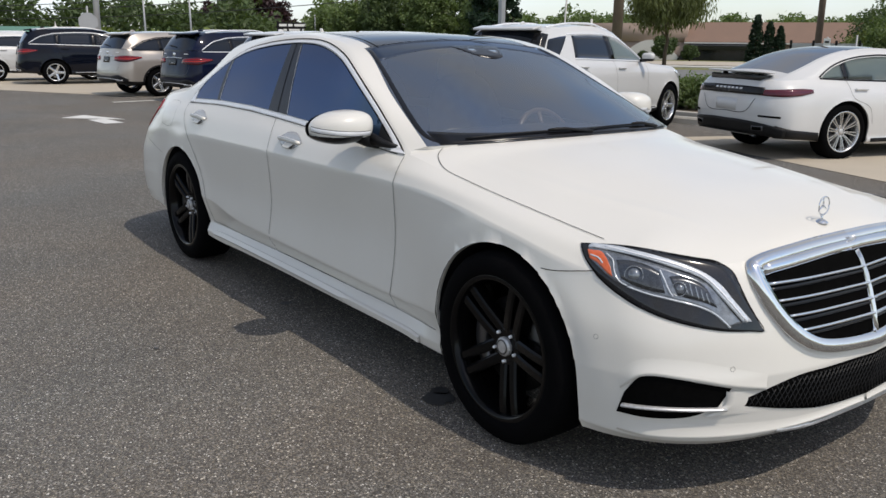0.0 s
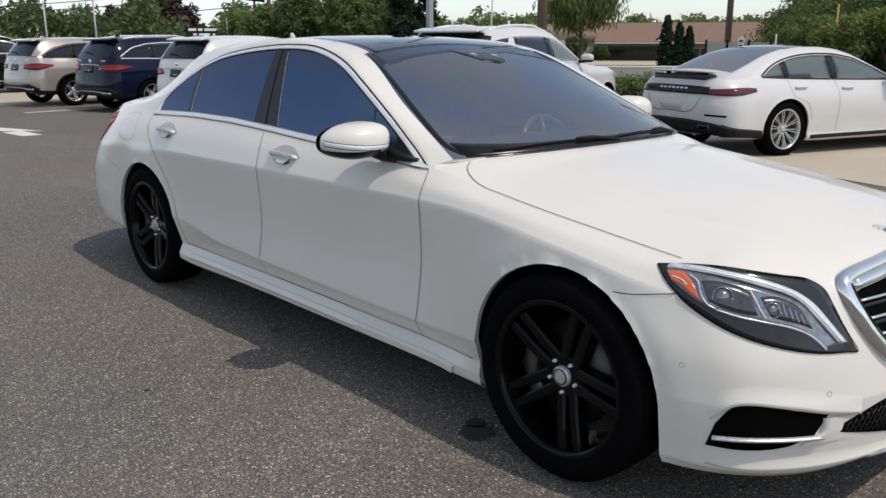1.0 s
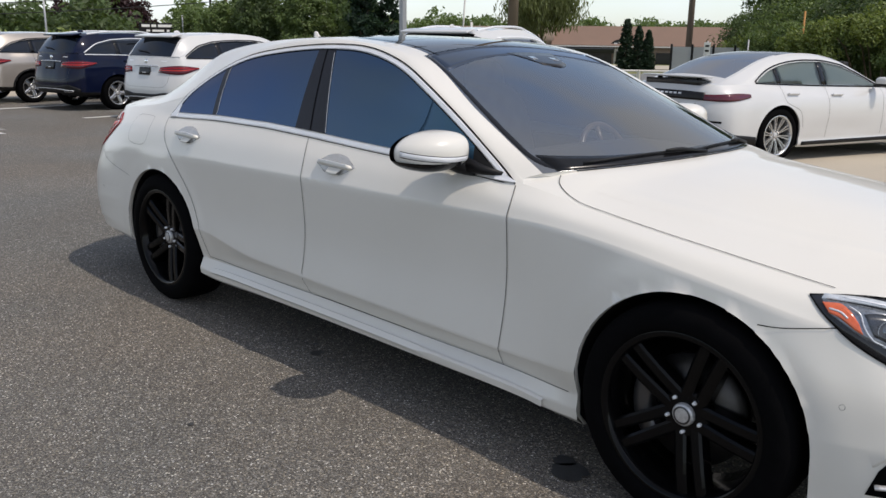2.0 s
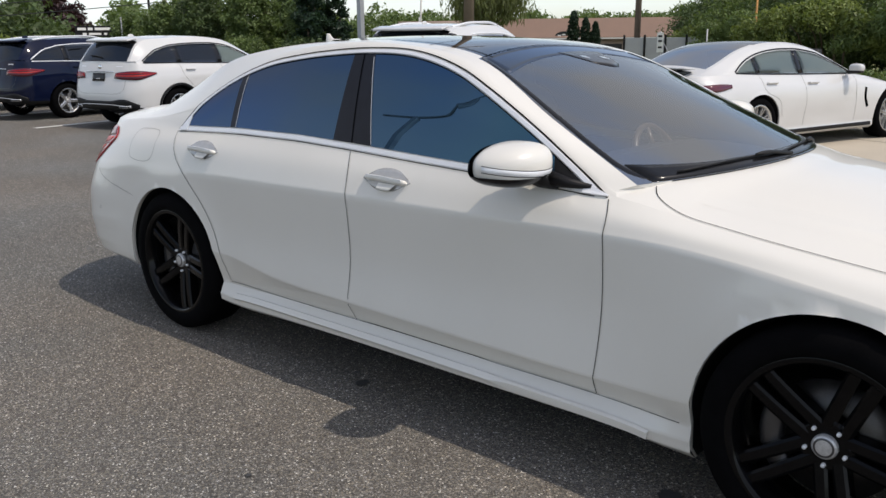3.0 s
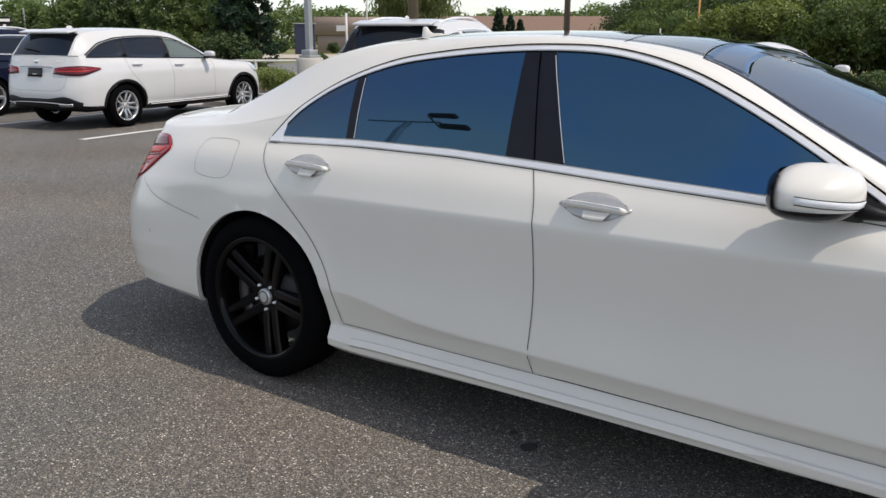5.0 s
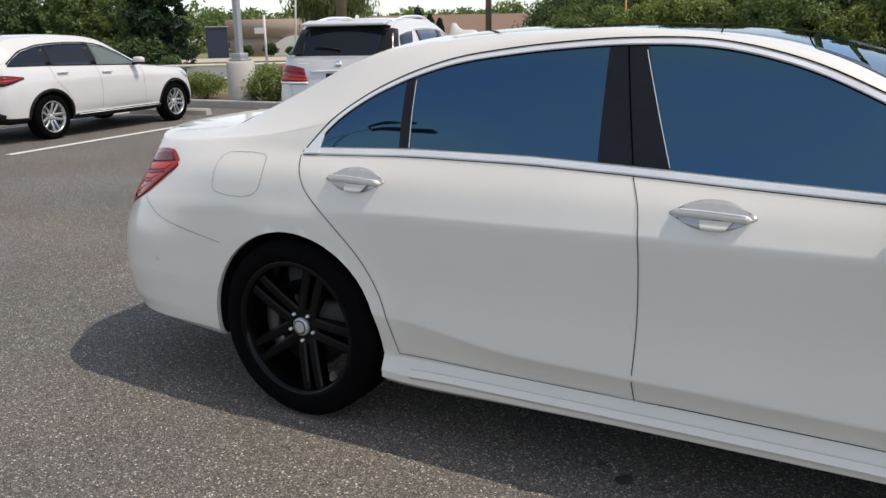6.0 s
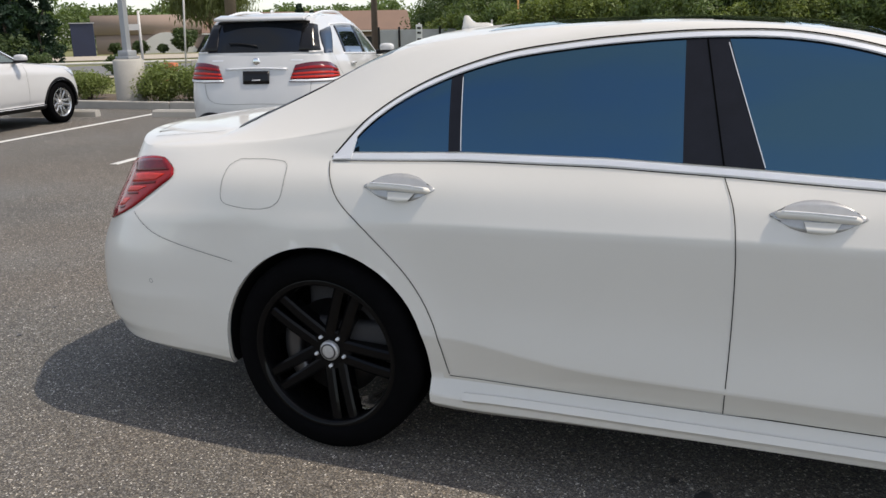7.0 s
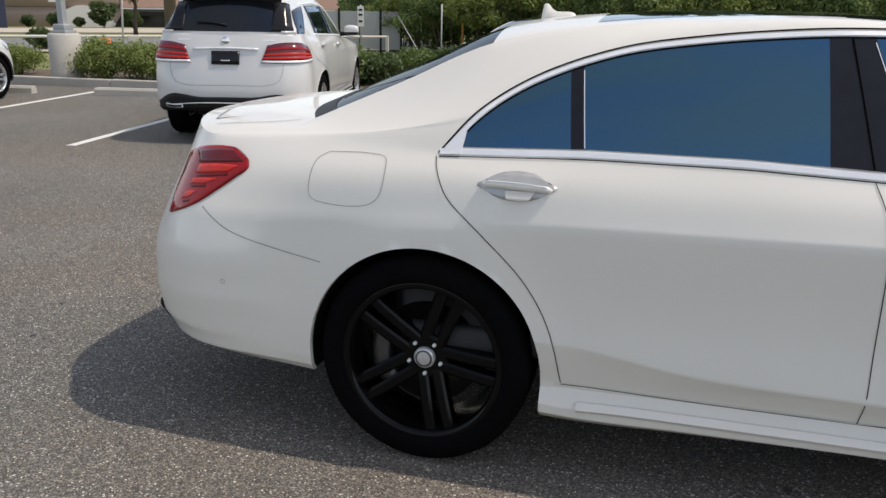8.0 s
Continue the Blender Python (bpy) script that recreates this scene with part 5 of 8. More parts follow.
    gap([(-0.53, -0.63, 1.2), (-0.62, -0.635, 1.2), (-0.75, -0.625, 1.2), (-0.88, -0.60, 1.2)], (0, 0, -1), 0.0026, mat=SEAM)

    # roof joints, antenna fin, wipers, cowl
    fin = bmesh.new()
    fin_prof = [(0.318, -0.01), (0.308, 0.008), (0.290, 0.015), (0.262, 0.018), (0.240, 0.021), (0.224, 0.032), (0.209, 0.052), (0.199, 0.056), (0.192, 0.052), (0.186, 0.02), (0.180, -0.01)]
    rows = []
    for x, h in fin_prof:
        z = skin.drop((x, 0, 1.6), down, 0)[0].z
        rows.append([fin.verts.new((x, sg * 0.015 * (1 - max(0, h) / 0.075), z - 0.01)) if k else fin.verts.new((x, sg * 0.006, z + h)) for sg, k in ((-1, 1), (-1, 0), (1, 0), (1, 1))])
    for Ac, Bc in zip(rows, rows[1:]):
        for j in range(3):
            fin.faces.new((Ac[j], Ac[j + 1], Bc[j + 1], Bc[j]))
    part("antenna_fin", fin, PEARL, car, "white shark-fin antenna")
    for x_e, x_c in ((1.70, 1.63), (1.43, 1.37)):
        pts = [(x_e + (x_c - x_e) * (1 - (y / 0.56) ** 2), y, 1.5) for y in np.linspace(-0.55, 0.55, 15)]
        link_part("roof_joint", mesh_of("roof_joint", *lay_strip(skin, pts, down, 0.004, 0.0014, 3, flat=True), GAP), car)
    dark = between([(1.70, -0.55, 1.5), (1.66, -0.3, 1.5), (1.64, 0, 1.5), (1.66, 0.3, 1.5), (1.70, 0.55, 1.5)], [(1.85, -0.575, 1.5), (1.79, -0.3, 1.5), (1.77, 0, 1.5), (1.79, 0.3, 1.5), (1.85, 0.575, 1.5)], 6)
    link_part("screen_band", mesh_of("screen_band", *lay_patch(skin, dark, down, 0.0008, 0.0006), FRIT), car, "black printed band of the windscreen")
    sens = between([(1.745, -0.10, 1.5), (1.74, 0.06, 1.5), (1.745, 0.22, 1.5)], [(1.90, -0.02, 1.5), (1.935, 0.06, 1.5), (1.90, 0.14, 1.5)], 5)
    link_part("sensor_panel", mesh_of("sensor_panel", *lay_patch(skin, sens, down, 0.0016, 0.001), GLOSS_BLACK), car, "black sensor panel behind the windscreen")
    for x0, y0 in ((1.80, 0.0), (1.815, 0.13)):
        eye = between([(x0, y0 - 0.022, 1.5), (x0, y0, 1.5), (x0, y0 + 0.022, 1.5)], [(x0 + 0.035, y0 - 0.016, 1.5), (x0 + 0.04, y0, 1.5), (x0 + 0.035, y0 + 0.016, 1.5)], 3)
        link_part("sensor_window", mesh_of("sensor_window", *lay_patch(skin, eye, down, 0.0026, 0.0008), LAMP_GREY), car, "pale camera window in the sensor panel")
    mirror_part("screen_edge", lay_strip(skin, [(2.560, -0.60, 1.1), (2.525, -0.665, 1.1), (2.485, -0.700, 1.15), (2.42, -0.718, 1.2), (2.28, -0.697, 1.3), (2.10, -0.652, 1.4), (1.90, -0.600, 1.45), (1.71, -0.552, 1.5)], down, 0.024, 0.0016, 8), GLOSS_BLACK, car, "black windscreen edge")
    mirror_part("roof_edge", lay_strip(skin, [(1.71, -0.495, 1.5), (1.45, -0.483, 1.5), (1.0, -0.481, 1.5), (0.7, -0.483, 1.5), (0.46, -0.49, 1.5)], down, 0.006, 0.0012, 8, flat=True), GAP, car)
    def base_x(y):
        """The foot of the windscreen."""
        return 2.72 - 0.23 * min(1, abs(y) / 0.752) ** 2.2

    ys = np.linspace(-0.70, 0.70, 29)
    cowl = np.array([[(base_x(y) - 0.006 - (0.050 + 0.055 * abs(y / 0.7) ** 4) * r, y, 1.2) for y in ys] for r in np.linspace(0, 1, 5)])
    link_part("cowl", mesh_of("cowl", *lay_patch(skin, cowl, down, 0.003, 0.002), GLOSS_BLACK), car, "black band at the foot of the windscreen")
    foot = [tuple(p) for p in s["D"][:, 0]] + [tuple(p) for p in s["E"][1:3, 0]] + [tuple(p) for p in s["H"][2:0:-1, -1]]
    mirror_part("pillar_foot", (np.array(foot), [tuple(range(len(foot)))]), PEARL, car, smooth=False)
    slot = np.array([s["E"][2:, 0], s["H"][2:, -1]])
    mirror_part("scuttle", (slot.reshape(-1, 3), grid_faces(2, slot.shape[1])), TRIM, car, "black scuttle under the wipers")
    for y0, y1 in ((-0.08, 0.52), (-0.60, -0.02)):
        bm = bmesh.new()
        pts = [skin.drop((base_x(y) - 0.030 - 0.014 * math.sin(math.pi * k / 13), y, 1.4), down, 0.008)[0] for k, y in enumerate(np.linspace(y0, y1, 14))]
        tube(bm, pts, 0.004, 6)
        hub = [p + Vector((0.006, 0, 0.006)) for p in pts[8:11]]
        tube(bm, hub + [skin.drop((base_x(y1) - 0.012, y1, 1.4), down, 0.008)[0]], [0.004, 0.008, 0.008, 0.007], 6)
        part("wiper", bm, TRIM, car, "black windscreen wiper")

    # cabin seen through the windscreen
    bm = bmesh.new()
    box(bm, (2.7, 1.72, 0.08), pose(1.25, 0, 0.42), 0.02)
    box(bm, (0.5, 1.5, 0.3), pose(2.45, 0, 0.72), 0.06)
    for sgn in (-1, 1):
        box(bm, (2.6, 0.06, 0.55), pose(1.2, sgn * 0.80, 0.65), 0.02)
    box(bm, (0.1, 1.5, 0.6), pose(-0.1, 0, 0.7), 0.02)
    part("cabin_tub", bm, CABIN, car, "dark carpet and door cards")
    bm = bmesh.new()
    blob(bm, (0.36, 0.72, 0.10), 3.2, 28, 10, pose(2.33, 0, 0.885, 0, 6, 0))
    box(bm, (0.10, 0.55, 0.16), pose(2.12, 0.02, 0.92, 0, -15, 0), 0.03)
    part("dashboard", bm, CABIN, car, "dark dashboard")
    for x, ys in ((1.42, (-0.38, 0.38)), (0.35, (-0.42, 0.42))):
        for y in ys:
            seat = new("seat")
            seat.parent = car
            part("seat_cushion", blob(bmesh.new(), (0.28, 0.26, 0.10), 3, 20, 10, pose(x + 0.18, y, 0.56, 0, -6, 0)), LEATHER, seat)
            part("seat_back", blob(bmesh.new(), (0.09, 0.25, 0.36), 3, 20, 12, pose(x - 0.12, y, 0.86, 0, -14, 0)), LEATHER, seat)
            part("headrest", blob(bmesh.new(), (0.055, 0.13, 0.10), 3, 18, 10, pose(x - 0.24, y, 1.23, 0, -8, 0)), LEATHER, seat)
    bm = bmesh.new()
    whl = pose(1.99, 0.38, 0.875, 0, 66, 0)
    tube(bm, [whl @ Vector((0.185 * math.cos(a), 0.185 * math.sin(a), 0)) for a in np.linspace(0, 2 * math.pi, 33)], 0.015, 8)
    blob(bm, (0.07, 0.07, 0.03), 2.5, 16, 8, whl)
    for a in (0, math.pi, -math.pi / 2):
        tube(bm, [whl @ Vector((0.05 * math.cos(a), 0.05 * math.sin(a), 0)), whl @ Vector((0.18 * math.cos(a), 0.18 * math.sin(a), 0))], 0.013, 6)
    part("steering_wheel", bm, WALNUT, car, "walnut and leather steering wheel")
    bm = bmesh.new()
    box(bm, (3.3, 1.0, 0.12), pose(1.55, 0, 0.26), 0.03)
    box(bm, (0.9, 1.0, 0.2), pose(-0.6, 0, 0.36), 0.05)
    box(bm, (0.5, 1.1, 0.14), pose(3.6, 0, 0.28), 0.04)
    part("underbody", bm, TRIM, car, "black underbody")
    for x in (0.0, 3.165):
        for y in (-1, 1):
            put_wheel(car, "black", x, y * 0.815, 0.352, 0.266, 0.245)
    return car


# ---- other parked cars ----
def suv_spec():
    tail = [(0.62, 0.35, 0.36), (0.64, 0.36, 0.39), (0.65, 0.36, 0.43), (0.655, 0.36, 0.47), (0.665, 0.36, 0.58), (0.665, 0.36, 0.74), (0.645, 0.36, 0.92), (0.625, 0.35, 1.045), (0.61, 0.34, 1.165)]
    back = [(-0.86, -0.92, -0.93), (-0.89, -0.95, -0.96), (-0.895, -0.955, -0.965), (-0.90, -0.96, -0.97), (-0.905, -0.965, -0.975), (-0.89, -0.945, -0.955), (-0.86, -0.905, -0.915), (-0.835, -0.88, -0.89), (-0.80, -0.84, -0.85)]
    nose_x = [(3.63, 3.60, 3.50, 3.40), (3.67, 3.64, 3.54, 3.42), (3.68, 3.65, 3.55, 3.425), (3.69, 3.66, 3.555, 3.43), (3.705, 3.67, 3.56, 3.43), (3.70, 3.665, 3.55, 3.42), (3.68, 3.645, 3.53, 3.37), (3.65, 3.61, 3.48, 3.33), (3.58, 3.54, 3.40, 3.25)]
    nose_w = [(0, 0.35, 0.62, 0.78), (0, 0.36, 0.64, 0.80), (0, 0.36, 0.645, 0.81), (0, 0.36, 0.65, 0.815), (0, 0.36, 0.65, 0.82), (0, 0.36, 0.64, 0.81), (0, 0.36, 0.62, 0.79), (0, 0.36, 0.60, 0.76), (0, 0.34, 0.58, 0.70)]
    nose_z = (0.25, 0.285, 0.33, 0.39, 0.52, 0.66, 0.80, 0.89, 0.953)
    side = [
        [(-0.72, 0.80, 0.34), (0, 0.86, 0.30), (0.5, 0.85, 0.27), (1.4, 0.83, 0.27), (2.15, 0.83, 0.27), (2.873, 0.86, 0.28), (3.30, 0.86, 0.28)],
        [(-0.72, 0.84, 0.37), (0, 0.92, 0.33), (0.5, 0.90, 0.31), (1.4, 0.885, 0.31), (2.15, 0.885, 0.31), (2.873, 0.915, 0.31), (3.3, 0.88, 0.31)],
        [(-0.72, 0.85, 0.40), (0, 0.925, 0.37), (0.5, 0.905, 0.35), (1.4, 0.89, 0.35), (2.15, 0.89, 0.35), (2.873, 0.92, 0.35), (3.3, 0.885, 0.35)],
        [(-0.72, 0.855, 0.44), (0, 0.93, 0.41), (0.5, 0.895, 0.385), (1.4, 0.875, 0.385), (2.15, 0.875, 0.385), (2.873, 0.925, 0.39), (3.3, 0.89, 0.41)],
        [(-0.72, 0.86, 0.56), (0, 0.94, 0.54), (0.5, 0.92, 0.50), (1.4, 0.905, 0.48), (2.15, 0.905, 0.48), (2.873, 0.935, 0.52), (3.3, 0.89, 0.53)],
        [(-0.72, 0.86, 0.72), (0, 0.94, 0.70), (0.5, 0.93, 0.68), (1.4, 0.925, 0.66), (2.15, 0.92, 0.66), (2.873, 0.935, 0.66), (3.3, 0.885, 0.67)],
        [(-0.72, 0.84, 0.90), (0, 0.925, 0.92), (1.4, 0.915, 0.92), (2.15, 0.905, 0.92), (2.873, 0.91, 0.88), (3.3, 0.86, 0.83)],
        [(-0.72, 0.80, 1.04), (0, 0.885, 1.06), (1.4, 0.88, 1.03), (2.15, 0.87, 0.99), (2.873, 0.87, 0.95), (3.3, 0.82, 0.91)],
        [(-0.72, 0.755, 1.16), (0, 0.84, 1.145), (1.4, 0.845, 1.10), (2.15, 0.80, 1.07), (2.45, 0.79, 1.04), (2.873, 0.77, 1.01), (3.3, 0.74, 0.965)],
    ]
    return dict(
        front=[list(zip(x, w, (z,) * 4)) for x, w, z in zip(nose_x, nose_w, nose_z)], side=side,
        rear=[[(b[0], t[0], t[2]), (b[1], t[1], t[2]), (b[2], 0, t[2])] for b, t in zip(back, tail)],
        sharp=(1, 2, 3, 6), cell=0.05, row_steps=4, stations=[3.30, 2.873, 2.45, 2.15, 1.8, 1.4, 1.0, 0.6, 0.3, 0.0, -0.40, -0.72], a_post=3, c_post=11,
        arches=[(0.0, 0.36, 0.40), (2.873, 0.36, 0.40)], low=(0.34, 0.28, 0.28, 0.30),
        window_top=[(2.14, 0.78, 1.085), (1.72, 0.715, 1.31), (1.35, 0.665, 1.47), (1.0, 0.65, 1.525), (0.6, 0.65, 1.53), (0.3, 0.655, 1.52), (0, 0.665, 1.495), (-0.38, 0.69, 1.40), (-0.74, 0.74, 1.20)],
        rail=[(2.20, 0.735, 1.10), (1.80, 0.64, 1.33), (1.40, 0.575, 1.53), (1.0, 0.565, 1.60), (0.6, 0.57, 1.615), (0.3, 0.575, 1.61), (0, 0.58, 1.595), (-0.50, 0.60, 1.53), (-0.79, 0.65, 1.20)],
        centre=[(2.42, 1.10), (1.92, 1.36), (1.36, 1.58), (1.0, 1.625), (0.6, 1.64), (0.3, 1.64), (0, 1.63), (-0.58, 1.57), (-0.845, 1.20)],
        bonnet=[(3.58, 0.953), (3.56, 0.96), (3.5, 0.975), (3.40, 0.99), (3.28, 1.01), (2.95, 1.05), (2.6, 1.085), (2.42, 1.095)],
        upper=[(-0.62, 1.21), (-0.50, 1.29), (-0.30, 1.40), (0.0, 1.475), (0.3, 1.50), (0.6, 1.51), (1.0, 1.505), (1.35, 1.455), (1.72, 1.30), (2.08, 1.10)],
        belt=[(-0.62, 1.16), (0, 1.15), (1.4, 1.105), (2.08, 1.08)],
        posts=(-0.60, 0.06, 0.14, 0.98, 1.08, 2.0), wheel=(0.36, 0.25, 0.235), wheel_y=0.80,
    )


def fastback_spec():
    tail = [(0.64, 0.36, 0.30), (0.66, 0.37, 0.33), (0.67, 0.37, 0.36), (0.675, 0.37, 0.40), (0.69, 0.38, 0.50), (0.70, 0.38, 0.64), (0.69, 0.38, 0.78), (0.67, 0.37, 0.90), (0.62, 0.35, 0.985)]
    back = [(-1.00, -1.06, -1.07), (-1.03, -1.09, -1.10), (-1.035, -1.095, -1.105), (-1.04, -1.10, -1.11), (-1.05, -1.115, -1.125), (-1.055, -1.12, -1.13), (-1.04, -1.105, -1.115), (-1.01, -1.07, -1.08), (-0.97, -1.03, -1.04)]
    nose_x = [(3.86, 3.83, 3.72, 3.58), (3.90, 3.86, 3.75, 3.60), (3.90, 3.865, 3.755, 3.605), (3.905, 3.87, 3.76, 3.61), (3.91, 3.87, 3.765, 3.615), (3.89, 3.85, 3.74, 3.60), (3.84, 3.80, 3.69, 3.55), (3.77, 3.73, 3.63, 3.51), (3.68, 3.65, 3.56, 3.47)]
    nose_w = [(0, 0.36, 0.64, 0.80), (0, 0.37, 0.66, 0.82), (0, 0.37, 0.665, 0.825), (0, 0.37, 0.67, 0.83), (0, 0.37, 0.67, 0.835), (0, 0.37, 0.66, 0.83), (0, 0.36, 0.65, 0.81), (0, 0.36, 0.63, 0.79), (0, 0.35, 0.60, 0.74)]
    nose_z = (0.17, 0.20, 0.24, 0.29, 0.38, 0.50, 0.60, 0.66, 0.70)
    side = [
        [(-0.85, 0.85, 0.27), (0, 0.90, 0.22), (0.5, 0.87, 0.18), (2.15, 0.85, 0.17), (2.95, 0.87, 0.17), (3.45, 0.86, 0.17)],
        [(-0.85, 0.875, 0.30), (0, 0.94, 0.25), (0.5, 0.91, 0.21), (2.15, 0.895, 0.20), (2.95, 0.91, 0.20), (3.45, 0.885, 0.20)],
        [(-0.85, 0.885, 0.34), (0, 0.95, 0.28), (0.5, 0.915, 0.24), (2.15, 0.90, 0.235), (2.95, 0.915, 0.235), (3.45, 0.89, 0.235)],
        [(-0.85, 0.89, 0.38), (0, 0.955, 0.32), (0.5, 0.905, 0.28), (2.15, 0.885, 0.275), (2.95, 0.92, 0.28), (3.45, 0.895, 0.285)],
        [(-0.85, 0.895, 0.50), (0, 0.965, 0.46), (0.5, 0.925, 0.42), (1.4, 0.90, 0.40), (2.15, 0.90, 0.40), (2.95, 0.935, 0.40), (3.45, 0.90, 0.38)],
        [(-0.85, 0.89, 0.64), (0, 0.965, 0.62), (0.5, 0.94, 0.60), (2.15, 0.91, 0.58), (2.95, 0.94, 0.56), (3.45, 0.895, 0.50)],
        [(-0.85, 0.87, 0.78), (0, 0.945, 0.80), (0.6, 0.92, 0.80), (2.15, 0.89, 0.78), (2.95, 0.915, 0.72), (3.45, 0.87, 0.61)],
        [(-0.85, 0.82, 0.90), (0, 0.89, 0.92), (0.6, 0.875, 0.89), (2.15, 0.86, 0.86), (2.95, 0.86, 0.79), (3.45, 0.81, 0.67)],
        [(-0.85, 0.72, 0.995), (-0.5, 0.79, 1.005), (0, 0.825, 0.985), (0.6, 0.83, 0.965), (1.4, 0.83, 0.945), (2.15, 0.79, 0.93), (2.5, 0.77, 0.895), (2.95, 0.75, 0.82), (3.45, 0.75, 0.71)],
    ]
    return dict(
        front=[list(zip(x, w, (z,) * 4)) for x, w, z in zip(nose_x, nose_w, nose_z)], side=side,
        rear=[[(b[0], t[0], t[2]), (b[1], t[1], t[2]), (b[2], 0, t[2])] for b, t in zip(back, tail)],
        sharp=(1, 2, 3), cell=0.05, row_steps=4, stations=[3.45, 2.95, 2.5, 2.15, 1.8, 1.4, 1.0, 0.6, 0.25, -0.1, -0.5, -0.85], a_post=3, c_post=11,
        arches=[(0.0, 0.355, 0.395), (2.95, 0.355, 0.395)], low=(0.27, 0.20, 0.19, 0.21),
        window_top=[(2.14, 0.77, 0.945), (1.72, 0.72, 1.13), (1.35, 0.665, 1.27), (1.0, 0.64, 1.325), (0.6, 0.635, 1.33), (0.25, 0.65, 1.29), (-0.15, 0.69, 1.18), (-0.50, 0.74, 1.05), (-0.86, 0.70, 1.0)],
        rail=[(2.22, 0.72, 0.96), (1.82, 0.62, 1.15), (1.40, 0.54, 1.315), (1.0, 0.525, 1.38), (0.6, 0.53, 1.39), (0.25, 0.545, 1.36), (-0.1, 0.575, 1.28), (-0.5, 0.62, 1.13), (-0.86, 0.64, 1.01)],
        centre=[(2.5, 0.97), (2.0, 1.18), (1.36, 1.37), (1.0, 1.405), (0.6, 1.415), (0.25, 1.395), (-0.12, 1.33), (-0.52, 1.19), (-0.9, 1.03)],
        bonnet=[(3.68, 0.70), (3.67, 0.71), (3.62, 0.73), (3.52, 0.76), (3.42, 0.79), (3.0, 0.885), (2.65, 0.95), (2.5, 0.965)],
        upper=[(-0.36, 1.04), (-0.27, 1.10), (-0.1, 1.185), (0.1, 1.25), (0.3, 1.29), (0.6, 1.315), (1.0, 1.31), (1.35, 1.255), (1.72, 1.12), (2.10, 0.965)],
        belt=[(-0.36, 1.01), (0, 0.995), (0.6, 0.975), (1.4, 0.955), (2.10, 0.94)],
        posts=(-0.34, 0.02, 0.08, 0.86, 0.96, 2.02), wheel=(0.355, 0.262, 0.265), wheel_y=0.80, crown=2.0,
    )


def parked_car(spec, m, label, paint, style, scale=(1, 1, 1), body_type="suv", rails=True, lamp_mat=None, group="parked cars", cladding=True, bright=True):
    """A parked car with its panes, lamps, bumper, mirrors, handles and wheels."""
    car = thing("car", label, "car", m, group)
    key = "skin_data"
    if key not in spec:
        spec[key] = car_skin(spec)
    s = spec[key]
    spec["skin"] = skin = s["skin"]
    S = Matrix.Diagonal((*scale, 1))
    V, gone, E, dc = s["V"], s["gone"], s["E"], s["dcol"]

    def whole(r, c):
        return not (gone[r, c] and gone[r + 1, c] and gone[r, c + 1] and gone[r + 1, c + 1])

    flat = lambda g: (g.reshape(-1, 3), grid_faces(*g.shape[:2]))
    step = spec["row_steps"]
    low_rows = 2 * step if cladding else 0
    main = [sub_mesh(V, rows=(low_rows, V.shape[0] - 1), keep=whole), flat(s["D"])]
    if body_type == "suv":
        main.append(sub_mesh(E, cols=(dc[2], dc[7])))
        main.append(sub_mesh(E, rows=(0, 1), cols=(dc[7], dc[8])))
    else:
        main.append(sub_mesh(E, cols=(dc[5], dc[8]), rows=(0, 1)))
        main.append(sub_mesh(E, cols=(dc[8] - 4, dc[8]), rows=(1, E.shape[0] - 1)))
    link_part("body_shell", mesh_of("body_shell", *joined([both(*q) for q in main]), paint), car)
    if cladding:
        link_part("lower_cladding", mesh_of("lower_cladding", *both(*sub_mesh(V, rows=(0, low_rows), keep=whole)), TRIM), car, "black lower cladding")
    link_part("bonnet", mesh_of("bonnet", *both(*flat(s["H"])), paint), car)
    link_part("tailgate", mesh_of("tailgate", *both(*flat(s["B"])), paint), car)
    link_part("windscreen", mesh_of("windscreen", *both(*sub_mesh(E, cols=(dc[0], dc[2]))), CLEAR_GREEN), car, "windscreen").visible_shadow = False
    if body_type == "suv":
        link_part("rear_window", mesh_of("rear_window", *both(*sub_mesh(E, rows=(1, E.shape[0] - 1), cols=(dc[7] + 1, dc[8]))), DARK_GLASS), car, "dark tinted rear window")
    else:
        link_part("roof_panel", mesh_of("roof_panel", *both(*sub_mesh(E, cols=(dc[2], dc[5]))), ROOF_GREY), car, "dark glass roof")
        link_part("rear_window", mesh_of("rear_window", *both(*sub_mesh(E, rows=(1, E.shape[0] - 1), cols=(dc[5], dc[8] - 4))), REAR_GREY), car, "sloping rear window that mirrors the sky")
    lining = [both(g.reshape(-1, 3) * (1, 0.95, 1) - np.array((0, 0, 0.04)), grid_faces(*g.shape[:2])) for g in (E[:, dc[2] : dc[6]],)]
    link_part("cabin_lining", mesh_of("cabin_lining", *joined(lining), CABIN), car)
    well(spec, car, TRIM if cladding else paint)
    bm = bmesh.new()
    L = spec["arches"][1][0]
    box(bm, (L + 0.9, 1.0, 0.2), pose(L / 2, 0, 0.36), 0.04)
    box(bm, (L * 0.9, 1.45, 0.25), pose(L / 2, 0, 0.7), 0.04)
    for y in (-0.38, 0.38):
        for x in (0.28 * L, 0.55 * L):
            box(bm, (0.14, 0.5, 0.62), pose(x, y, 0.98, 0, -10, 0), 0.05)
    part("underbody", bm, TRIM, car)
    way = (0, 1, 0)
    upper, belt = spec["upper"], spec["belt"]

    def inset(x, d=0.03):
        a, b = curve_xz(upper, x - 0.05), curve_xz(upper, x + 0.05)
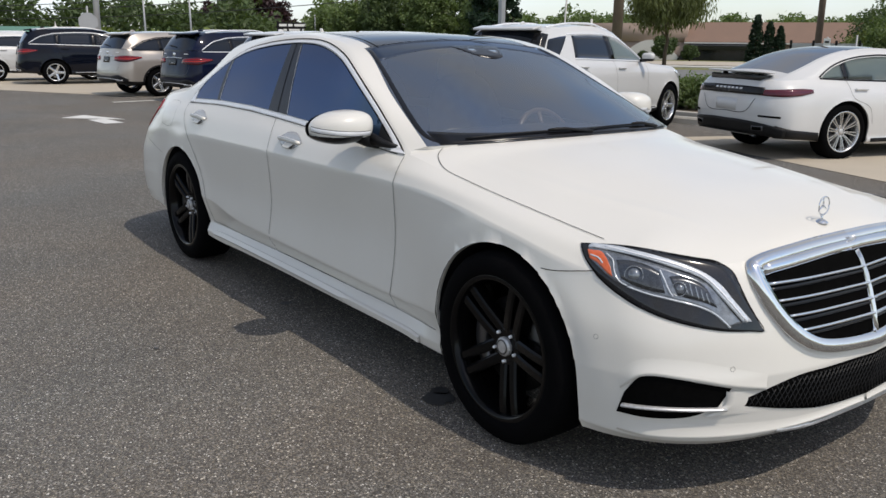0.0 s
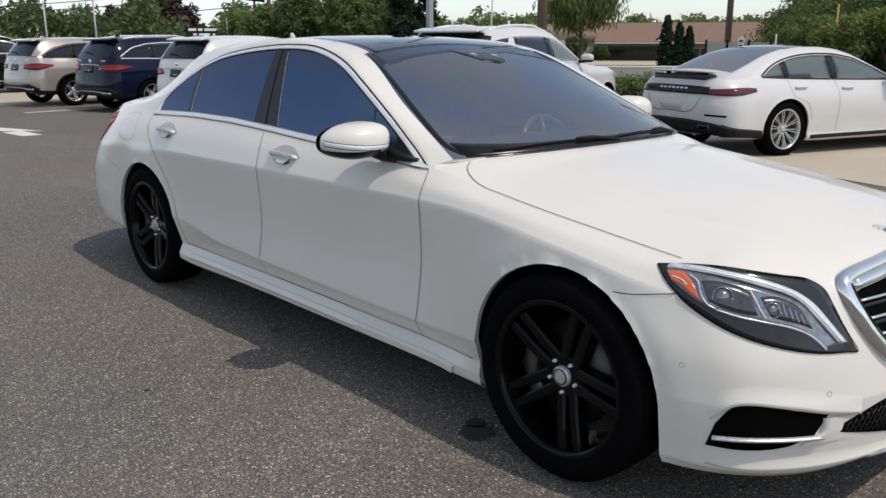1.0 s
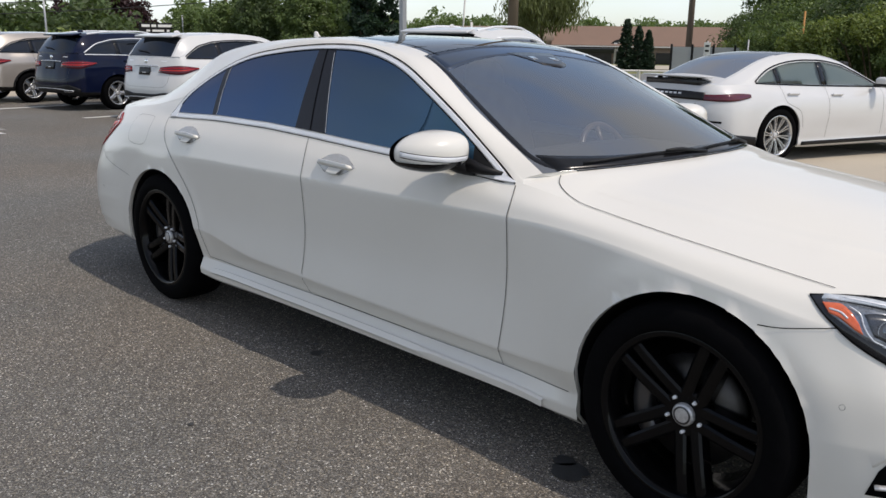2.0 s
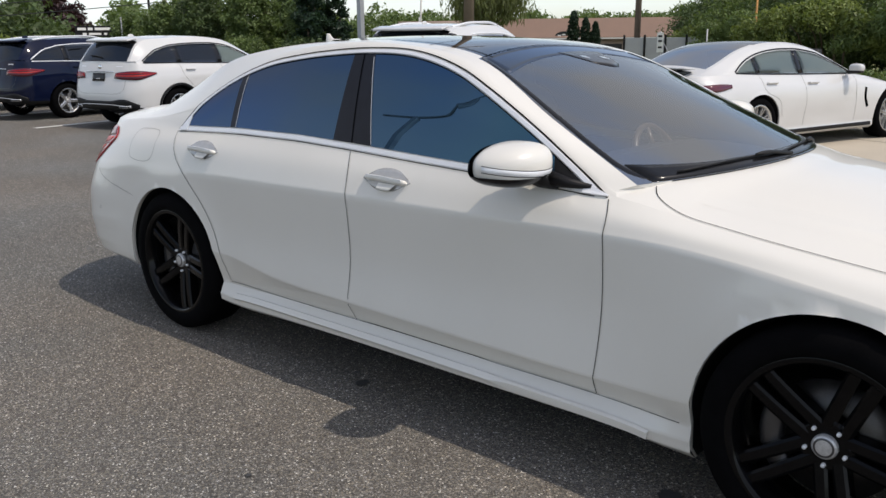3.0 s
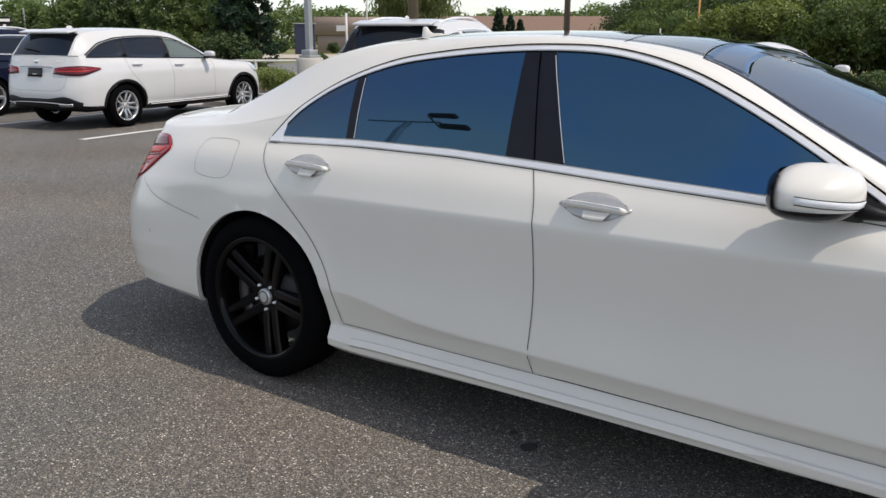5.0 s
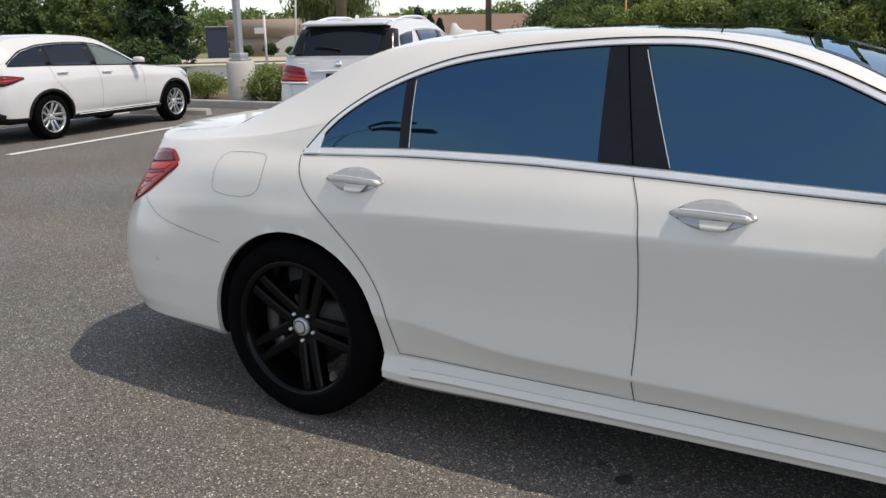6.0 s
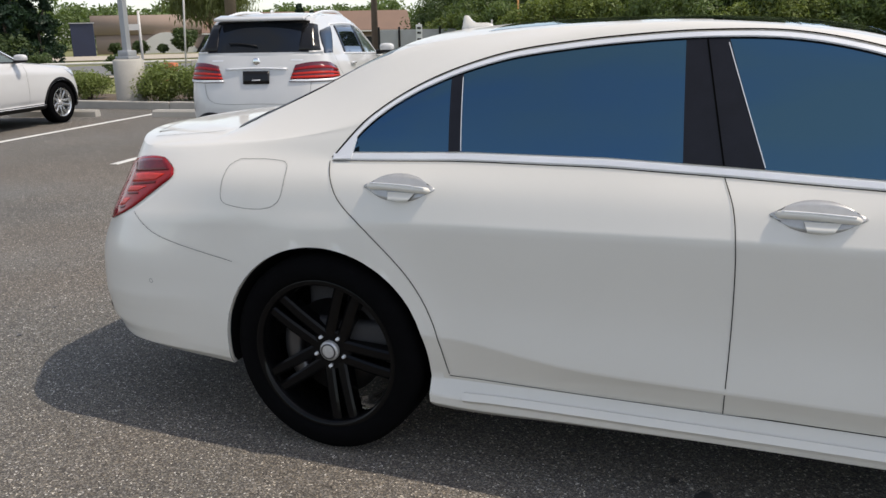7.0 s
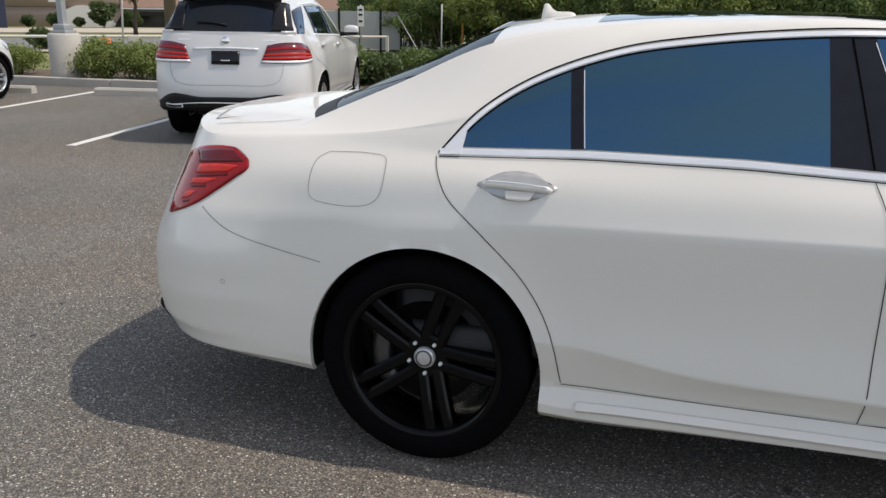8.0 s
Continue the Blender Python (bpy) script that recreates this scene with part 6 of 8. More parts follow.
        return min(0.06, d * math.sqrt(1 + ((b - a) / 0.1) ** 2))

    p0, p1, p2, p3, p4, p5 = spec["posts"]
    lean = 0.0
    if lamp_mat == "tall":
        p0, p1, p2, lean = -0.70, -0.42, -0.04, 0.34
        upper = [(-0.72, 1.20), (-0.62, 1.36), (-0.50, 1.455), (-0.25, 1.488), (0.0, 1.505), (0.3, 1.512), (0.6, 1.515), (1.0, 1.505), (1.35, 1.455), (1.72, 1.30), (2.08, 1.10)]
    for name, a, b, mat in (("quarter_pane", p0, p1, DARK_GLASS if body_type == "suv" else CLEAR_GREEN), ("side_pane", p2, p3, DARK_GLASS if body_type == "suv" else CLEAR_GREEN), ("side_pane", p4, p5, CLEAR_GREEN)):
        mirror_part(name, lay_patch(skin, pane_grid(belt, upper, a, b, a + (0.09 if lean and a == p2 else 0.17 if lean and a == p0 else 0), b + (lean if b == p1 else 0), 0.02, inset, 14, 5), way, 0.006), mat, car)
    for a, b in ((p3, p4),) if lean else ((p1, p2), (p3, p4)):
        mirror_part("door_post", lay_patch(skin, pane_grid(belt, upper, a, b, a, b, 0.02, inset, 4, 5), way, 0.0055), GLOSS_BLACK, car)
    xs = np.linspace((p2 if lean else p0) - 0.015, p5 + 0.06, 18)
    frame_mat = SATIN if body_type == "suv" and bright else GLOSS_BLACK
    if not lean and body_type == "suv":
        backing = pane_grid(belt, upper, p0 - 0.004, p4, p0 - 0.004, p4, 0.018, lambda x: inset(x, 0.026), 30, 5)
        mirror_part("window_surround", lay_patch(skin, backing, way, 0.0035, 0.002), GLOSS_BLACK, car, "black surround of the side windows")
    mirror_part("window_frame", lay_strip(skin, [(x, -0.9, curve_xz(upper, x) - inset(x, 0.01)) for x in xs], way, 0.022, 0.009, 3), frame_mat, car)
    mirror_part("belt_moulding", lay_strip(skin, [(x, -0.9, curve_xz(belt, x) + 0.008) for x in xs], way, 0.02, 0.009, 3), frame_mat, car)
    b = spec["belt"]
    for x, dx in ((p3 + 0.05, 0.03), (p5 + 0.10, -0.02)):
        z1 = curve_xz(b, x)
        mirror_part("shut_line", lay_strip(skin, [(x, -0.9, z1), (x + dx, -0.9, z1 - 0.25), (x + dx * 0.6, -0.9, 0.42 if body_type == "suv" else 0.30)], way, 0.005, 0.002, 6, flat=True), SEAM if paint is WHITE else GAP, car)
    mirror_part("shut_line", lay_strip(skin, [(p1 + 0.02, -0.9, curve_xz(b, p1)), (p1 + 0.06, -0.9, curve_xz(b, p1) - 0.2), (0.36, -0.9, 0.66), (0.44, -0.9, 0.45)], way, 0.005, 0.002, 6, flat=True), SEAM if paint is WHITE else GAP, car)
    for x in (p2 + 0.14, p4 + 0.14):
        z = curve_xz(b, x) - 0.11
        mirror_part("door_handle", lay_strip(skin, [(x - 0.1, -0.9, z), (x, -0.9, z), (x + 0.1, -0.9, z - 0.004)], way, 0.028, 0.035, 5), paint, car)
    for side in (-1, 1):
        flip = Matrix() if side < 0 else Matrix.Diagonal((1, -1, 1, 1))
        xm, zm = p5 - 0.10, curve_xz(b, p5) + 0.085
        mir = new("door_mirror")
        mir.parent = car
        part("mirror_cap", blob(bmesh.new(), (0.065, 0.105, 0.062), 2.8, 18, 12, flip @ pose(xm, -0.985, zm)), paint, mir)
        part("mirror_base", blob(bmesh.new(), (0.06, 0.10, 0.03), 2.8, 16, 8, flip @ pose(xm - 0.004, -0.985, zm - 0.042)), TRIM, mir)
        part("mirror_arm", tube(bmesh.new(), [flip @ Vector((xm + 0.06, -0.82, zm - 0.06)), flip @ Vector((xm + 0.03, -0.93, zm - 0.05))], 0.03, 8), TRIM, mir)
    back = (1, 0, 0)
    diag = (0.75, 0.66, 0)
    if body_type == "suv":
        tall = lamp_mat == "tall"
        if tall:
            hi = [(-0.52, -0.86, 1.02), (-0.72, -0.80, 1.085), (-0.84, -0.62, 1.088), (-0.88, -0.47, 1.06)]
            lo = [(-0.48, -0.87, 0.895), (-0.74, -0.82, 0.878), (-0.86, -0.64, 0.875), (-0.90, -0.38, 0.880)]
        else:
            hi = [(-0.48, -0.90, 1.00), (-0.72, -0.82, 1.035), (-0.84, -0.64, 1.03), (-0.89, -0.42, 1.005)]
            lo = [(-0.46, -0.90, 0.975), (-0.74, -0.83, 0.885), (-0.86, -0.66, 0.885), (-0.90, -0.38, 0.91)]
        tails = []
        A, B = crs(lo, 5), crs(hi, 5)
        for side in (-1, 1):
            lamp = new("tail_lamp")
            lamp.parent = car
            for name, t0, t1, mat, off in (("lens", 0, 1, DARK_RED, 0.012), ("light_guide", 0.66, 0.80, RED_LENS, 0.015), ("light_guide", 0.40, 0.52, BRIGHT_RED, 0.015)) + ((("light_guide", 0.20, 0.32, BRIGHT_RED, 0.015),) if tall else ()) + ((("reversing_lamp", 0.02, 0.13, SATIN, 0.015),) if tall else ()):
                vf = lay_patch(skin, np.array([A * (1 - t) + B * t for t in np.linspace(t0, t1, 4)]), diag, off, 0.012)
                v, f = vf if side < 0 else mirrored(*vf)
                link_part(name, mesh_of(name, v, f, mat), lamp)
        if tall:
            wrap = between([(-0.82, -0.50, 1.215), (-0.785, -0.65, 1.215), (-0.735, -0.735, 1.215)], [(-0.575, -0.47, 1.50), (-0.53, -0.58, 1.50), (-0.48, -0.64, 1.49)], 6)
            mirror_part("wrapped_glass", lay_patch(skin, wrap, (0.72, 0.68, -0.1), 0.006), GLOSS_BLACK, car, "dark glass wrapped round the corner")
        plate = between([(-0.9, -0.155, 0.86), (-0.9, 0, 0.86), (-0.9, 0.155, 0.86)], [(-0.9, -0.155, 1.0), (-0.9, 0, 1.0), (-0.9, 0.155, 1.0)], 4)
        pl = link_part("number_plate", mesh_of("number_plate", *lay_patch(skin, plate, back, 0.016, 0.012), GLOSS_BLACK), car, "black dealer plate")
        link_part("plate_mark", mesh_of("plate_mark", *lay_strip(skin, [(-0.9, -0.05, 0.90), (-0.9, 0.05, 0.90)], back, 0.012, 0.019, 4), SATIN), pl)
        link_part("tailgate_bar", mesh_of("tailgate_bar", *lay_strip(skin, [(-0.9, -0.36, 1.02), (-0.9, 0, 1.03), (-0.9, 0.36, 1.02)], back, 0.022, 0.016, 6), SATIN if tall else CHROME), car)
        bm = lathe(bmesh.new(), [(0.0, -0.01), (0.03, -0.01), (0.045, -0.004), (0.045, 0.01)], 20, m=Matrix.Translation(skin.drop((-0.9, 0, 1.10), back, 0.004)[0]) @ pose(0, 0, 0, 0, 0, -90))
        part("badge", bm, CHROME, car)
        for y0 in (-0.54, 0.40):
            link_part("badge_bars", mesh_of("badge_bars", *lay_strip(skin, [(-0.88, y0, 1.115), (-0.88, y0 + 0.14, 1.115)], back, 0.014, 0.002, 6, flat=True), SATIN), car)
        link_part("shut_line", mesh_of("shut_line", *lay_strip(skin, [(-0.8, -0.64, 0.90), (-0.88, -0.60, 0.72), (-0.9, -0.52, 0.66), (-0.9, 0, 0.645), (-0.9, 0.52, 0.66), (-0.88, 0.60, 0.72), (-0.8, 0.64, 0.90)], back, 0.0035, 0.003, 6, flat=True), SEAM), car)
        lowb = between([(-0.8, -0.80, 0.37), (-0.9, -0.60, 0.37), (-0.96, -0.3, 0.38), (-0.96, 0, 0.38), (-0.96, 0.3, 0.38), (-0.9, 0.60, 0.37), (-0.8, 0.80, 0.37)], [(-0.8, -0.82, 0.455), (-0.9, -0.62, 0.55), (-0.96, -0.3, 0.52), (-0.96, 0, 0.52), (-0.96, 0.3, 0.52), (-0.9, 0.62, 0.55), (-0.8, 0.82, 0.455)], 5)
        link_part("rear_bumper", mesh_of("rear_bumper", *lay_patch(skin, lowb, back, 0.010, 0.01), TRIM), car, "black lower rear bumper")
        link_part("bumper_strip", mesh_of("bumper_strip", *lay_strip(skin, [(-0.9, -0.66, 0.43), (-0.96, -0.35, 0.455), (-0.97, 0, 0.46), (-0.96, 0.35, 0.455), (-0.9, 0.66, 0.43)], back, 0.009, 0.020, 6), SATIN), car)
        for sgn in (-1, 1):
            link_part("exhaust_tip", mesh_of("exhaust_tip", *lay_strip(skin, [(-0.9, sgn * 0.70, 0.425), (-0.93, sgn * 0.60, 0.415), (-0.94, sgn * 0.50, 0.42)], back, 0.045, 0.018, 4), SATIN), car)
            link_part("exhaust_bore", mesh_of("exhaust_bore", *lay_strip(skin, [(-0.9, sgn * 0.69, 0.425), (-0.93, sgn * 0.60, 0.415), (-0.94, sgn * 0.51, 0.42)], back, 0.030, 0.0205, 4), GAP), car)
        part("rear_spoiler", box(bmesh.new(), (0.22, 1.08, 0.035), pose(-0.60, 0, 1.575, 0, -10, 0), 0.015), paint, car)
        wip = [skin.drop((-0.9, y, 1.24 + 0.05 * math.sin((y + 0.1) * 4)), back, 0.02)[0] for y in np.linspace(0.0, 0.34, 6)]
        part("rear_wiper", tube(bmesh.new(), wip, 0.01, 6), TRIM, car)
        if rails:
            for sgn in (-1, 1):
                pts = [skin.drop((x, sgn * 0.52, 2), (0, 0, -1), 0.03 if 0.0 < x < 1.2 else 0.004)[0] for x in (-0.38, -0.28, 0.1, 0.5, 0.9, 1.22, 1.32)]
                part("roof_rail", tube(bmesh.new(), crs([tuple(p) for p in pts], 4), 0.016, 8), SATIN, car, "aluminium roof rail")
        part("antenna_fin", blob(bmesh.new(), (0.065, 0.014, 0.036), 2, 12, 8, pose(-0.2, 0, 1.635)), paint, car)
        for sgn in (-1, 1):
            part("sill_step", box(bmesh.new(), (1.95, 0.07, 0.05), pose(1.44, sgn * 0.885, 0.345), 0.015), TRIM, car, "black sill step")
            part("sill_strip", tube(bmesh.new(), [(0.50, sgn * 0.921, 0.352), (2.38, sgn * 0.921, 0.352)], 0.007, 6), SATIN, car)
        if cladding and not tall and not bright:
            for cx, cz, R in spec["arches"]:
                ring = [(cx + (R + 0.022) * math.cos(a), -1.0, cz + (R + 0.022) * math.sin(a)) for a in np.linspace(0.0, math.pi, 22)]
                mirror_part("arch_cladding", lay_strip(skin, ring, way, 0.046, 0.010, 3), TRIM, car, "black wheel arch cladding")
    else:
        bar = between([(-0.57, -0.93, 0.845), (-0.75, -0.90, 0.81), (-0.95, -0.80, 0.80), (-1.06, -0.5, 0.81), (-1.1, 0, 0.815)], [(-0.575, -0.92, 0.885), (-0.75, -0.89, 0.895), (-0.95, -0.80, 0.885), (-1.06, -0.5, 0.875), (-1.1, 0, 0.862)], 4)
        mirror_part("tail_light_bar", lay_patch(skin, bar, diag, 0.012, 0.01), DARK_RED, car, "dark red tail light bar")
        strip = between([(-1.0, -0.62, 0.81), (-1.08, -0.3, 0.81), (-1.1, 0, 0.81)], [(-1.0, -0.62, 0.90), (-1.08, -0.3, 0.91), (-1.1, 0, 0.91)], 4)
        mirror_part("tail_panel", lay_patch(skin, strip, back, 0.016, 0.01), GLOSS_BLACK, car, "black panel between the tail lamps")
        for i in range(7):
            y = -0.24 + 0.08 * i
            link_part("letter_bar", mesh_of("letter_bar", *lay_strip(skin, [(-1.1, y - 0.025, 0.875), (-1.1, y + 0.025, 0.875)], back, 0.03, 0.020, 3), SATIN), car)
        v, f = lay_patch(skin, between([(-1.1, -0.20, 0.60), (-1.1, 0, 0.60), (-1.1, 0.20, 0.60)], [(-1.1, -0.22, 0.74), (-1.1, 0, 0.745), (-1.1, 0.22, 0.74)], 3), back, 0.004)
        link_part("plate_recess", mesh_of("plate_recess", v, f, paint), car)
        link_part("shut_line", mesh_of("shut_line", *lay_strip(skin, [(-1.05, -0.52, 0.77), (-1.1, -0.38, 0.60), (-1.1, 0, 0.585), (-1.1, 0.38, 0.60), (-1.05, 0.52, 0.77)], back, 0.008, 0.003, 6, flat=True), GAP), car)
        lowb = between([(-0.8, -0.86, 0.29), (-1.0, -0.66, 0.31), (-1.09, -0.3, 0.32), (-1.1, 0, 0.32), (-1.09, 0.3, 0.32), (-1.0, 0.66, 0.31), (-0.8, 0.86, 0.29)], [(-0.8, -0.88, 0.40), (-1.0, -0.68, 0.46), (-1.09, -0.3, 0.49), (-1.1, 0, 0.49), (-1.09, 0.3, 0.49), (-1.0, 0.68, 0.46), (-0.8, 0.88, 0.40)], 5)
        link_part("diffuser", mesh_of("diffuser", *lay_patch(skin, lowb, (1, 0, 0), 0.012, 0.01), TRIM), car, "black rear diffuser")
        mirror_part("exhaust_tip", lay_strip(skin, [(-1.0, -0.66, 0.40), (-1.06, -0.54, 0.395), (-1.07, -0.50, 0.40)], back, 0.075, 0.02, 4), STEEL_DARK, car)
        mirror_part("exhaust_bore", lay_strip(skin, [(-1.01, -0.645, 0.40), (-1.06, -0.54, 0.395), (-1.07, -0.515, 0.40)], back, 0.060, 0.0225, 4), GAP, car)
        mirror_part("bumper_vent", lay_strip(skin, [(-0.92, -0.82, 0.545), (-1.0, -0.70, 0.55), (-1.05, -0.56, 0.555)], diag, 0.026, 0.004, 4), GAP, car)
        corner = between([(-0.40, -0.93, 0.25), (-0.6, -0.915, 0.27), (-0.8, -0.875, 0.285), (-0.95, -0.74, 0.29)], [(-0.42, -0.94, 0.355), (-0.6, -0.925, 0.375), (-0.8, -0.885, 0.40), (-0.95, -0.76, 0.445)], 4)
        mirror_part("bumper_corner", lay_patch(skin, corner, (0.6, 0.8, 0), 0.010, 0.008), TRIM, car, "black bumper corner")
        mirror_part("sill_trim", lay_strip(skin, [(x, -0.95, 0.235) for x in np.linspace(0.46, 2.50, 8)], way, 0.055, 0.008, 3), TRIM, car, "black sill trim")
        for sgn in (-1, 1):
            part("spoiler_strut", box(bmesh.new(), (0.07, 0.03, 0.06), pose(-0.90, sgn * 0.36, 1.055, 0, 3, 0), 0.006), TRIM, car)
        sp = bmesh.new()
        blob(sp, (0.165, 0.60, 0.016), 3.5, 24, 8, pose(-0.94, 0, 1.088, 0, 3, 0))
        part("rear_spoiler", sp, paint, car, "raised rear spoiler")
        part("spoiler_well", box(bmesh.new(), (0.22, 0.98, 0.07), pose(-0.92, 0, 1.015, 0, 3, 0), 0.01), GLOSS_BLACK, car)
        mirror_part("side_vent", lay_strip(skin, [(2.33, -0.9, 0.75), (2.31, -0.9, 0.62), (2.37, -0.9, 0.48)], way, 0.05, 0.008, 5), GAP, car)
    hl = between([(3.20, -0.86, 0.80), (3.40, -0.78, 0.79), (3.52, -0.6, 0.78)], [(3.05, -0.84, 0.93), (3.32, -0.75, 0.91), (3.48, -0.58, 0.88)], 4) if body_type == "suv" else between([(3.35, -0.87, 0.60), (3.55, -0.79, 0.58), (3.68, -0.64, 0.57)], [(3.25, -0.84, 0.70), (3.45, -0.76, 0.685), (3.58, -0.6, 0.67)], 4)
    mirror_part("headlamp", lay_patch(skin, hl, (-0.6, 0.8, 0), 0.008), LAMP_CLEAR, car)
    for o in car.children_recursive:
        if o.type == "MESH":
            o.data.transform(S)
    R, rim, width = spec["wheel"]
    for x in (0.0, L):
        for sgn in (-1, 1):
            put_wheel(car, style, x * scale[0], sgn * spec["wheel_y"] * scale[1], R * scale[2], rim * scale[2], width)
    return car


# ---- ground, lot, kerbs ----
def fall(x, y):
    """The lot drains gently away from the lane."""
    d = math.hypot(max(0, -1.5 - x, x - 4.5), max(0, y - 1.2, -1.2 - y))
    return 0.45 * (-0.0125 * min(d, 12) - 0.008 * max(0, min(d, 40) - 12) - 0.014 * max(0, d - 40)) - 0.008 * max(0, min(d, 160) - 40)


LOT = asphalt("asphalt", 0.120, 0.188)
ROAD = material("road_asphalt", (0.17, 0.17, 0.168), rough=0.9, spread=0.12, scale=0.8, fine=60)
CONCRETE = material("concrete", (0.44, 0.385, 0.305), rough=0.85, spread=0.10, scale=0.9, fine=70, bump=0.002)
KERB = material("kerb_concrete", (0.42, 0.40, 0.36), rough=0.9, spread=0.15, scale=3, fine=90, bump=0.003)
LINE = material("road_paint", (0.66, 0.66, 0.63), rough=0.7, spread=0.10, scale=6, fine=160, bump=0.001)
GRASS = material("grass", (0.12, 0.145, 0.04), rough=0.9, spread=0.3, scale=0.6, fine=25, second=(0.20, 0.19, 0.07), bump=0.01)
MULCH = material("mulch", (0.11, 0.08, 0.055), rough=0.95, spread=0.4, scale=6, fine=60, bump=0.01)
STAIN = material("oil_stain", (0.045, 0.045, 0.045), rough=0.5, spread=0.4, scale=20, fine=120)
WOOD = material("weathered_pole", (0.15, 0.115, 0.085), rough=0.9, spread=0.25, scale=4, fine=60, bump=0.004)
STEEL = material("grey_steel", (0.36, 0.37, 0.38), rough=0.5, metal=0.3, spread=0.1, scale=3, fine=80)
BARK = material("bark", (0.10, 0.075, 0.055), rough=0.95, spread=0.35, scale=5, fine=50, bump=0.01)
CABLE = material("cable", (0.02, 0.02, 0.022), rough=0.6, spread=0.2, scale=5, fine=50)


def ground_sheet():
    radii = [0, 3, 6, 9, 12, 16, 20, 25, 30, 36, 43, 52, 64, 80, 100, 130, 170, 240, 400, 800, 1600]
    verts, faces, n = [(1.5, 0, fall(1.5, 0) - 0.05)], [], 72
    for r in radii[1:]:
        for i in range(n):
            a = 2 * math.pi * i / n
            x, y = 1.5 + r * math.cos(a), r * math.sin(a)
            verts.append((x, y, fall(x, y) - 0.05))
    for i in range(n):
        faces.append((0, 1 + i, 1 + (i + 1) % n))
    for k in range(len(radii) - 2):
        for i in range(n):
            a, b = 1 + k * n + i, 1 + k * n + (i + 1) % n
            faces.append((a, a + n, b + n, b))
    tagged(new("ground", mesh_of("ground", verts, faces, GRASS)), "dry green grass beyond the car lot", "ground", kind="structure")


def sheet(name, x0, x1, y0, y1, cell, lift, mat, label, category):
    nx, ny = max(1, round((x1 - x0) / cell)), max(1, round((y1 - y0) / cell))
    verts = [(x0 + (x1 - x0) * i / nx, y0 + (y1 - y0) * j / ny, 0) for j in range(ny + 1) for i in range(nx + 1)]
    verts = [(x, y, fall(x, y) + lift) for x, y, _ in verts]
    return tagged(new(name, mesh_of(name, verts, grid_faces(ny + 1, nx + 1), mat)), label, category, kind="structure")


def strip_on_ground(name, pts, width, lift, mat, thick=0.006):
    """A flat band along points, following the ground."""
    bm = bmesh.new()
    P = [Vector((x, y, 0)) for x, y in pts]
    fine = []
    for a, b in zip(P, P[1:]):
        k = max(1, int((b - a).length / 0.6))
        fine += [a.lerp(b, i / k) for i in range(k)]
    fine.append(P[-1])
    rows = []
    for i, p in enumerate(fine):
        t = (fine[min(i + 1, len(fine) - 1)] - fine[max(i - 1, 0)]).normalized()
        s = Vector((-t.y, t.x, 0)) * (width / 2)
        ring = []
        for q, dz in ((p - s, -thick), (p - s, 0), (p + s, 0), (p + s, -thick)):
            ring.append(bm.verts.new((q.x, q.y, fall(q.x, q.y) + lift + dz)))
        rows.append(ring)
    for A, B in zip(rows, rows[1:]):
        for j in range(3):
            bm.faces.new((A[j], B[j], B[j + 1], A[j + 1]))
    return bm_mesh(name, bm, mat, smooth=False)


def polygon_sheet(name, pts, lift, mat, label, category, kind="structure"):
    bm = bmesh.new()
    vs = [bm.verts.new((x, y, 0)) for x, y in pts]
    bm.faces.new(vs)
    bmesh.ops.triangulate(bm, faces=bm.faces[:])
    for _ in range(4):
        long = [e for e in bm.edges if e.calc_length() > 2.0]
        if long:
            bmesh.ops.subdivide_edges(bm, edges=long, cuts=1)
            bmesh.ops.triangulate(bm, faces=bm.faces[:])
    for v in bm.verts:
        v.co.z = fall(v.co.x, v.co.y) + lift
    if sum(f.normal.z for f in bm.faces) < 0:
        bmesh.ops.reverse_faces(bm, faces=bm.faces[:])
    me = bm_mesh(name, bm, mat)
    return tagged(new(name, me), label, category, kind=kind)


ground_sheet()
sheet("parking_lot", -42, 34, -34, 10.3, 1.0, 0.0, LOT, "worn grey asphalt car lot", "parking lot")
polygon_sheet("concrete_apron", [(-3.1, 7.55), (14.0, 1.95), (17.0, 11.0), (0.5, 16.5)], 0.006, CONCRETE, "pale concrete apron beside the asphalt", "pavement")
polygon_sheet("concrete_pad", [(-16.0, 3.55), (-20.5, 1.3), (-40.0, -8.0), (-41.5, 9.9), (-17.0, 9.9)], 0.006, CONCRETE, "pale concrete pad at the end of the lot", "pavement")
for a, b in (((2.2, 5.82), (5.0, 14.8)), ((-1.0, 10.2), (16.0, 4.6)), ((7.0, 4.25), (9.8, 13.2))):
    tagged(new("joint", strip_on_ground("joint", [a, b], 0.012, 0.008, STAIN, 0.002)), "dark joint in the concrete apron", "joint", kind="structure")
for x, y, far in ((-5.57, 4.25, 9.6), (-8.46, 3.60, 9.9), (-11.45, 3.40, 9.9), (-14.48, 2.60, 9.9)):
    t = (far - y) / 0.989
    tagged(new("bay_line", strip_on_ground("bay_line", [(x, y), (x - 0.148 * t, far)], 0.10, 0.005, LINE)), "white painted parking bay line", "line", kind="structure")
arrow = thing("road_arrow", "white painted turn arrow on asphalt", "road marking", Matrix(), kind="structure")
link_part("shaft", strip_on_ground("shaft", [(-9.5, 1.26), (-10.4, 1.20)], 0.30, 0.005, LINE), arrow)
bm = bmesh.new()
for tri in (((-10.1, 1.62), (-11.40, 1.22), (-10.98, 0.72)),):
    bm.faces.new([bm.verts.new((x, y, fall(x, y) + 0.0065)) for x, y in tri])
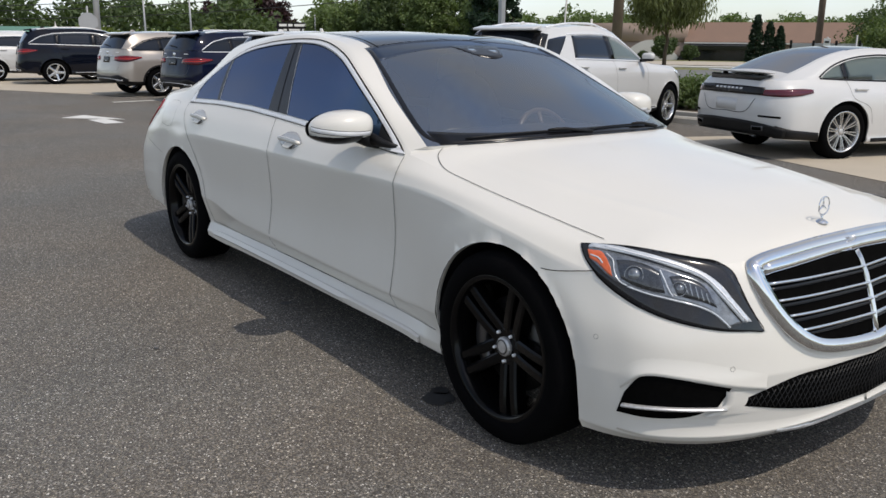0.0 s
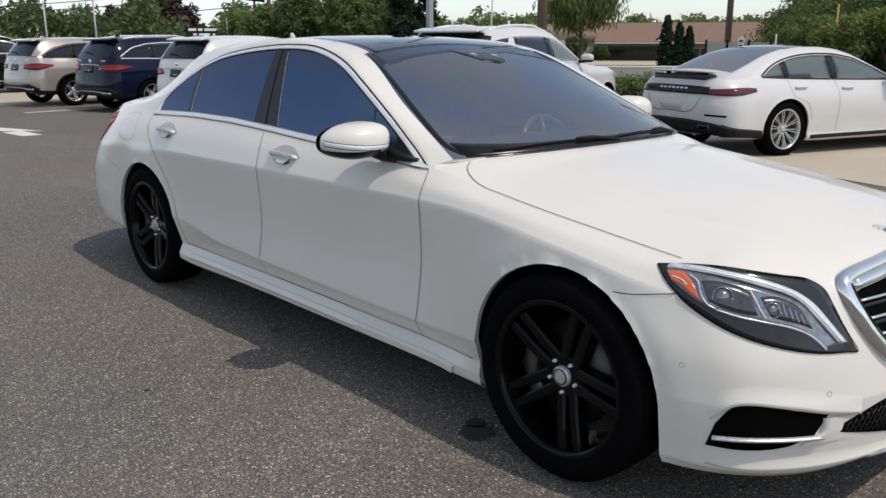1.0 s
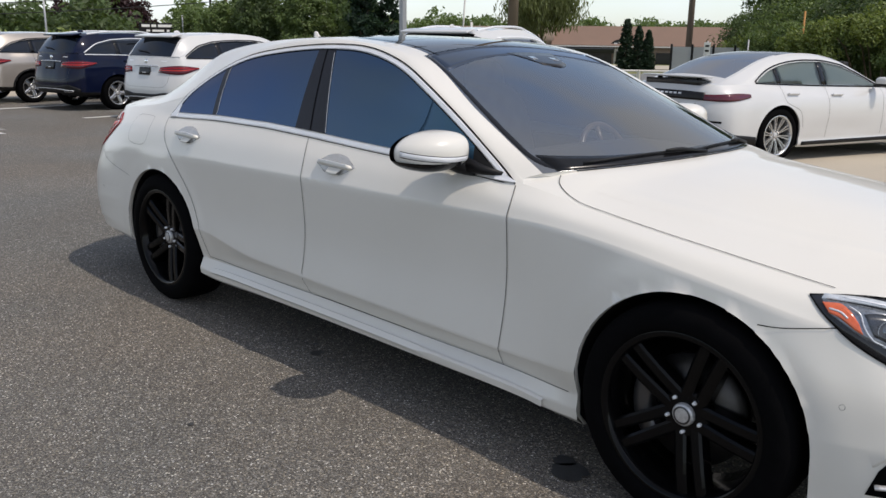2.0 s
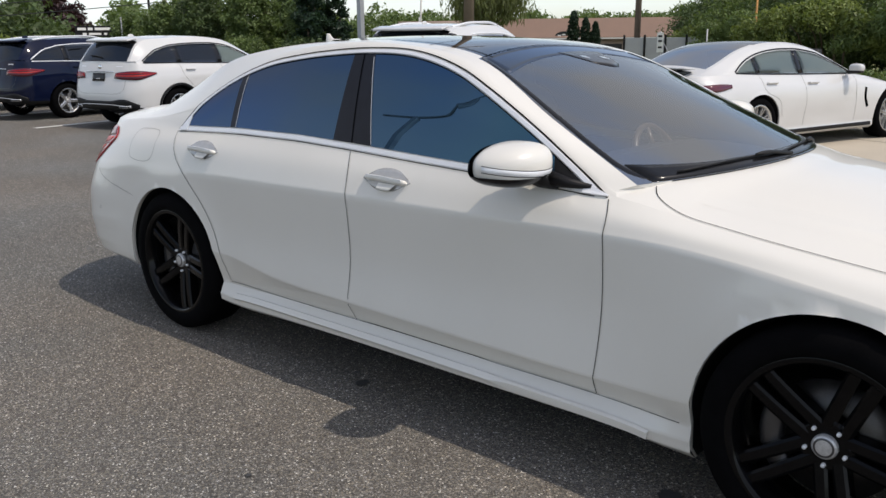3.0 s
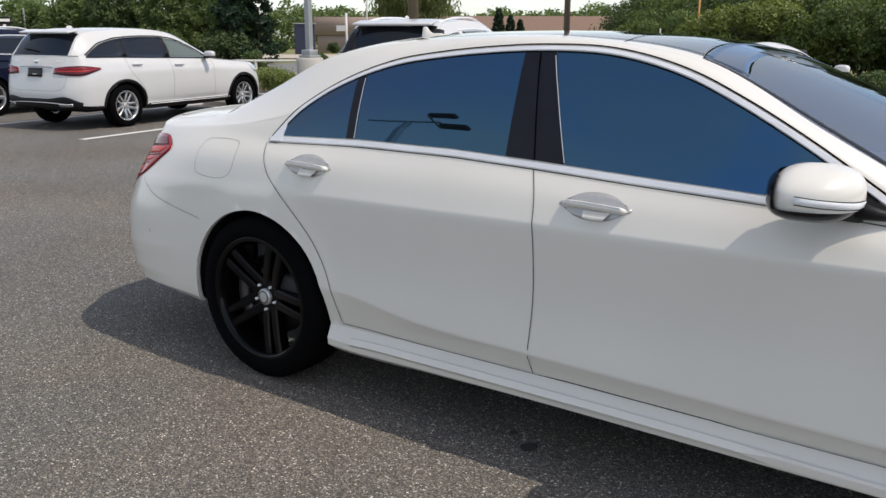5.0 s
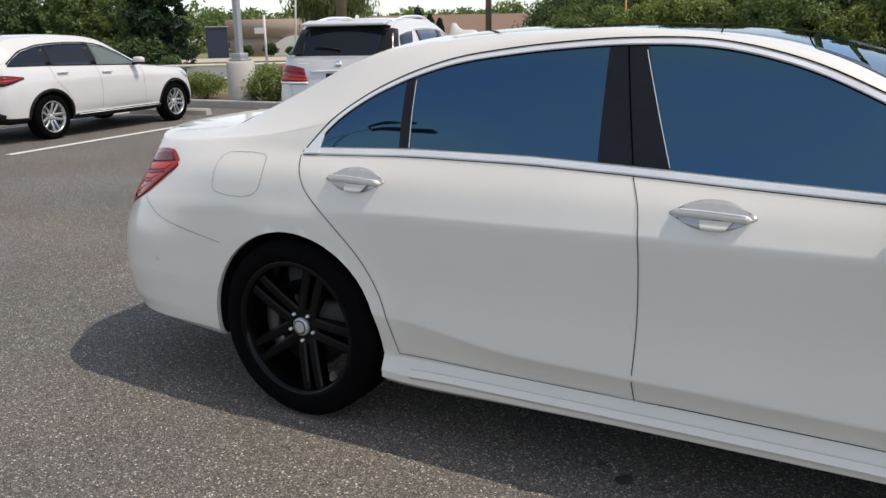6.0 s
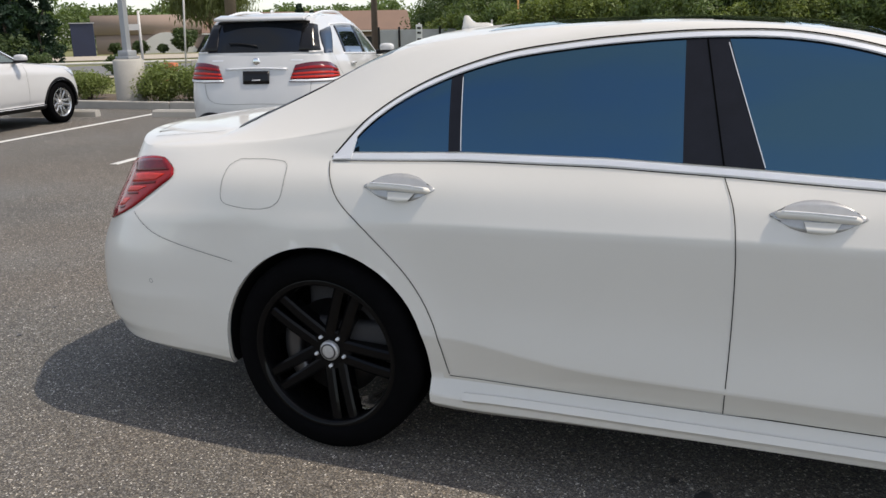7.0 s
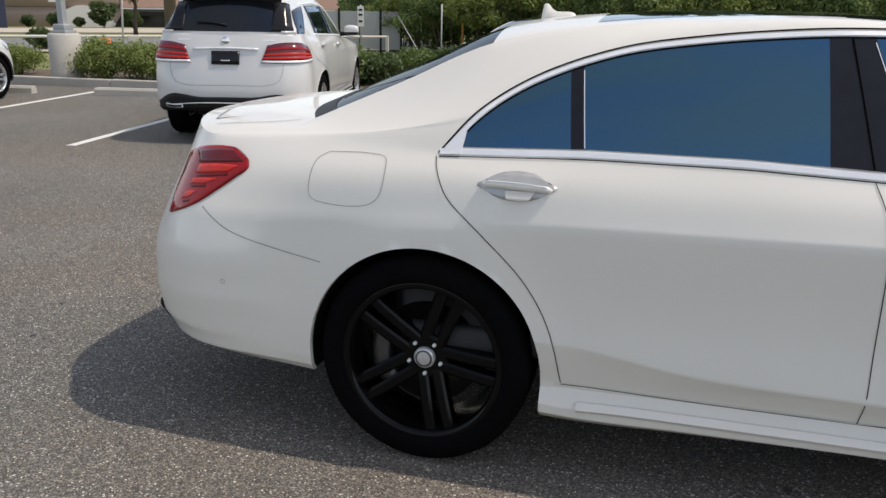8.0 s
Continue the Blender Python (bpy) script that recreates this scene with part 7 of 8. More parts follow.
bmesh.ops.recalc_face_normals(bm, faces=bm.faces[:])
part("head", bm, LINE, arrow, smooth=False)

kerb_line = thing("kerb", "grey concrete kerb along the planting bed", "kerb", Matrix(), kind="structure")
for i in range(11):
    x0 = -33.0 + i * 2.6
    bm = bmesh.new()
    xm = x0 + 1.3
    box(bm, (2.585, 0.16, 0.30), pose(xm, 10.38, fall(xm, 10.38) + 0.0), 0.02)
    part("kerb_stone", bm, KERB, kerb_line, smooth=False)
sheet("planting_bed", -36, -3.6, 10.46, 12.6, 1.0, 0.10, MULCH, "brown mulch planting bed behind the kerb", "bed")


def stop_block(x, y):
    ob = thing("wheel_stop", "pale concrete wheel stop on the asphalt", "wheel stop", pose(x, y, fall(x, y), 0, 0, 8.5), "wheel stops")
    bm = bmesh.new()
    prof = [(-0.085, 0.0), (-0.075, 0.09), (-0.05, 0.125), (0.05, 0.125), (0.075, 0.09), (0.085, 0.0)]
    rows = [[bm.verts.new((sx, py, pz * (0.96 if abs(sx) > 0.9 else 1))) for py, pz in prof] for sx in (-0.915, -0.89, 0.89, 0.915)]
    for A, B in zip(rows, rows[1:]):
        for j in range(5):
            bm.faces.new((A[j], A[j + 1], B[j + 1], B[j]))
    bm.faces.new(rows[0])
    bm.faces.new(rows[-1][::-1])
    bmesh.ops.recalc_face_normals(bm, faces=bm.faces[:])
    part("block", bm, KERB, ob, smooth=False)
    for sx in (-0.6, 0.6):
        part("bolt_head", lathe(bmesh.new(), [(0.0, 0.006), (0.02, 0.005), (0.024, 0.0)], 12, m=pose(sx, 0, 0.126, 90)), STEEL, ob)


for x, y in ((-11.0, 8.80), (-8.05, 9.22), (-5.0, 9.6), (-14.0, 8.4), (-17.0, 7.9)):
    stop_block(x, y)


def spots():
    """Drips and small dark stains on the lane."""
    rng = random.Random(4)
    ob = thing("oil_stains", "small dark oil drips on the asphalt", "stains", Matrix(), kind="stuff")
    bm = bmesh.new()
    for x, y, r in [(1.26, -0.83, 0.034), (1.16, -0.76, 0.016), (2.76, -0.88, 0.065), (2.70, -0.83, 0.04)] + [(rng.uniform(-4, 5), rng.uniform(-2.6, 1.5), rng.uniform(0.008, 0.022)) for _ in range(26)]:
        k = 14
        bm.faces.new([bm.verts.new((x + r * rng.uniform(0.7, 1.2) * math.cos(2 * math.pi * i / k), y + r * rng.uniform(0.7, 1.2) * math.sin(2 * math.pi * i / k), fall(x, y) + 0.004)) for i in range(k)])
    part("stains", bm, STAIN, ob, smooth=False)


spots()


# ---- plants ----
LEAF = leaf_material("leaf_green", (0.085, 0.125, 0.045), (0.13, 0.18, 0.065))
LEAF_DARK = leaf_material("leaf_dark", (0.048, 0.078, 0.031), (0.080, 0.116, 0.044))
LEAF_LIGHT = leaf_material("leaf_light", (0.12, 0.165, 0.045), (0.19, 0.23, 0.075))
LEAF_OLIVE = leaf_material("leaf_olive", (0.085, 0.105, 0.042), (0.13, 0.15, 0.06))
LEAF_PURPLE = leaf_material("leaf_purple", (0.03, 0.014, 0.018), (0.05, 0.024, 0.028))
LEAF_CONIFER = leaf_material("needles", (0.012, 0.03, 0.018), (0.024, 0.05, 0.026))


def leaf_mass(name, rng, clumps, per, spread, size, mat, droop=0.0, thin=1.0):
    """Many small leaves gathered in clumps."""
    verts, faces = [], []
    for cx, cy, cz, cr in clumps:
        for _ in range(per):
            v = Vector((rng.gauss(0, 1), rng.gauss(0, 1), rng.gauss(0, 1))).normalized() * cr * spread * rng.random() ** 0.4
            p = Vector((cx, cy, cz)) + Vector((v.x, v.y, v.z * (0.75 + droop)))
            s = size * rng.uniform(0.6, 1.3)
            nrm = (Vector((rng.gauss(0, 1), rng.gauss(0, 1), rng.gauss(0.6, 1))) + v.normalized() * 0.8).normalized()
            a = nrm.orthogonal().normalized()
            a.rotate(Matrix.Rotation(rng.uniform(0, 6.28), 3, nrm))
            if droop:
                a = (a + Vector((0, 0, -2.5))).normalized()
            b = nrm.cross(a).normalized() * s * 0.42 * thin
            a = a * s
            i = len(verts)
            verts += [p - a, p + b - a * 0.1, p + a, p - b - a * 0.1]
            faces.append((i, i + 1, i + 2, i + 3))
    return mesh_of(name, verts, faces, mat, smooth=False)


def crown_clumps(rng, n, rx, ry, rz, zc, cr, hollow=0.55):
    out = []
    for _ in range(n):
        v = Vector((rng.gauss(0, 1), rng.gauss(0, 1), rng.gauss(0.15, 1))).normalized()
        r = hollow + (1 - hollow) * rng.random()
        bump = 1 + 0.25 * noise.noise(v * 2.3 + Vector((rx, zc, n)))
        out.append((v.x * rx * r * bump, v.y * ry * r * bump, zc + v.z * rz * r * bump, cr * rng.uniform(0.6, 1.2)))
    return out


def tree_trunk(rng, height, r, limbs, reach):
    bm = bmesh.new()
    pts = [(rng.uniform(-0.15, 0.15) * k, rng.uniform(-0.15, 0.15) * k, height * k / 5) for k in range(6)]
    tube(bm, pts, [r * (1 - 0.14 * k) for k in range(6)], 8)
    for i in range(limbs):
        a = rng.uniform(0, 6.28)
        z = height * rng.uniform(0.35, 0.95)
        base = Vector((0, 0, z))
        end = base + Vector((math.cos(a), math.sin(a), rng.uniform(0.3, 0.9))) * reach * rng.uniform(0.5, 1)
        tube(bm, [base, base.lerp(end, 0.5) + Vector((0, 0, 0.1)), end], [r * 0.4, r * 0.25, r * 0.08], 6)
    return bm


def make_tree(seed, label, height, rx, rz, n, per, leaf, mat, category="tree", trunk=0.16, kind_group="trees", droop=0.0, low=None, cr=0.8):
    rng = random.Random(seed)
    ob = thing("tree", label, category, pose(0, 0, -500), kind_group)
    zc = height - rz if low is None else low
    part("trunk", tree_trunk(rng, zc + rz * 0.3, trunk, 7, rx * 0.8), BARK, ob)
    link_part("crown", leaf_mass("crown", rng, crown_clumps(rng, n, rx, rx, rz, zc, cr), per, 1.0, leaf, mat, droop, 0.5 if droop else 1.0), ob)
    return ob


def make_shrub(seed, label, rx, ry, h, n, per, leaf, mat, group, stems=True, name="shrub"):
    rng = random.Random(seed)
    ob = thing(name, label, "shrub", pose(0, 0, -500), group)
    if stems:
        bm = bmesh.new()
        for i in range(7):
            a = rng.uniform(0, 6.28)
            tube(bm, [(0.06 * math.cos(a), 0.06 * math.sin(a), 0), (rx * 0.25 * math.cos(a), ry * 0.25 * math.sin(a), h * 0.4), (rx * 0.6 * math.cos(a), ry * 0.6 * math.sin(a), h * 0.75)], [0.02, 0.015, 0.008], 5)
        part("stems", bm, BARK, ob)
    link_part("foliage", leaf_mass("foliage", rng, crown_clumps(rng, n, rx, ry, h * 0.45, h * 0.58, 0.35 * min(rx, h)), per, 1.0, leaf, mat), ob)
    return ob


def plant(proto, x, y, turn=0.0, size=1.0, dz=0.0):
    """The first planting moves the model itself, later ones copy it."""
    m = pose(x, y, fall(x, y) - 0.05 + dz, 0, 0, turn) @ Matrix.Scale(size, 4)
    if proto.location.z < -400:
        proto.matrix_basis = m
        proto.scale = (size, size, size)
        return proto
    ob = copy_thing(proto, pose(x, y, fall(x, y) - 0.05 + dz, 0, 0, turn))
    ob.scale = (size, size, size)
    return ob


rng = random.Random(11)
near_bush = [make_shrub(s, "clipped green shrub in the mulch bed", 0.80, 0.62, 0.95, 80, 90, 0.042, LEAF_LIGHT, "bed shrubs", name="bed_shrub") for s in (1, 2)]
for i, (x, y, s) in enumerate(((-13.6, 11.2, 0.9), (-12.45, 11.25, 0.95), (-10.3, 11.0, 1.15), (-9.6, 11.2, 1.1), (-9.0, 11.05, 1.0), (-8.35, 11.1, 1.0), (-7.7, 11.2, 0.95), (-16.2, 11.3, 0.9), (-19.0, 11.2, 1.0))):
    plant(near_bush[i % 2], x, y, 47 * i, s * 0.66, 0.12)
hedge_model = [make_shrub(s, "clipped dense hedge plant behind the parked cars", 0.85, 0.7, 1.0, 90, 70, 0.06, LEAF_DARK if s == 5 else LEAF, "hedge", name="hedge_plant") for s in (5, 6)]
hp = [Vector(p) for p in ((-6.9, 11.3, 0), (-5.2, 11.8, 0), (-3.9, 12.7, 0), (-1.2, 15.0, 0), (2.5, 16.6, 0), (7.0, 17.0, 0))]
k = 0
for a, b in zip(hp, hp[1:]):
    n = max(1, round((b - a).length / 0.78))
    for i in range(n):
        p = a.lerp(b, (i + 0.5) / n)
        plant(hedge_model[k % 2], p.x, p.y, 61 * k, 0.70 + 0.05 * math.sin(k * 2.1), 0.02)
        k += 1

# the first shrub's dark leaves put the shade of the deep woods into colour
wood_shrub = [make_shrub(21, "tangled dark green undergrowth at the edge of the lot", 2.0, 1.7, 3.0, 110, 240, 0.066, LEAF_DARK, "undergrowth"), make_shrub(22, "overgrown green vines and brush", 1.9, 1.6, 2.6, 110, 240, 0.062, LEAF, "undergrowth")]
broad = [make_tree(31, "broad green tree at the edge of the woods", 9.0, 3.0, 3.4, 160, 75, 0.2, LEAF), make_tree(32, "dark green shade tree in the woods", 10.0, 3.2, 4.2, 170, 75, 0.2, LEAF_DARK), make_tree(33, "mid-green leafy tree by the road", 7.5, 2.6, 3.0, 130, 55, 0.22, LEAF)]
front = [(-10.5, 29.0), (-7.6, 25.6), (-5.2, 23.0), (-3.2, 21.6), (-1.0, 20.6), (1.4, 20.2), (4.0, 20.2), (7.0, 20.4), (10.5, 20.6)]
for i, (x, y) in enumerate(front):
    plant(wood_shrub[(0, 1, 0, 0, 1, 0, 1, 0, 1)[i]], x, y + 0.9, 73 * i, 1.0 + 0.12 * math.sin(i * 1.7))
    plant(broad[i % 2 if i % 3 else 1], x - 0.5 + rng.uniform(-1, 1), y + 3.4 + rng.uniform(-0.5, 1), 97 * i, rng.uniform(0.5, 0.6))
    plant(broad[1], x + 1.2, y + 6.5, 55 * i, rng.uniform(0.5, 0.62))


def make_canopy(seed, label, mat):
    """Vines and boughs that hang over a dark hollow, on bent stems."""
    r = random.Random(seed)
    ob = thing("overhanging_bush", label, "shrub", pose(0, 0, -500), "undergrowth")
    bm = bmesh.new()
    for _ in range(6):
        x = r.uniform(-1.2, 1.2)
        tube(bm, [(x * 0.5, 0.9, 0), (x * 0.8, 0.7, 0.8), (x, 0.2, 1.5), (x * 1.15, -0.3, 1.75)], [0.04, 0.03, 0.02, 0.01], 6)
    part("stems", bm, BARK, ob)
    clumps = []
    for _ in range(62):
        a = r.uniform(-1.75, 1.75)
        ragged = noise.noise(Vector((a * 1.6, seed, 0.3)))
        hang = r.random() ** 2
        clumps.append((a, r.uniform(-0.45, 0.55) - 0.25 * hang, 1.15 + 0.75 * math.cos(a * 0.8) + 0.35 * ragged + r.uniform(-0.1, 0.5) - 0.7 * hang * (abs(ragged) + 0.2), r.uniform(0.22, 0.42)))
    link_part("foliage", leaf_mass("foliage", r, clumps, 190, 1.0, 0.058, mat), ob)
    return ob


canopies = [make_canopy(61, "sunlit yellow-green vines hanging over a dark hollow", LEAF_LIGHT), make_canopy(62, "green vines hanging over a dark hollow", LEAF)]
for i, (x, y, which, size) in enumerate(((-3.9, 20.1, 0, 1.0), (-6.4, 22.4, 1, 0.9), (-1.5, 19.7, 1, 0.95), (1.3, 19.3, 0, 0.9), (4.0, 19.4, 1, 1.0), (-8.8, 25.2, 0, 0.85))):
    plant(canopies[which], x, y, 14 * math.sin(2.2 * i), size)

mid_trees = [(-32.5, 27.5, 2, 1.0), (-35.5, 26.0, 0, 1.0), (-38.0, 24.5, 1, 0.85), (-41.0, 24.0, 2, 0.95), (-44.0, 27.0, 0, 0.9), (-46.5, 30.5, 1, 0.9), (-49.0, 26.5, 2, 0.9), (-37.5, 30.0, 1, 1.0), (-54.0, 30.0, 0, 0.75), (-58.0, 33.0, 2, 0.8)]
for i, (x, y, kind, s) in enumerate(mid_trees):
    plant(broad[kind], x, y, 71 * i, s * 0.52)
    plant(hedge_model[i % 2], x + 1.6, y - 1.8, 40 * i, 1.5)

conifer = thing("conifer", "tall dark evergreen tree", "tree", pose(0, 0, -500), "trees")
crng = random.Random(8)
part("trunk", tree_trunk(crng, 8.5, 0.15, 0, 1), BARK, conifer)
cl = []
for k in range(150):
    z = crng.uniform(0.7, 10.0)
    r = (10.3 - z) * 0.24 * crng.uniform(0.35, 1)
    a = crng.uniform(0, 6.28)
    cl.append((r * math.cos(a), r * math.sin(a), z - r * 0.15, 0.5))
link_part("crown", leaf_mass("crown", crng, cl, 50, 1.0, 0.2, LEAF_CONIFER), conifer)
for x, y, s in ((-30.8, 26.2, 0.62), (-30.2, 27.4, 0.52), (-62.0, 50.0, 0.7)):
    plant(conifer, x, y, 33 * x, s)

column = thing("column_conifer", "narrow column-shaped evergreen by the building", "tree", pose(0, 0, -500), "column conifers")
cl = []
for k in range(420):
    z = 3.05 * crng.random() ** 1.15
    r = 0.62 * min(1, (z + 0.5) / 0.9) * (1 - z / 3.15) ** 0.6 * crng.uniform(0.5, 1)
    a = crng.uniform(0, 6.28)
    cl.append((r * math.cos(a), r * math.sin(a), z, 0.10))
part("trunk", tube(bmesh.new(), [(0, 0, 0), (0, 0, 2.0)], 0.05, 6), BARK, column)
link_part("crown", leaf_mass("crown", crng, cl, 24, 1.0, 0.075, LEAF_CONIFER), column)
for x, y, s in ((-25.1, 41.9, 1.0), (-24.5, 42.3, 0.88), (-24.0, 42.6, 0.8)):
    plant(column, x, y, 55 * x, s)

willow = make_tree(41, "pale green willow with hanging branches", 5.0, 2.4, 1.2, 120, 75, 0.19, LEAF_OLIVE, droop=0.6, low=3.9, trunk=0.14)
plant(willow, -29.8, 39.6, 0, 0.95)
purple = make_tree(43, "dark purple-leaved tree beyond the road", 8.0, 4.2, 3.4, 130, 55, 0.32, LEAF_PURPLE)
plant(purple, -94.0, 42.0, 0, 0.95)
plant(purple, -98.0, 38.5, 90, 0.8)
topiary = make_shrub(51, "clipped round shrub by the building", 1.0, 1.0, 1.9, 70, 60, 0.13, LEAF_DARK, "building shrubs", name="round_shrub")
for x, y, s in ((-53.7, 68.3, 1.25), (-57.5, 66.3, 0.7), (-59.5, 65.0, 0.6), (-55.8, 67.5, 0.5), (-51.0, 69.0, 0.8), (-62.0, 63.5, 0.75), (-64.0, 62.0, 0.7), (-22.5, 19.8, 0.45), (-20.8, 21.6, 0.4)):
    plant(topiary, x, y, 20 * x, s)


def far_woods(name, label, az0, az1, dist, rows, mat, seed, top, count, swing=1.0, leaf=0.55):
    """A belt of woodland far off: thousands of leaf clumps with an uneven skyline."""
    r = random.Random(seed)
    ob = thing(name, label, "woods", Matrix(), kind="stuff")
    cl = []
    for _ in range(count):
        a = radians(r.uniform(az0, az1))
        d = dist + r.uniform(0, rows)
        h = top * (0.65 + swing * 0.5 * noise.noise(Vector((math.degrees(a) * 0.35, d * 0.02, seed))) + swing * 0.16 * math.sin(math.degrees(a) * 1.9 + seed))
        x, y = 2 + d * math.cos(a), -3 + d * math.sin(a)
        z = fall(x, y) + h * r.random() ** 0.7
        cl.append((x, y, z, 1.5))
    link_part("foliage", leaf_mass("foliage", r, cl, 16, 1.0, leaf * dist / 130, mat), ob)


far_woods("far_woods", "distant green woodland on the skyline", 112, 142, 165, 30, LEAF, 3, 11.0, 1900, 0.45, 0.4)
far_woods("far_woods", "green trees beyond the road", 139, 158, 105, 22, LEAF, 5, 7.6, 1000)
far_woods("far_woods", "dense green trees at the end of the lot", 154, 176, 88, 20, LEAF_DARK, 7, 8.2, 1200)
far_woods("far_woods", "yellow-green brush below the trees", 157, 166, 78, 6, LEAF_LIGHT, 9, 2.6, 160)
far_woods("far_woods", "trees across the lot", 185, 352, 110, 25, LEAF, 13, 8.0, 1100)
far_woods("far_woods", "trees along the lot", 352, 452, 75, 25, LEAF_DARK, 15, 10.0, 900)


# ---- road, building, poles ----
def band(name, d0, d1, a0, a1, lift, mat, label, category):
    """A wide strip across the view at a distance from the lot."""
    c, s = math.cos(radians(127)), math.sin(radians(127))
    nx = 40
    verts = []
    for d in np.linspace(d0, d1, 4):
        for t in np.linspace(a0, a1, nx):
            x, y = 1 + d * c + t * s, -3 + d * s - t * c
            verts.append((x, y, fall(x, y) + lift))
    return tagged(new(name, mesh_of(name, verts, grid_faces(4, nx), mat)), label, category, kind="structure")


band("road", 33, 44, -70, 14, 0.0, ROAD, "pale grey road beyond the grass", "road")
band("pavement", 31.2, 32.6, -70, 12, 0.01, CONCRETE, "pale concrete footpath along the road", "pavement")
band("forecourt", 60, 84, -45, 24, 0.0, CONCRETE, "pale concrete forecourt of the building", "forecourt")

BRICK = material("tan_render", (0.33, 0.25, 0.205), rough=0.85, spread=0.08, scale=0.5, fine=20)
ROOF = material("brown_roof", (0.21, 0.135, 0.10), rough=0.85, spread=0.10, scale=0.6, fine=12)
PALE = material("pale_render", (0.62, 0.60, 0.57), rough=0.85, spread=0.08, scale=0.6, fine=20)
DARK_WIN = material("dark_window", (0.015, 0.018, 0.022), rough=0.15, spread=0.3, scale=1, fine=10)
NAVY_WALL = material("navy_cladding", (0.015, 0.022, 0.05), rough=0.6, spread=0.2, scale=1, fine=10)
MARK = material("white_lettering", (0.75, 0.75, 0.73), rough=0.6, spread=0.05, scale=5, fine=30)
ORANGE = material("orange_plastic", (0.65, 0.16, 0.06), rough=0.5, spread=0.15, scale=6, fine=60)
GREEN_ROOF = material("green_metal_roof", (0.10, 0.22, 0.17), rough=0.6, spread=0.1, scale=1, fine=20)
YELLOW = material("yellow_paint", (0.42, 0.20, 0.05), rough=0.6, spread=0.15, scale=6, fine=60)


def building():
    A, B = Vector((-66.5, 70.1, 0)), Vector((-38.5, 87.0, 0))
    along = (B - A).normalized()
    ang = math.degrees(math.atan2(along.y, along.x))
    L = (B - A).length
    z0 = -1.5
    ob = thing("building", "low tan commercial building with a brown roof", "building", pose(A.x, A.y, z0, 0, 0, ang))
    part("wall", box(bmesh.new(), (L, 12, 2.6), pose(L / 2, 6, 1.3)), BRICK, ob)
    bm = bmesh.new()
    prof = [(-0.8, 2.35), (-0.8, 2.55), (2.6, 4.65), (9.4, 4.65), (12.8, 2.55), (12.8, 2.35)]
    rows = [[bm.verts.new((x, y, z)) for y, z in prof] for x in (11.0, L + 1.0)]
    for j in range(len(prof) - 1):
        bm.faces.new((rows[0][j], rows[0][j + 1], rows[1][j + 1], rows[1][j]))
    bm.faces.new(rows[0])
    bm.faces.new(rows[1][::-1])
    bmesh.ops.recalc_face_normals(bm, faces=bm.faces[:])
    part("roof", bm, ROOF, ob, smooth=False)
    part("parapet", box(bmesh.new(), (11.5, 12.2, 2.0), pose(5.4, 6, 3.5)), BRICK, ob)
    bm = bmesh.new()
    pts = [(4.2, 0)] + [(4.2 + 7.0 * t, 2.7 * math.sin(math.pi * (0.12 + 0.88 * t))) for t in np.linspace(0, 0.95, 14)] + [(11.2, 0)]
    top = [bm.verts.new((x, -0.35, z)) for x, z in pts]
    bot = [bm.verts.new((x, 0.05, z)) for x, z in pts]
    bm.faces.new(top)
    for i in range(len(pts) - 1):
        bm.faces.new((top[i], bot[i], bot[i + 1], top[i + 1]))
    bmesh.ops.recalc_face_normals(bm, faces=bm.faces[:])
    part("arched_front", bm, PALE, ob, "pale arched front wall", smooth=False)
    for x0, w in ((12.3, 2.6), (15.1, 2.6), (19.8, 2.5), (22.5, 2.5), (25.2, 2.5), (28.0, 2.5)):
        win = part("window", box(bmesh.new(), (w, 0.14, 1.5), pose(x0 + w / 2, -0.06, 1.05)), DARK_WIN, ob, smooth=False)
        part("window_frame", box(bmesh.new(), (w + 0.15, 0.1, 0.12), pose(x0 + w / 2, -0.09, 0.26)), PALE, win, smooth=False)
    bm = bmesh.new()
    front = [(10.1, 0.35), (17.0, 0.35), (17.0, 2.1), (11.2, 2.1)]
    a_ring, b_ring = [bm.verts.new((x, -0.45, z)) for x, z in front], [bm.verts.new((x, 0.02, z)) for x, z in front]
    bm.faces.new(a_ring)
    for i in range(4):
        bm.faces.new((a_ring[i], b_ring[i], b_ring[(i + 1) % 4], a_ring[(i + 1) % 4]))
    bmesh.ops.recalc_face_normals(bm, faces=bm.faces[:])
    part("shop_front", bm, DARK_WIN, ob, "dark glazed shop front with a slanted end", smooth=False)
    part("awning", box(bmesh.new(), (6.4, 1.2, 0.5), pose(14.8, -0.65, 2.05, 12, 0, 0), 0.03), DARK_WIN, ob, "dark awning")
    door = part("entrance", box(bmesh.new(), (1.3, 0.3, 2.2), pose(18.6, -0.12, 1.1)), PALE, ob, "pale entrance surround", smooth=False)
    part("door_leaf", box(bmesh.new(), (0.8, 0.12, 1.9), pose(18.6, -0.32, 0.95)), DARK_WIN, door, smooth=False)
    bm = bmesh.new()
    fan = [bm.verts.new((18.6 + 1.1 * math.cos(a), -0.5, 2.45 + 0.75 * math.sin(a))) for a in np.linspace(0, math.pi, 14)]
    bm.faces.new(fan)
    part("entrance_canopy", bm, DARK_WIN, ob, "dark arched canopy with white marks", smooth=False)
    for i in range(3):
        part("sign_bar", box(bmesh.new(), (0.36, 0.04, 0.12), pose(18.1 + 0.5 * i, -0.54, 2.75 if i != 1 else 2.85)), MARK, ob, smooth=False)
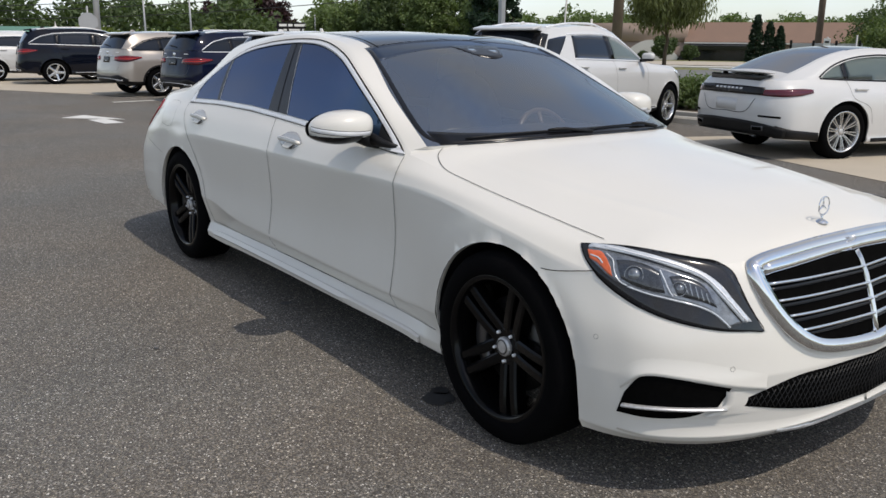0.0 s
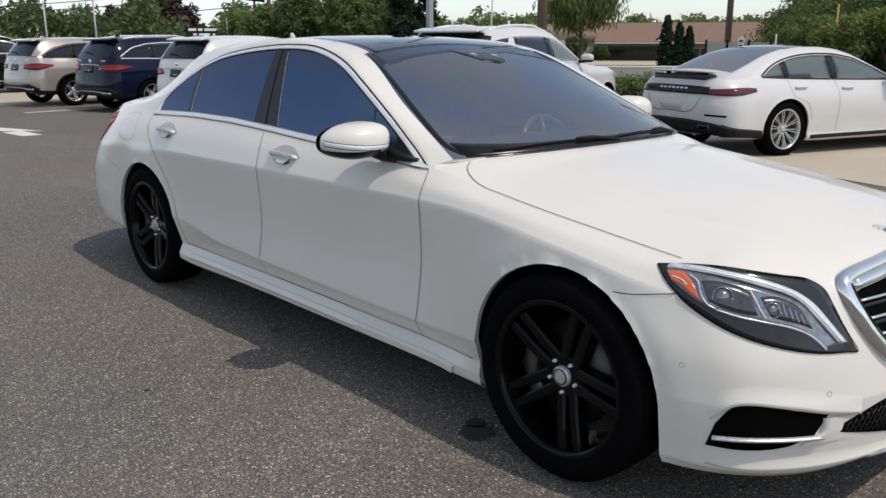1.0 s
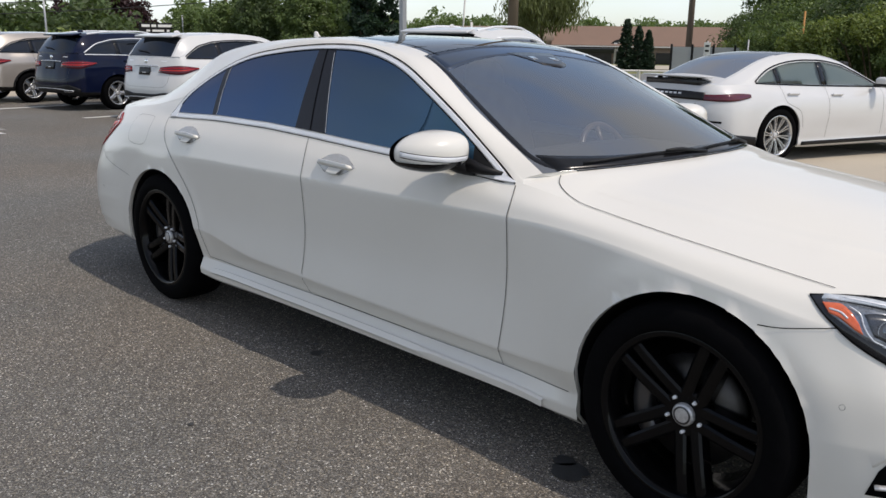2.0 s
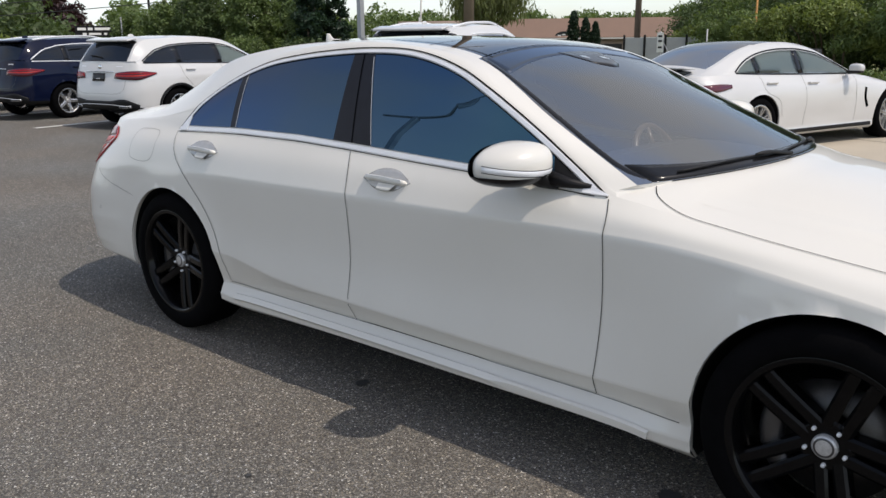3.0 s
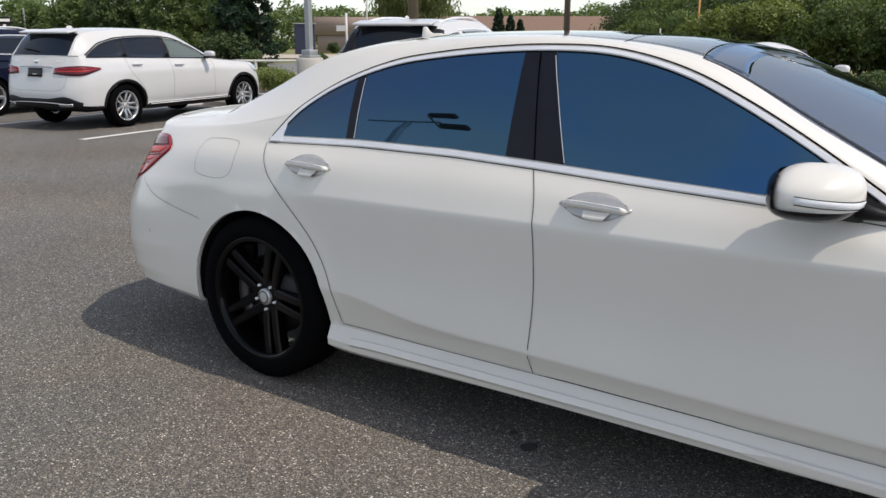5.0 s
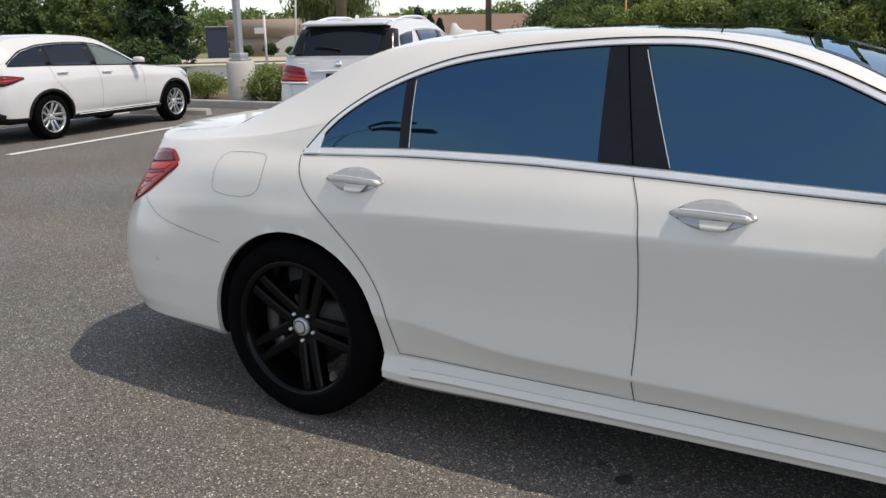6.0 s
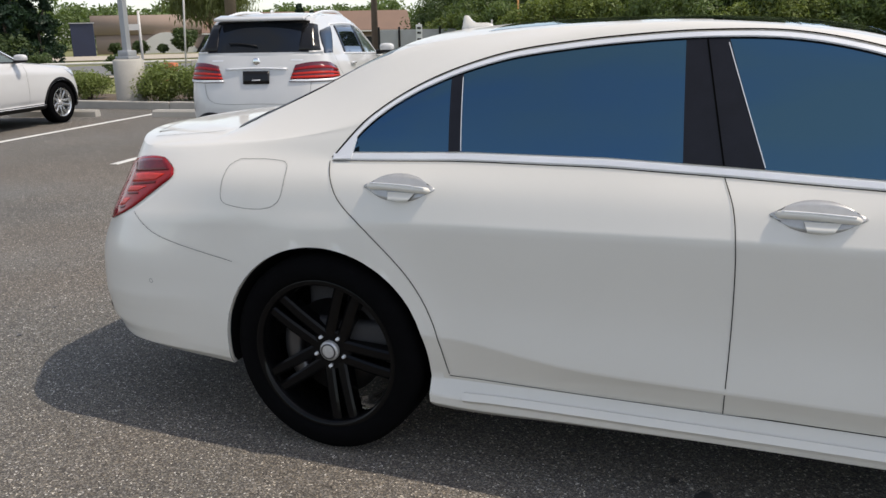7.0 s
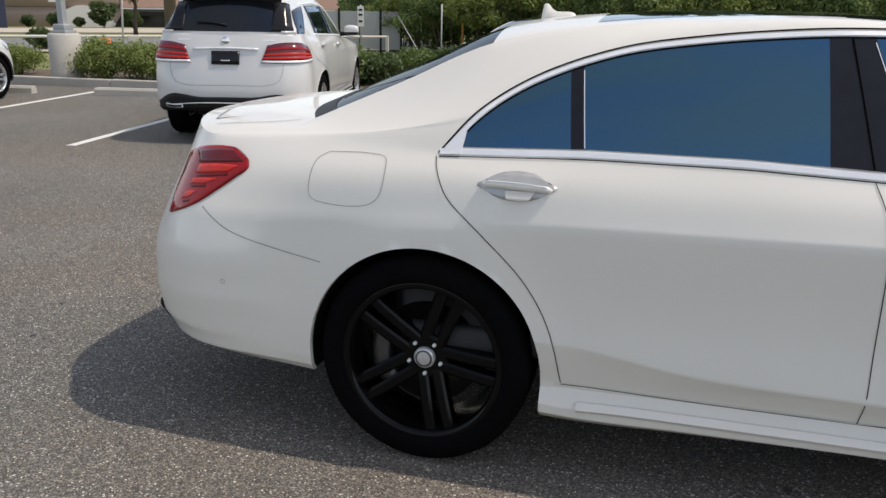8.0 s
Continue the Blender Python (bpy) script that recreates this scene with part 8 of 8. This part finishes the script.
    part("fascia", box(bmesh.new(), (L - 10.5, 0.2, 0.14), pose(11 + (L - 10.5) / 2, -0.75, 2.42)), PALE, ob, smooth=False)


building()
nb = thing("storage_shed", "dark navy flat-sided shed beside the building", "shed", pose(-57.1, 58.4, -1.2, 0, 0, 42))
part("shed_wall", box(bmesh.new(), (1.9, 2.2, 3.3), pose(0, 0, 1.65), 0.03), NAVY_WALL, nb, smooth=False)
part("shed_roof", box(bmesh.new(), (2.1, 2.4, 0.08), pose(0, 0, 3.34), 0.02), STEEL, nb, smooth=False)

gb = thing("far_building", "far building with a green metal roof", "building", pose(-76, 9.0, -1.7, 0, 0, 80))
part("wall", box(bmesh.new(), (14, 8, 2.2), pose(0, 0, 1.1)), PALE, gb, smooth=False)
bm = bmesh.new()
rows = [[bm.verts.new((x, y, z)) for y, z in ((-4.6, 2.1), (0, 3.6), (4.6, 2.1))] for x in (-7.4, 7.4)]
for j in range(2):
    bm.faces.new((rows[0][j], rows[0][j + 1], rows[1][j + 1], rows[1][j]))
bm.faces.new(rows[0])
bm.faces.new(rows[1])
part("roof", bm, GREEN_ROOF, gb, smooth=False)


def light_pole(x, y, label, paired=False):
    ob = thing("light_pole", label, "lamp post", pose(x, y, fall(x, y)), "lamp posts")
    part("concrete_base", lathe(bmesh.new(), [(0.0, 0.95), (0.27, 0.95), (0.30, 0.92), (0.30, 0.0)], 28, m=Matrix.Rotation(math.pi / 2, 4, "X")), KERB, ob, "round concrete footing")
    part("base_plate", box(bmesh.new(), (0.34, 0.34, 0.05), pose(0, 0, 0.98), 0.008), STEEL, ob)
    part("base_cover", box(bmesh.new(), (0.26, 0.26, 0.12), pose(0, 0, 1.06), 0.02), STEEL, ob)
    part("pole", box(bmesh.new(), (0.125, 0.125, 6.3), pose(0, 0, 4.15), 0.012), STEEL, ob, smooth=False)
    arm = part("arm", tube(bmesh.new(), [(-0.9, 0, 7.35), (0.9, 0, 7.35)], 0.04, 8), STEEL, ob)
    if paired:
        for sy in (-0.35, 0.35):
            part("lamp_head", box(bmesh.new(), (0.75, 0.26, 0.12), pose(1.05, sy, 7.42, 0, 4, 0), 0.03), TRIM, arm)
        part("cross_bar", tube(bmesh.new(), [(0.7, -0.4, 7.36), (0.7, 0.4, 7.36)], 0.035, 8), STEEL, arm)
        return ob
    for sx in (-1.05, 1.05):
        part("lamp_head", box(bmesh.new(), (0.62, 0.34, 0.12), pose(sx, 0, 7.38), 0.03), TRIM, arm)
    return ob


light_pole(-10.95, 10.85, "grey square steel light pole on a concrete footing")
light_pole(-6.6, -8.0, "tall lot light pole with two long lamp heads", True)


def utility_pole(x, y, h, r, label, arm=True, mat=None, group="utility poles"):
    ob = thing("utility_pole", label, "pole", pose(x, y, fall(x, y)), group)
    part("pole", tube(bmesh.new(), [(0, 0, -0.3), (0.02, 0.01, h * 0.5), (0, 0, h)], [r, r * 0.88, r * 0.75], 10), mat or WOOD, ob)
    if arm:
        part("cross_arm", box(bmesh.new(), (2.2, 0.1, 0.12), pose(0, 0.12, h - 0.7, 0, 0, 35), 0.01), mat or WOOD, ob)
        for sx in (-0.9, 0, 0.9):
            c, s = math.cos(radians(35)), math.sin(radians(35))
            part("insulator", lathe(bmesh.new(), [(0.0, 0.14), (0.04, 0.13), (0.05, 0.06), (0.03, 0.0)], 10, m=pose(sx * c, 0.12 + sx * s, h - 0.64) @ Matrix.Rotation(math.pi / 2, 4, "X")), PALE, ob)
    return ob


utility_pole(-11.9, 15.9, 9.0, 0.155, "weathered wooden utility pole in the grass")
utility_pole(-16.3, 33.6, 9.0, 0.16, "weathered wooden utility pole by the road")
utility_pole(-51.6, 30.7, 9.0, 0.17, "wooden utility pole beyond the lot")
utility_pole(-38.2, 8.6, 8.0, 0.15, "pale concrete pole at the end of the lot", arm=False, mat=STEEL)
for x, y, h in ((-48.7, 25.7, 3.1), (-46.9, 28.8, 4.2), (-51.9, 15.1, 4.0), (-51.0, 17.8, 4.2)):
    utility_pole(x, y, h, 0.07, "thin pale lamp pole far off", arm=False, mat=STEEL, group="thin poles")
t_lamp = thing("street_lamp", "tall dark street lamp with a flat head", "street lamp", pose(-56.4, 32.3, fall(-56.4, 32.3)), "street lamps")
part("pole", tube(bmesh.new(), [(0, 0, 0), (0, 0, 4.9)], 0.09, 8), TRIM, t_lamp)
part("lamp_head", box(bmesh.new(), (1.6, 0.6, 0.22), pose(0, 0, 4.9, 0, 6, 60), 0.04), TRIM, t_lamp)


def wire(p, q, sag, r=0.018):
    pts = [Vector(p).lerp(Vector(q), t) - Vector((0, 0, sag * 4 * t * (1 - t))) for t in np.linspace(0, 1, 15)]
    ob = thing("overhead_wire", "black overhead cable between utility poles", "cable", Matrix(), "overhead cables")
    part("cable", tube(bmesh.new(), pts, r, 5), CABLE, ob)


for dz, off in ((8.2, -0.7), (8.2, 0.7), (7.0, 0.0), (6.2, 0.1)):
    wire((-51.6, 30.7 + off, dz - 0.7), (-16.3 + off, 33.6, dz - 0.3), 0.7)
    wire((-11.9 + off, 15.9, dz), (-16.3 + off, 33.6, dz - 0.3), 0.3)
for z0, z1 in ((2.2, 5.4), (1.9, 4.8), (1.4, 3.9)):
    wire((-75.0, 3.0, z0 + 1.0), (-51.6, 30.7, z1), 0.5, 0.03)
wire((-16.3, 33.6, 6.4), (4.0, 22.0, 8.0), 0.6)

board = thing("sign_board", "small black roadside board with white writing", "sign", pose(-61.9, 30.7, fall(-61.9, 30.7), 0, 0, 62))
part("panel", box(bmesh.new(), (2.9, 0.15, 0.85), pose(0, 0, 2.55), 0.02), TRIM, board, smooth=False)
for sx in (-1.2, 1.2):
    part("post", tube(bmesh.new(), [(sx, 0.1, 0), (sx, 0.1, 2.3)], 0.06, 8), STEEL, board)
for i, (x0, w) in enumerate(((-1.25, 0.62), (-0.5, 0.36), (0.0, 1.15))):
    part("writing_bar", box(bmesh.new(), (w, 0.05, 0.2), pose(x0 + w / 2, -0.09, 2.74)), MARK, board, smooth=False)
for x0, w in ((-0.9, 0.28), (-0.45, 0.9), (0.65, 0.22)):
    part("writing_bar", box(bmesh.new(), (w, 0.05, 0.16), pose(x0 + w / 2, -0.09, 2.36)), MARK, board, smooth=False)

octo = thing("road_sign", "grey back of an octagonal road sign", "sign", pose(-31.5, 6.5, fall(-31.5, 6.5), 0, 0, 75))
part("post", tube(bmesh.new(), [(0, 0, 0), (0, 0, 2.6)], 0.035, 8), STEEL, octo)
part("plate", lathe(bmesh.new(), [(0.0, -0.05), (0.38, -0.05), (0.38, -0.035), (0.0, -0.035)], 8, m=pose(0, 0, 1.98) @ Matrix.Rotation(radians(22.5), 4, "Y")), STEEL, octo, smooth=False)
lant = thing("roof_lantern", "small white lantern-shaped cupola on a post", "lantern", pose(-38.6, 6.8, fall(-38.6, 6.8)) @ Matrix.Scale(0.8, 4))
part("post", tube(bmesh.new(), [(0, 0, 0), (0, 0, 1.6)], 0.12, 8), PALE, lant)
part("lantern", lathe(bmesh.new(), [(0.0, 0.9), (0.05, 0.6), (0.42, 0.42), (0.30, 0.40), (0.30, 0.0), (0.42, -0.02), (0.42, -0.1)], 8, m=pose(0, 0, 1.75) @ Matrix.Rotation(math.pi / 2, 4, "X")), PALE, lant, smooth=False)

barrel = thing("traffic_drum", "orange and white striped traffic drum on the grass", "traffic drum", pose(-13.8, 15.75, fall(-13.8, 15.75) - 0.05) @ Matrix.Scale(0.85, 4))
for i in range(4):
    r0, r1 = 0.27 - 0.015 * i, 0.255 - 0.015 * i
    part("stripe", lathe(bmesh.new(), [(r0, 0.21 * i), (r1, 0.21 * i + 0.2), (r1 - 0.02, 0.21 * i + 0.21)], 20, m=Matrix.Rotation(math.pi / 2, 4, "X")), ORANGE if i % 2 else PALE, barrel)
part("lid", lathe(bmesh.new(), [(0.0, 0.86), (0.19, 0.85), (0.2, 0.83)], 20, m=Matrix.Rotation(math.pi / 2, 4, "X")), ORANGE, barrel)
cab = thing("utility_cabinet", "grey concrete utility post in the grass", "utility post", pose(-12.05, 14.55, fall(-12.05, 14.55) - 0.05, 0, 0, 35))
part("post", box(bmesh.new(), (0.28, 0.22, 0.85), pose(0, 0, 0.42), 0.02), KERB, cab)
marker = thing("marker_pole", "thin pale leaning marker pole", "pole", pose(-11.55, 13.4, fall(-11.55, 13.4), 0, 2, 0))
part("rod", tube(bmesh.new(), [(0, 0, 0), (0.1, 0, 3.4)], 0.022, 6), PALE, marker)
sp = thing("sign_post", "white post with a small sign", "sign", pose(-27.0, 30.3, fall(-27.0, 30.3), 0, 0, 35))
part("post", tube(bmesh.new(), [(0, 0, -0.3), (0, 0, 2.5)], 0.06, 8), PALE, sp)
part("plate", box(bmesh.new(), (0.5, 0.03, 0.28), pose(-0.25, -0.05, 1.75)), PALE, sp, smooth=False)
rail = thing("guard_rail", "low white rail along the footpath", "rail", Matrix(), kind="structure")
c, s = math.cos(radians(127)), math.sin(radians(127))
pts = []
for t in np.linspace(-40, 8, 17):
    x, y = 1 + 27 * c + t * s, -3 + 27 * s - t * c
    z = fall(x, y)
    pts.append((x, y, z + 0.62))
    part("post", box(bmesh.new(), (0.09, 0.09, 0.7), pose(x, y, z + 0.3), 0.01), PALE, rail, smooth=False)
part("bar", tube(bmesh.new(), pts, 0.045, 6), PALE, rail)

fence = thing("fence", "grey metal panel fence with dark posts", "fence", pose(-11.6, 24.0, fall(-11.6, 24.0), 0, 0, 23))
for i in range(4):
    part("fence_panel", box(bmesh.new(), (0.62, 0.03, 1.25), pose(0.4 + 0.7 * i, 0, 0.78), 0.005), STEEL, fence, smooth=False)
for i in range(5):
    part("fence_post", box(bmesh.new(), (0.07, 0.07, 1.5), pose(0.05 + 0.7 * i, 0, 0.75), 0.005), TRIM, fence, smooth=False)
wsign = thing("sign_post", "narrow white sign on a steel post", "sign", pose(-9.5, 22.7, fall(-9.5, 22.7), 0, 0, 20))
part("post", tube(bmesh.new(), [(0, 0, 0), (0, 0, 1.6)], 0.03, 8), STEEL, wsign)
part("plate", box(bmesh.new(), (0.2, 0.02, 0.62), pose(0, -0.04, 1.25), 0.004), MARK, wsign, smooth=False)
for zz in (1.1, 1.3, 1.45):
    part("writing_bar", box(bmesh.new(), (0.12, 0.012, 0.06), pose(0, -0.054, zz)), TRIM, wsign, smooth=False)
ypole = thing("marker_pole", "yellow-painted pole at the edge of the woods", "pole", pose(-5.6, 20.6, fall(-5.6, 20.6)))
part("rod", tube(bmesh.new(), [(0, 0, 0), (0, 0, 2.4)], 0.028, 8), YELLOW, ypole)
spole = thing("marker_pole", "thin grey stake behind the hedge", "pole", pose(-4.85, 15.9, fall(-4.85, 15.9)))
part("rod", tube(bmesh.new(), [(0, 0, 0), (0, 0, 1.6)], 0.018, 6), STEEL, spole)
guy = thing("guy_wire", "slanting pale guy wire guard", "guy wire", pose(0, 0, 0))
part("guard", tube(bmesh.new(), [(-5.8, 15.62, 1.25), (-5.35, 15.7, 0.5), (-5.1, 15.75, 0.0)], [0.006, 0.014, 0.014], 6), STEEL, guy)


# ---- the cars in their places ----
saloon(pose(0, 0, 0))


def stand(x, y, heading):
    """Rear axle's centre on the ground and the way the car points, in degrees from +x."""
    return pose(x, y, fall(x, y), 0, 0, heading)


SUV = suv_spec()
parked_car(SUV, stand(-10.34, 4.94, 98.5), "white mid-size SUV parked in a marked bay", WHITE, "twin", (1, 1, 0.945), rails=False, bright=False)
parked_car(SUV, stand(-13.87, 4.66, 98.5), "dark blue SUV with tinted windows parked in a bay", NAVY, "five", (1, 1, 0.955))
parked_car(SUV, stand(-16.8, 4.03, 98.5), "warm silver SUV parked in a bay", SILVER, "five", (1, 1, 0.95), rails=False, bright=False)
parked_car(SUV, stand(-4.275, 5.83, 104), "white large SUV with roof rails parked by the hedge", WHITE, "five", (0.995, 0.97, 1.0), lamp_mat="tall")
parked_car(SUV, stand(-23.55, 3.37, 81), "blue-black large SUV with chrome window frames", INK, "five", (1.09, 1.03, 1.02))
parked_car(SUV, stand(-26.3, 2.15, 82), "white SUV at the end of the row", WHITE, "five", (1.0, 1.0, 0.95))
parked_car(fastback_spec(), stand(-1.17, 7.80, 73.5), "white low fastback with raised rear spoiler", WHITE, "multi", (0.975, 0.975, 0.975), body_type="fastback", cladding=False)
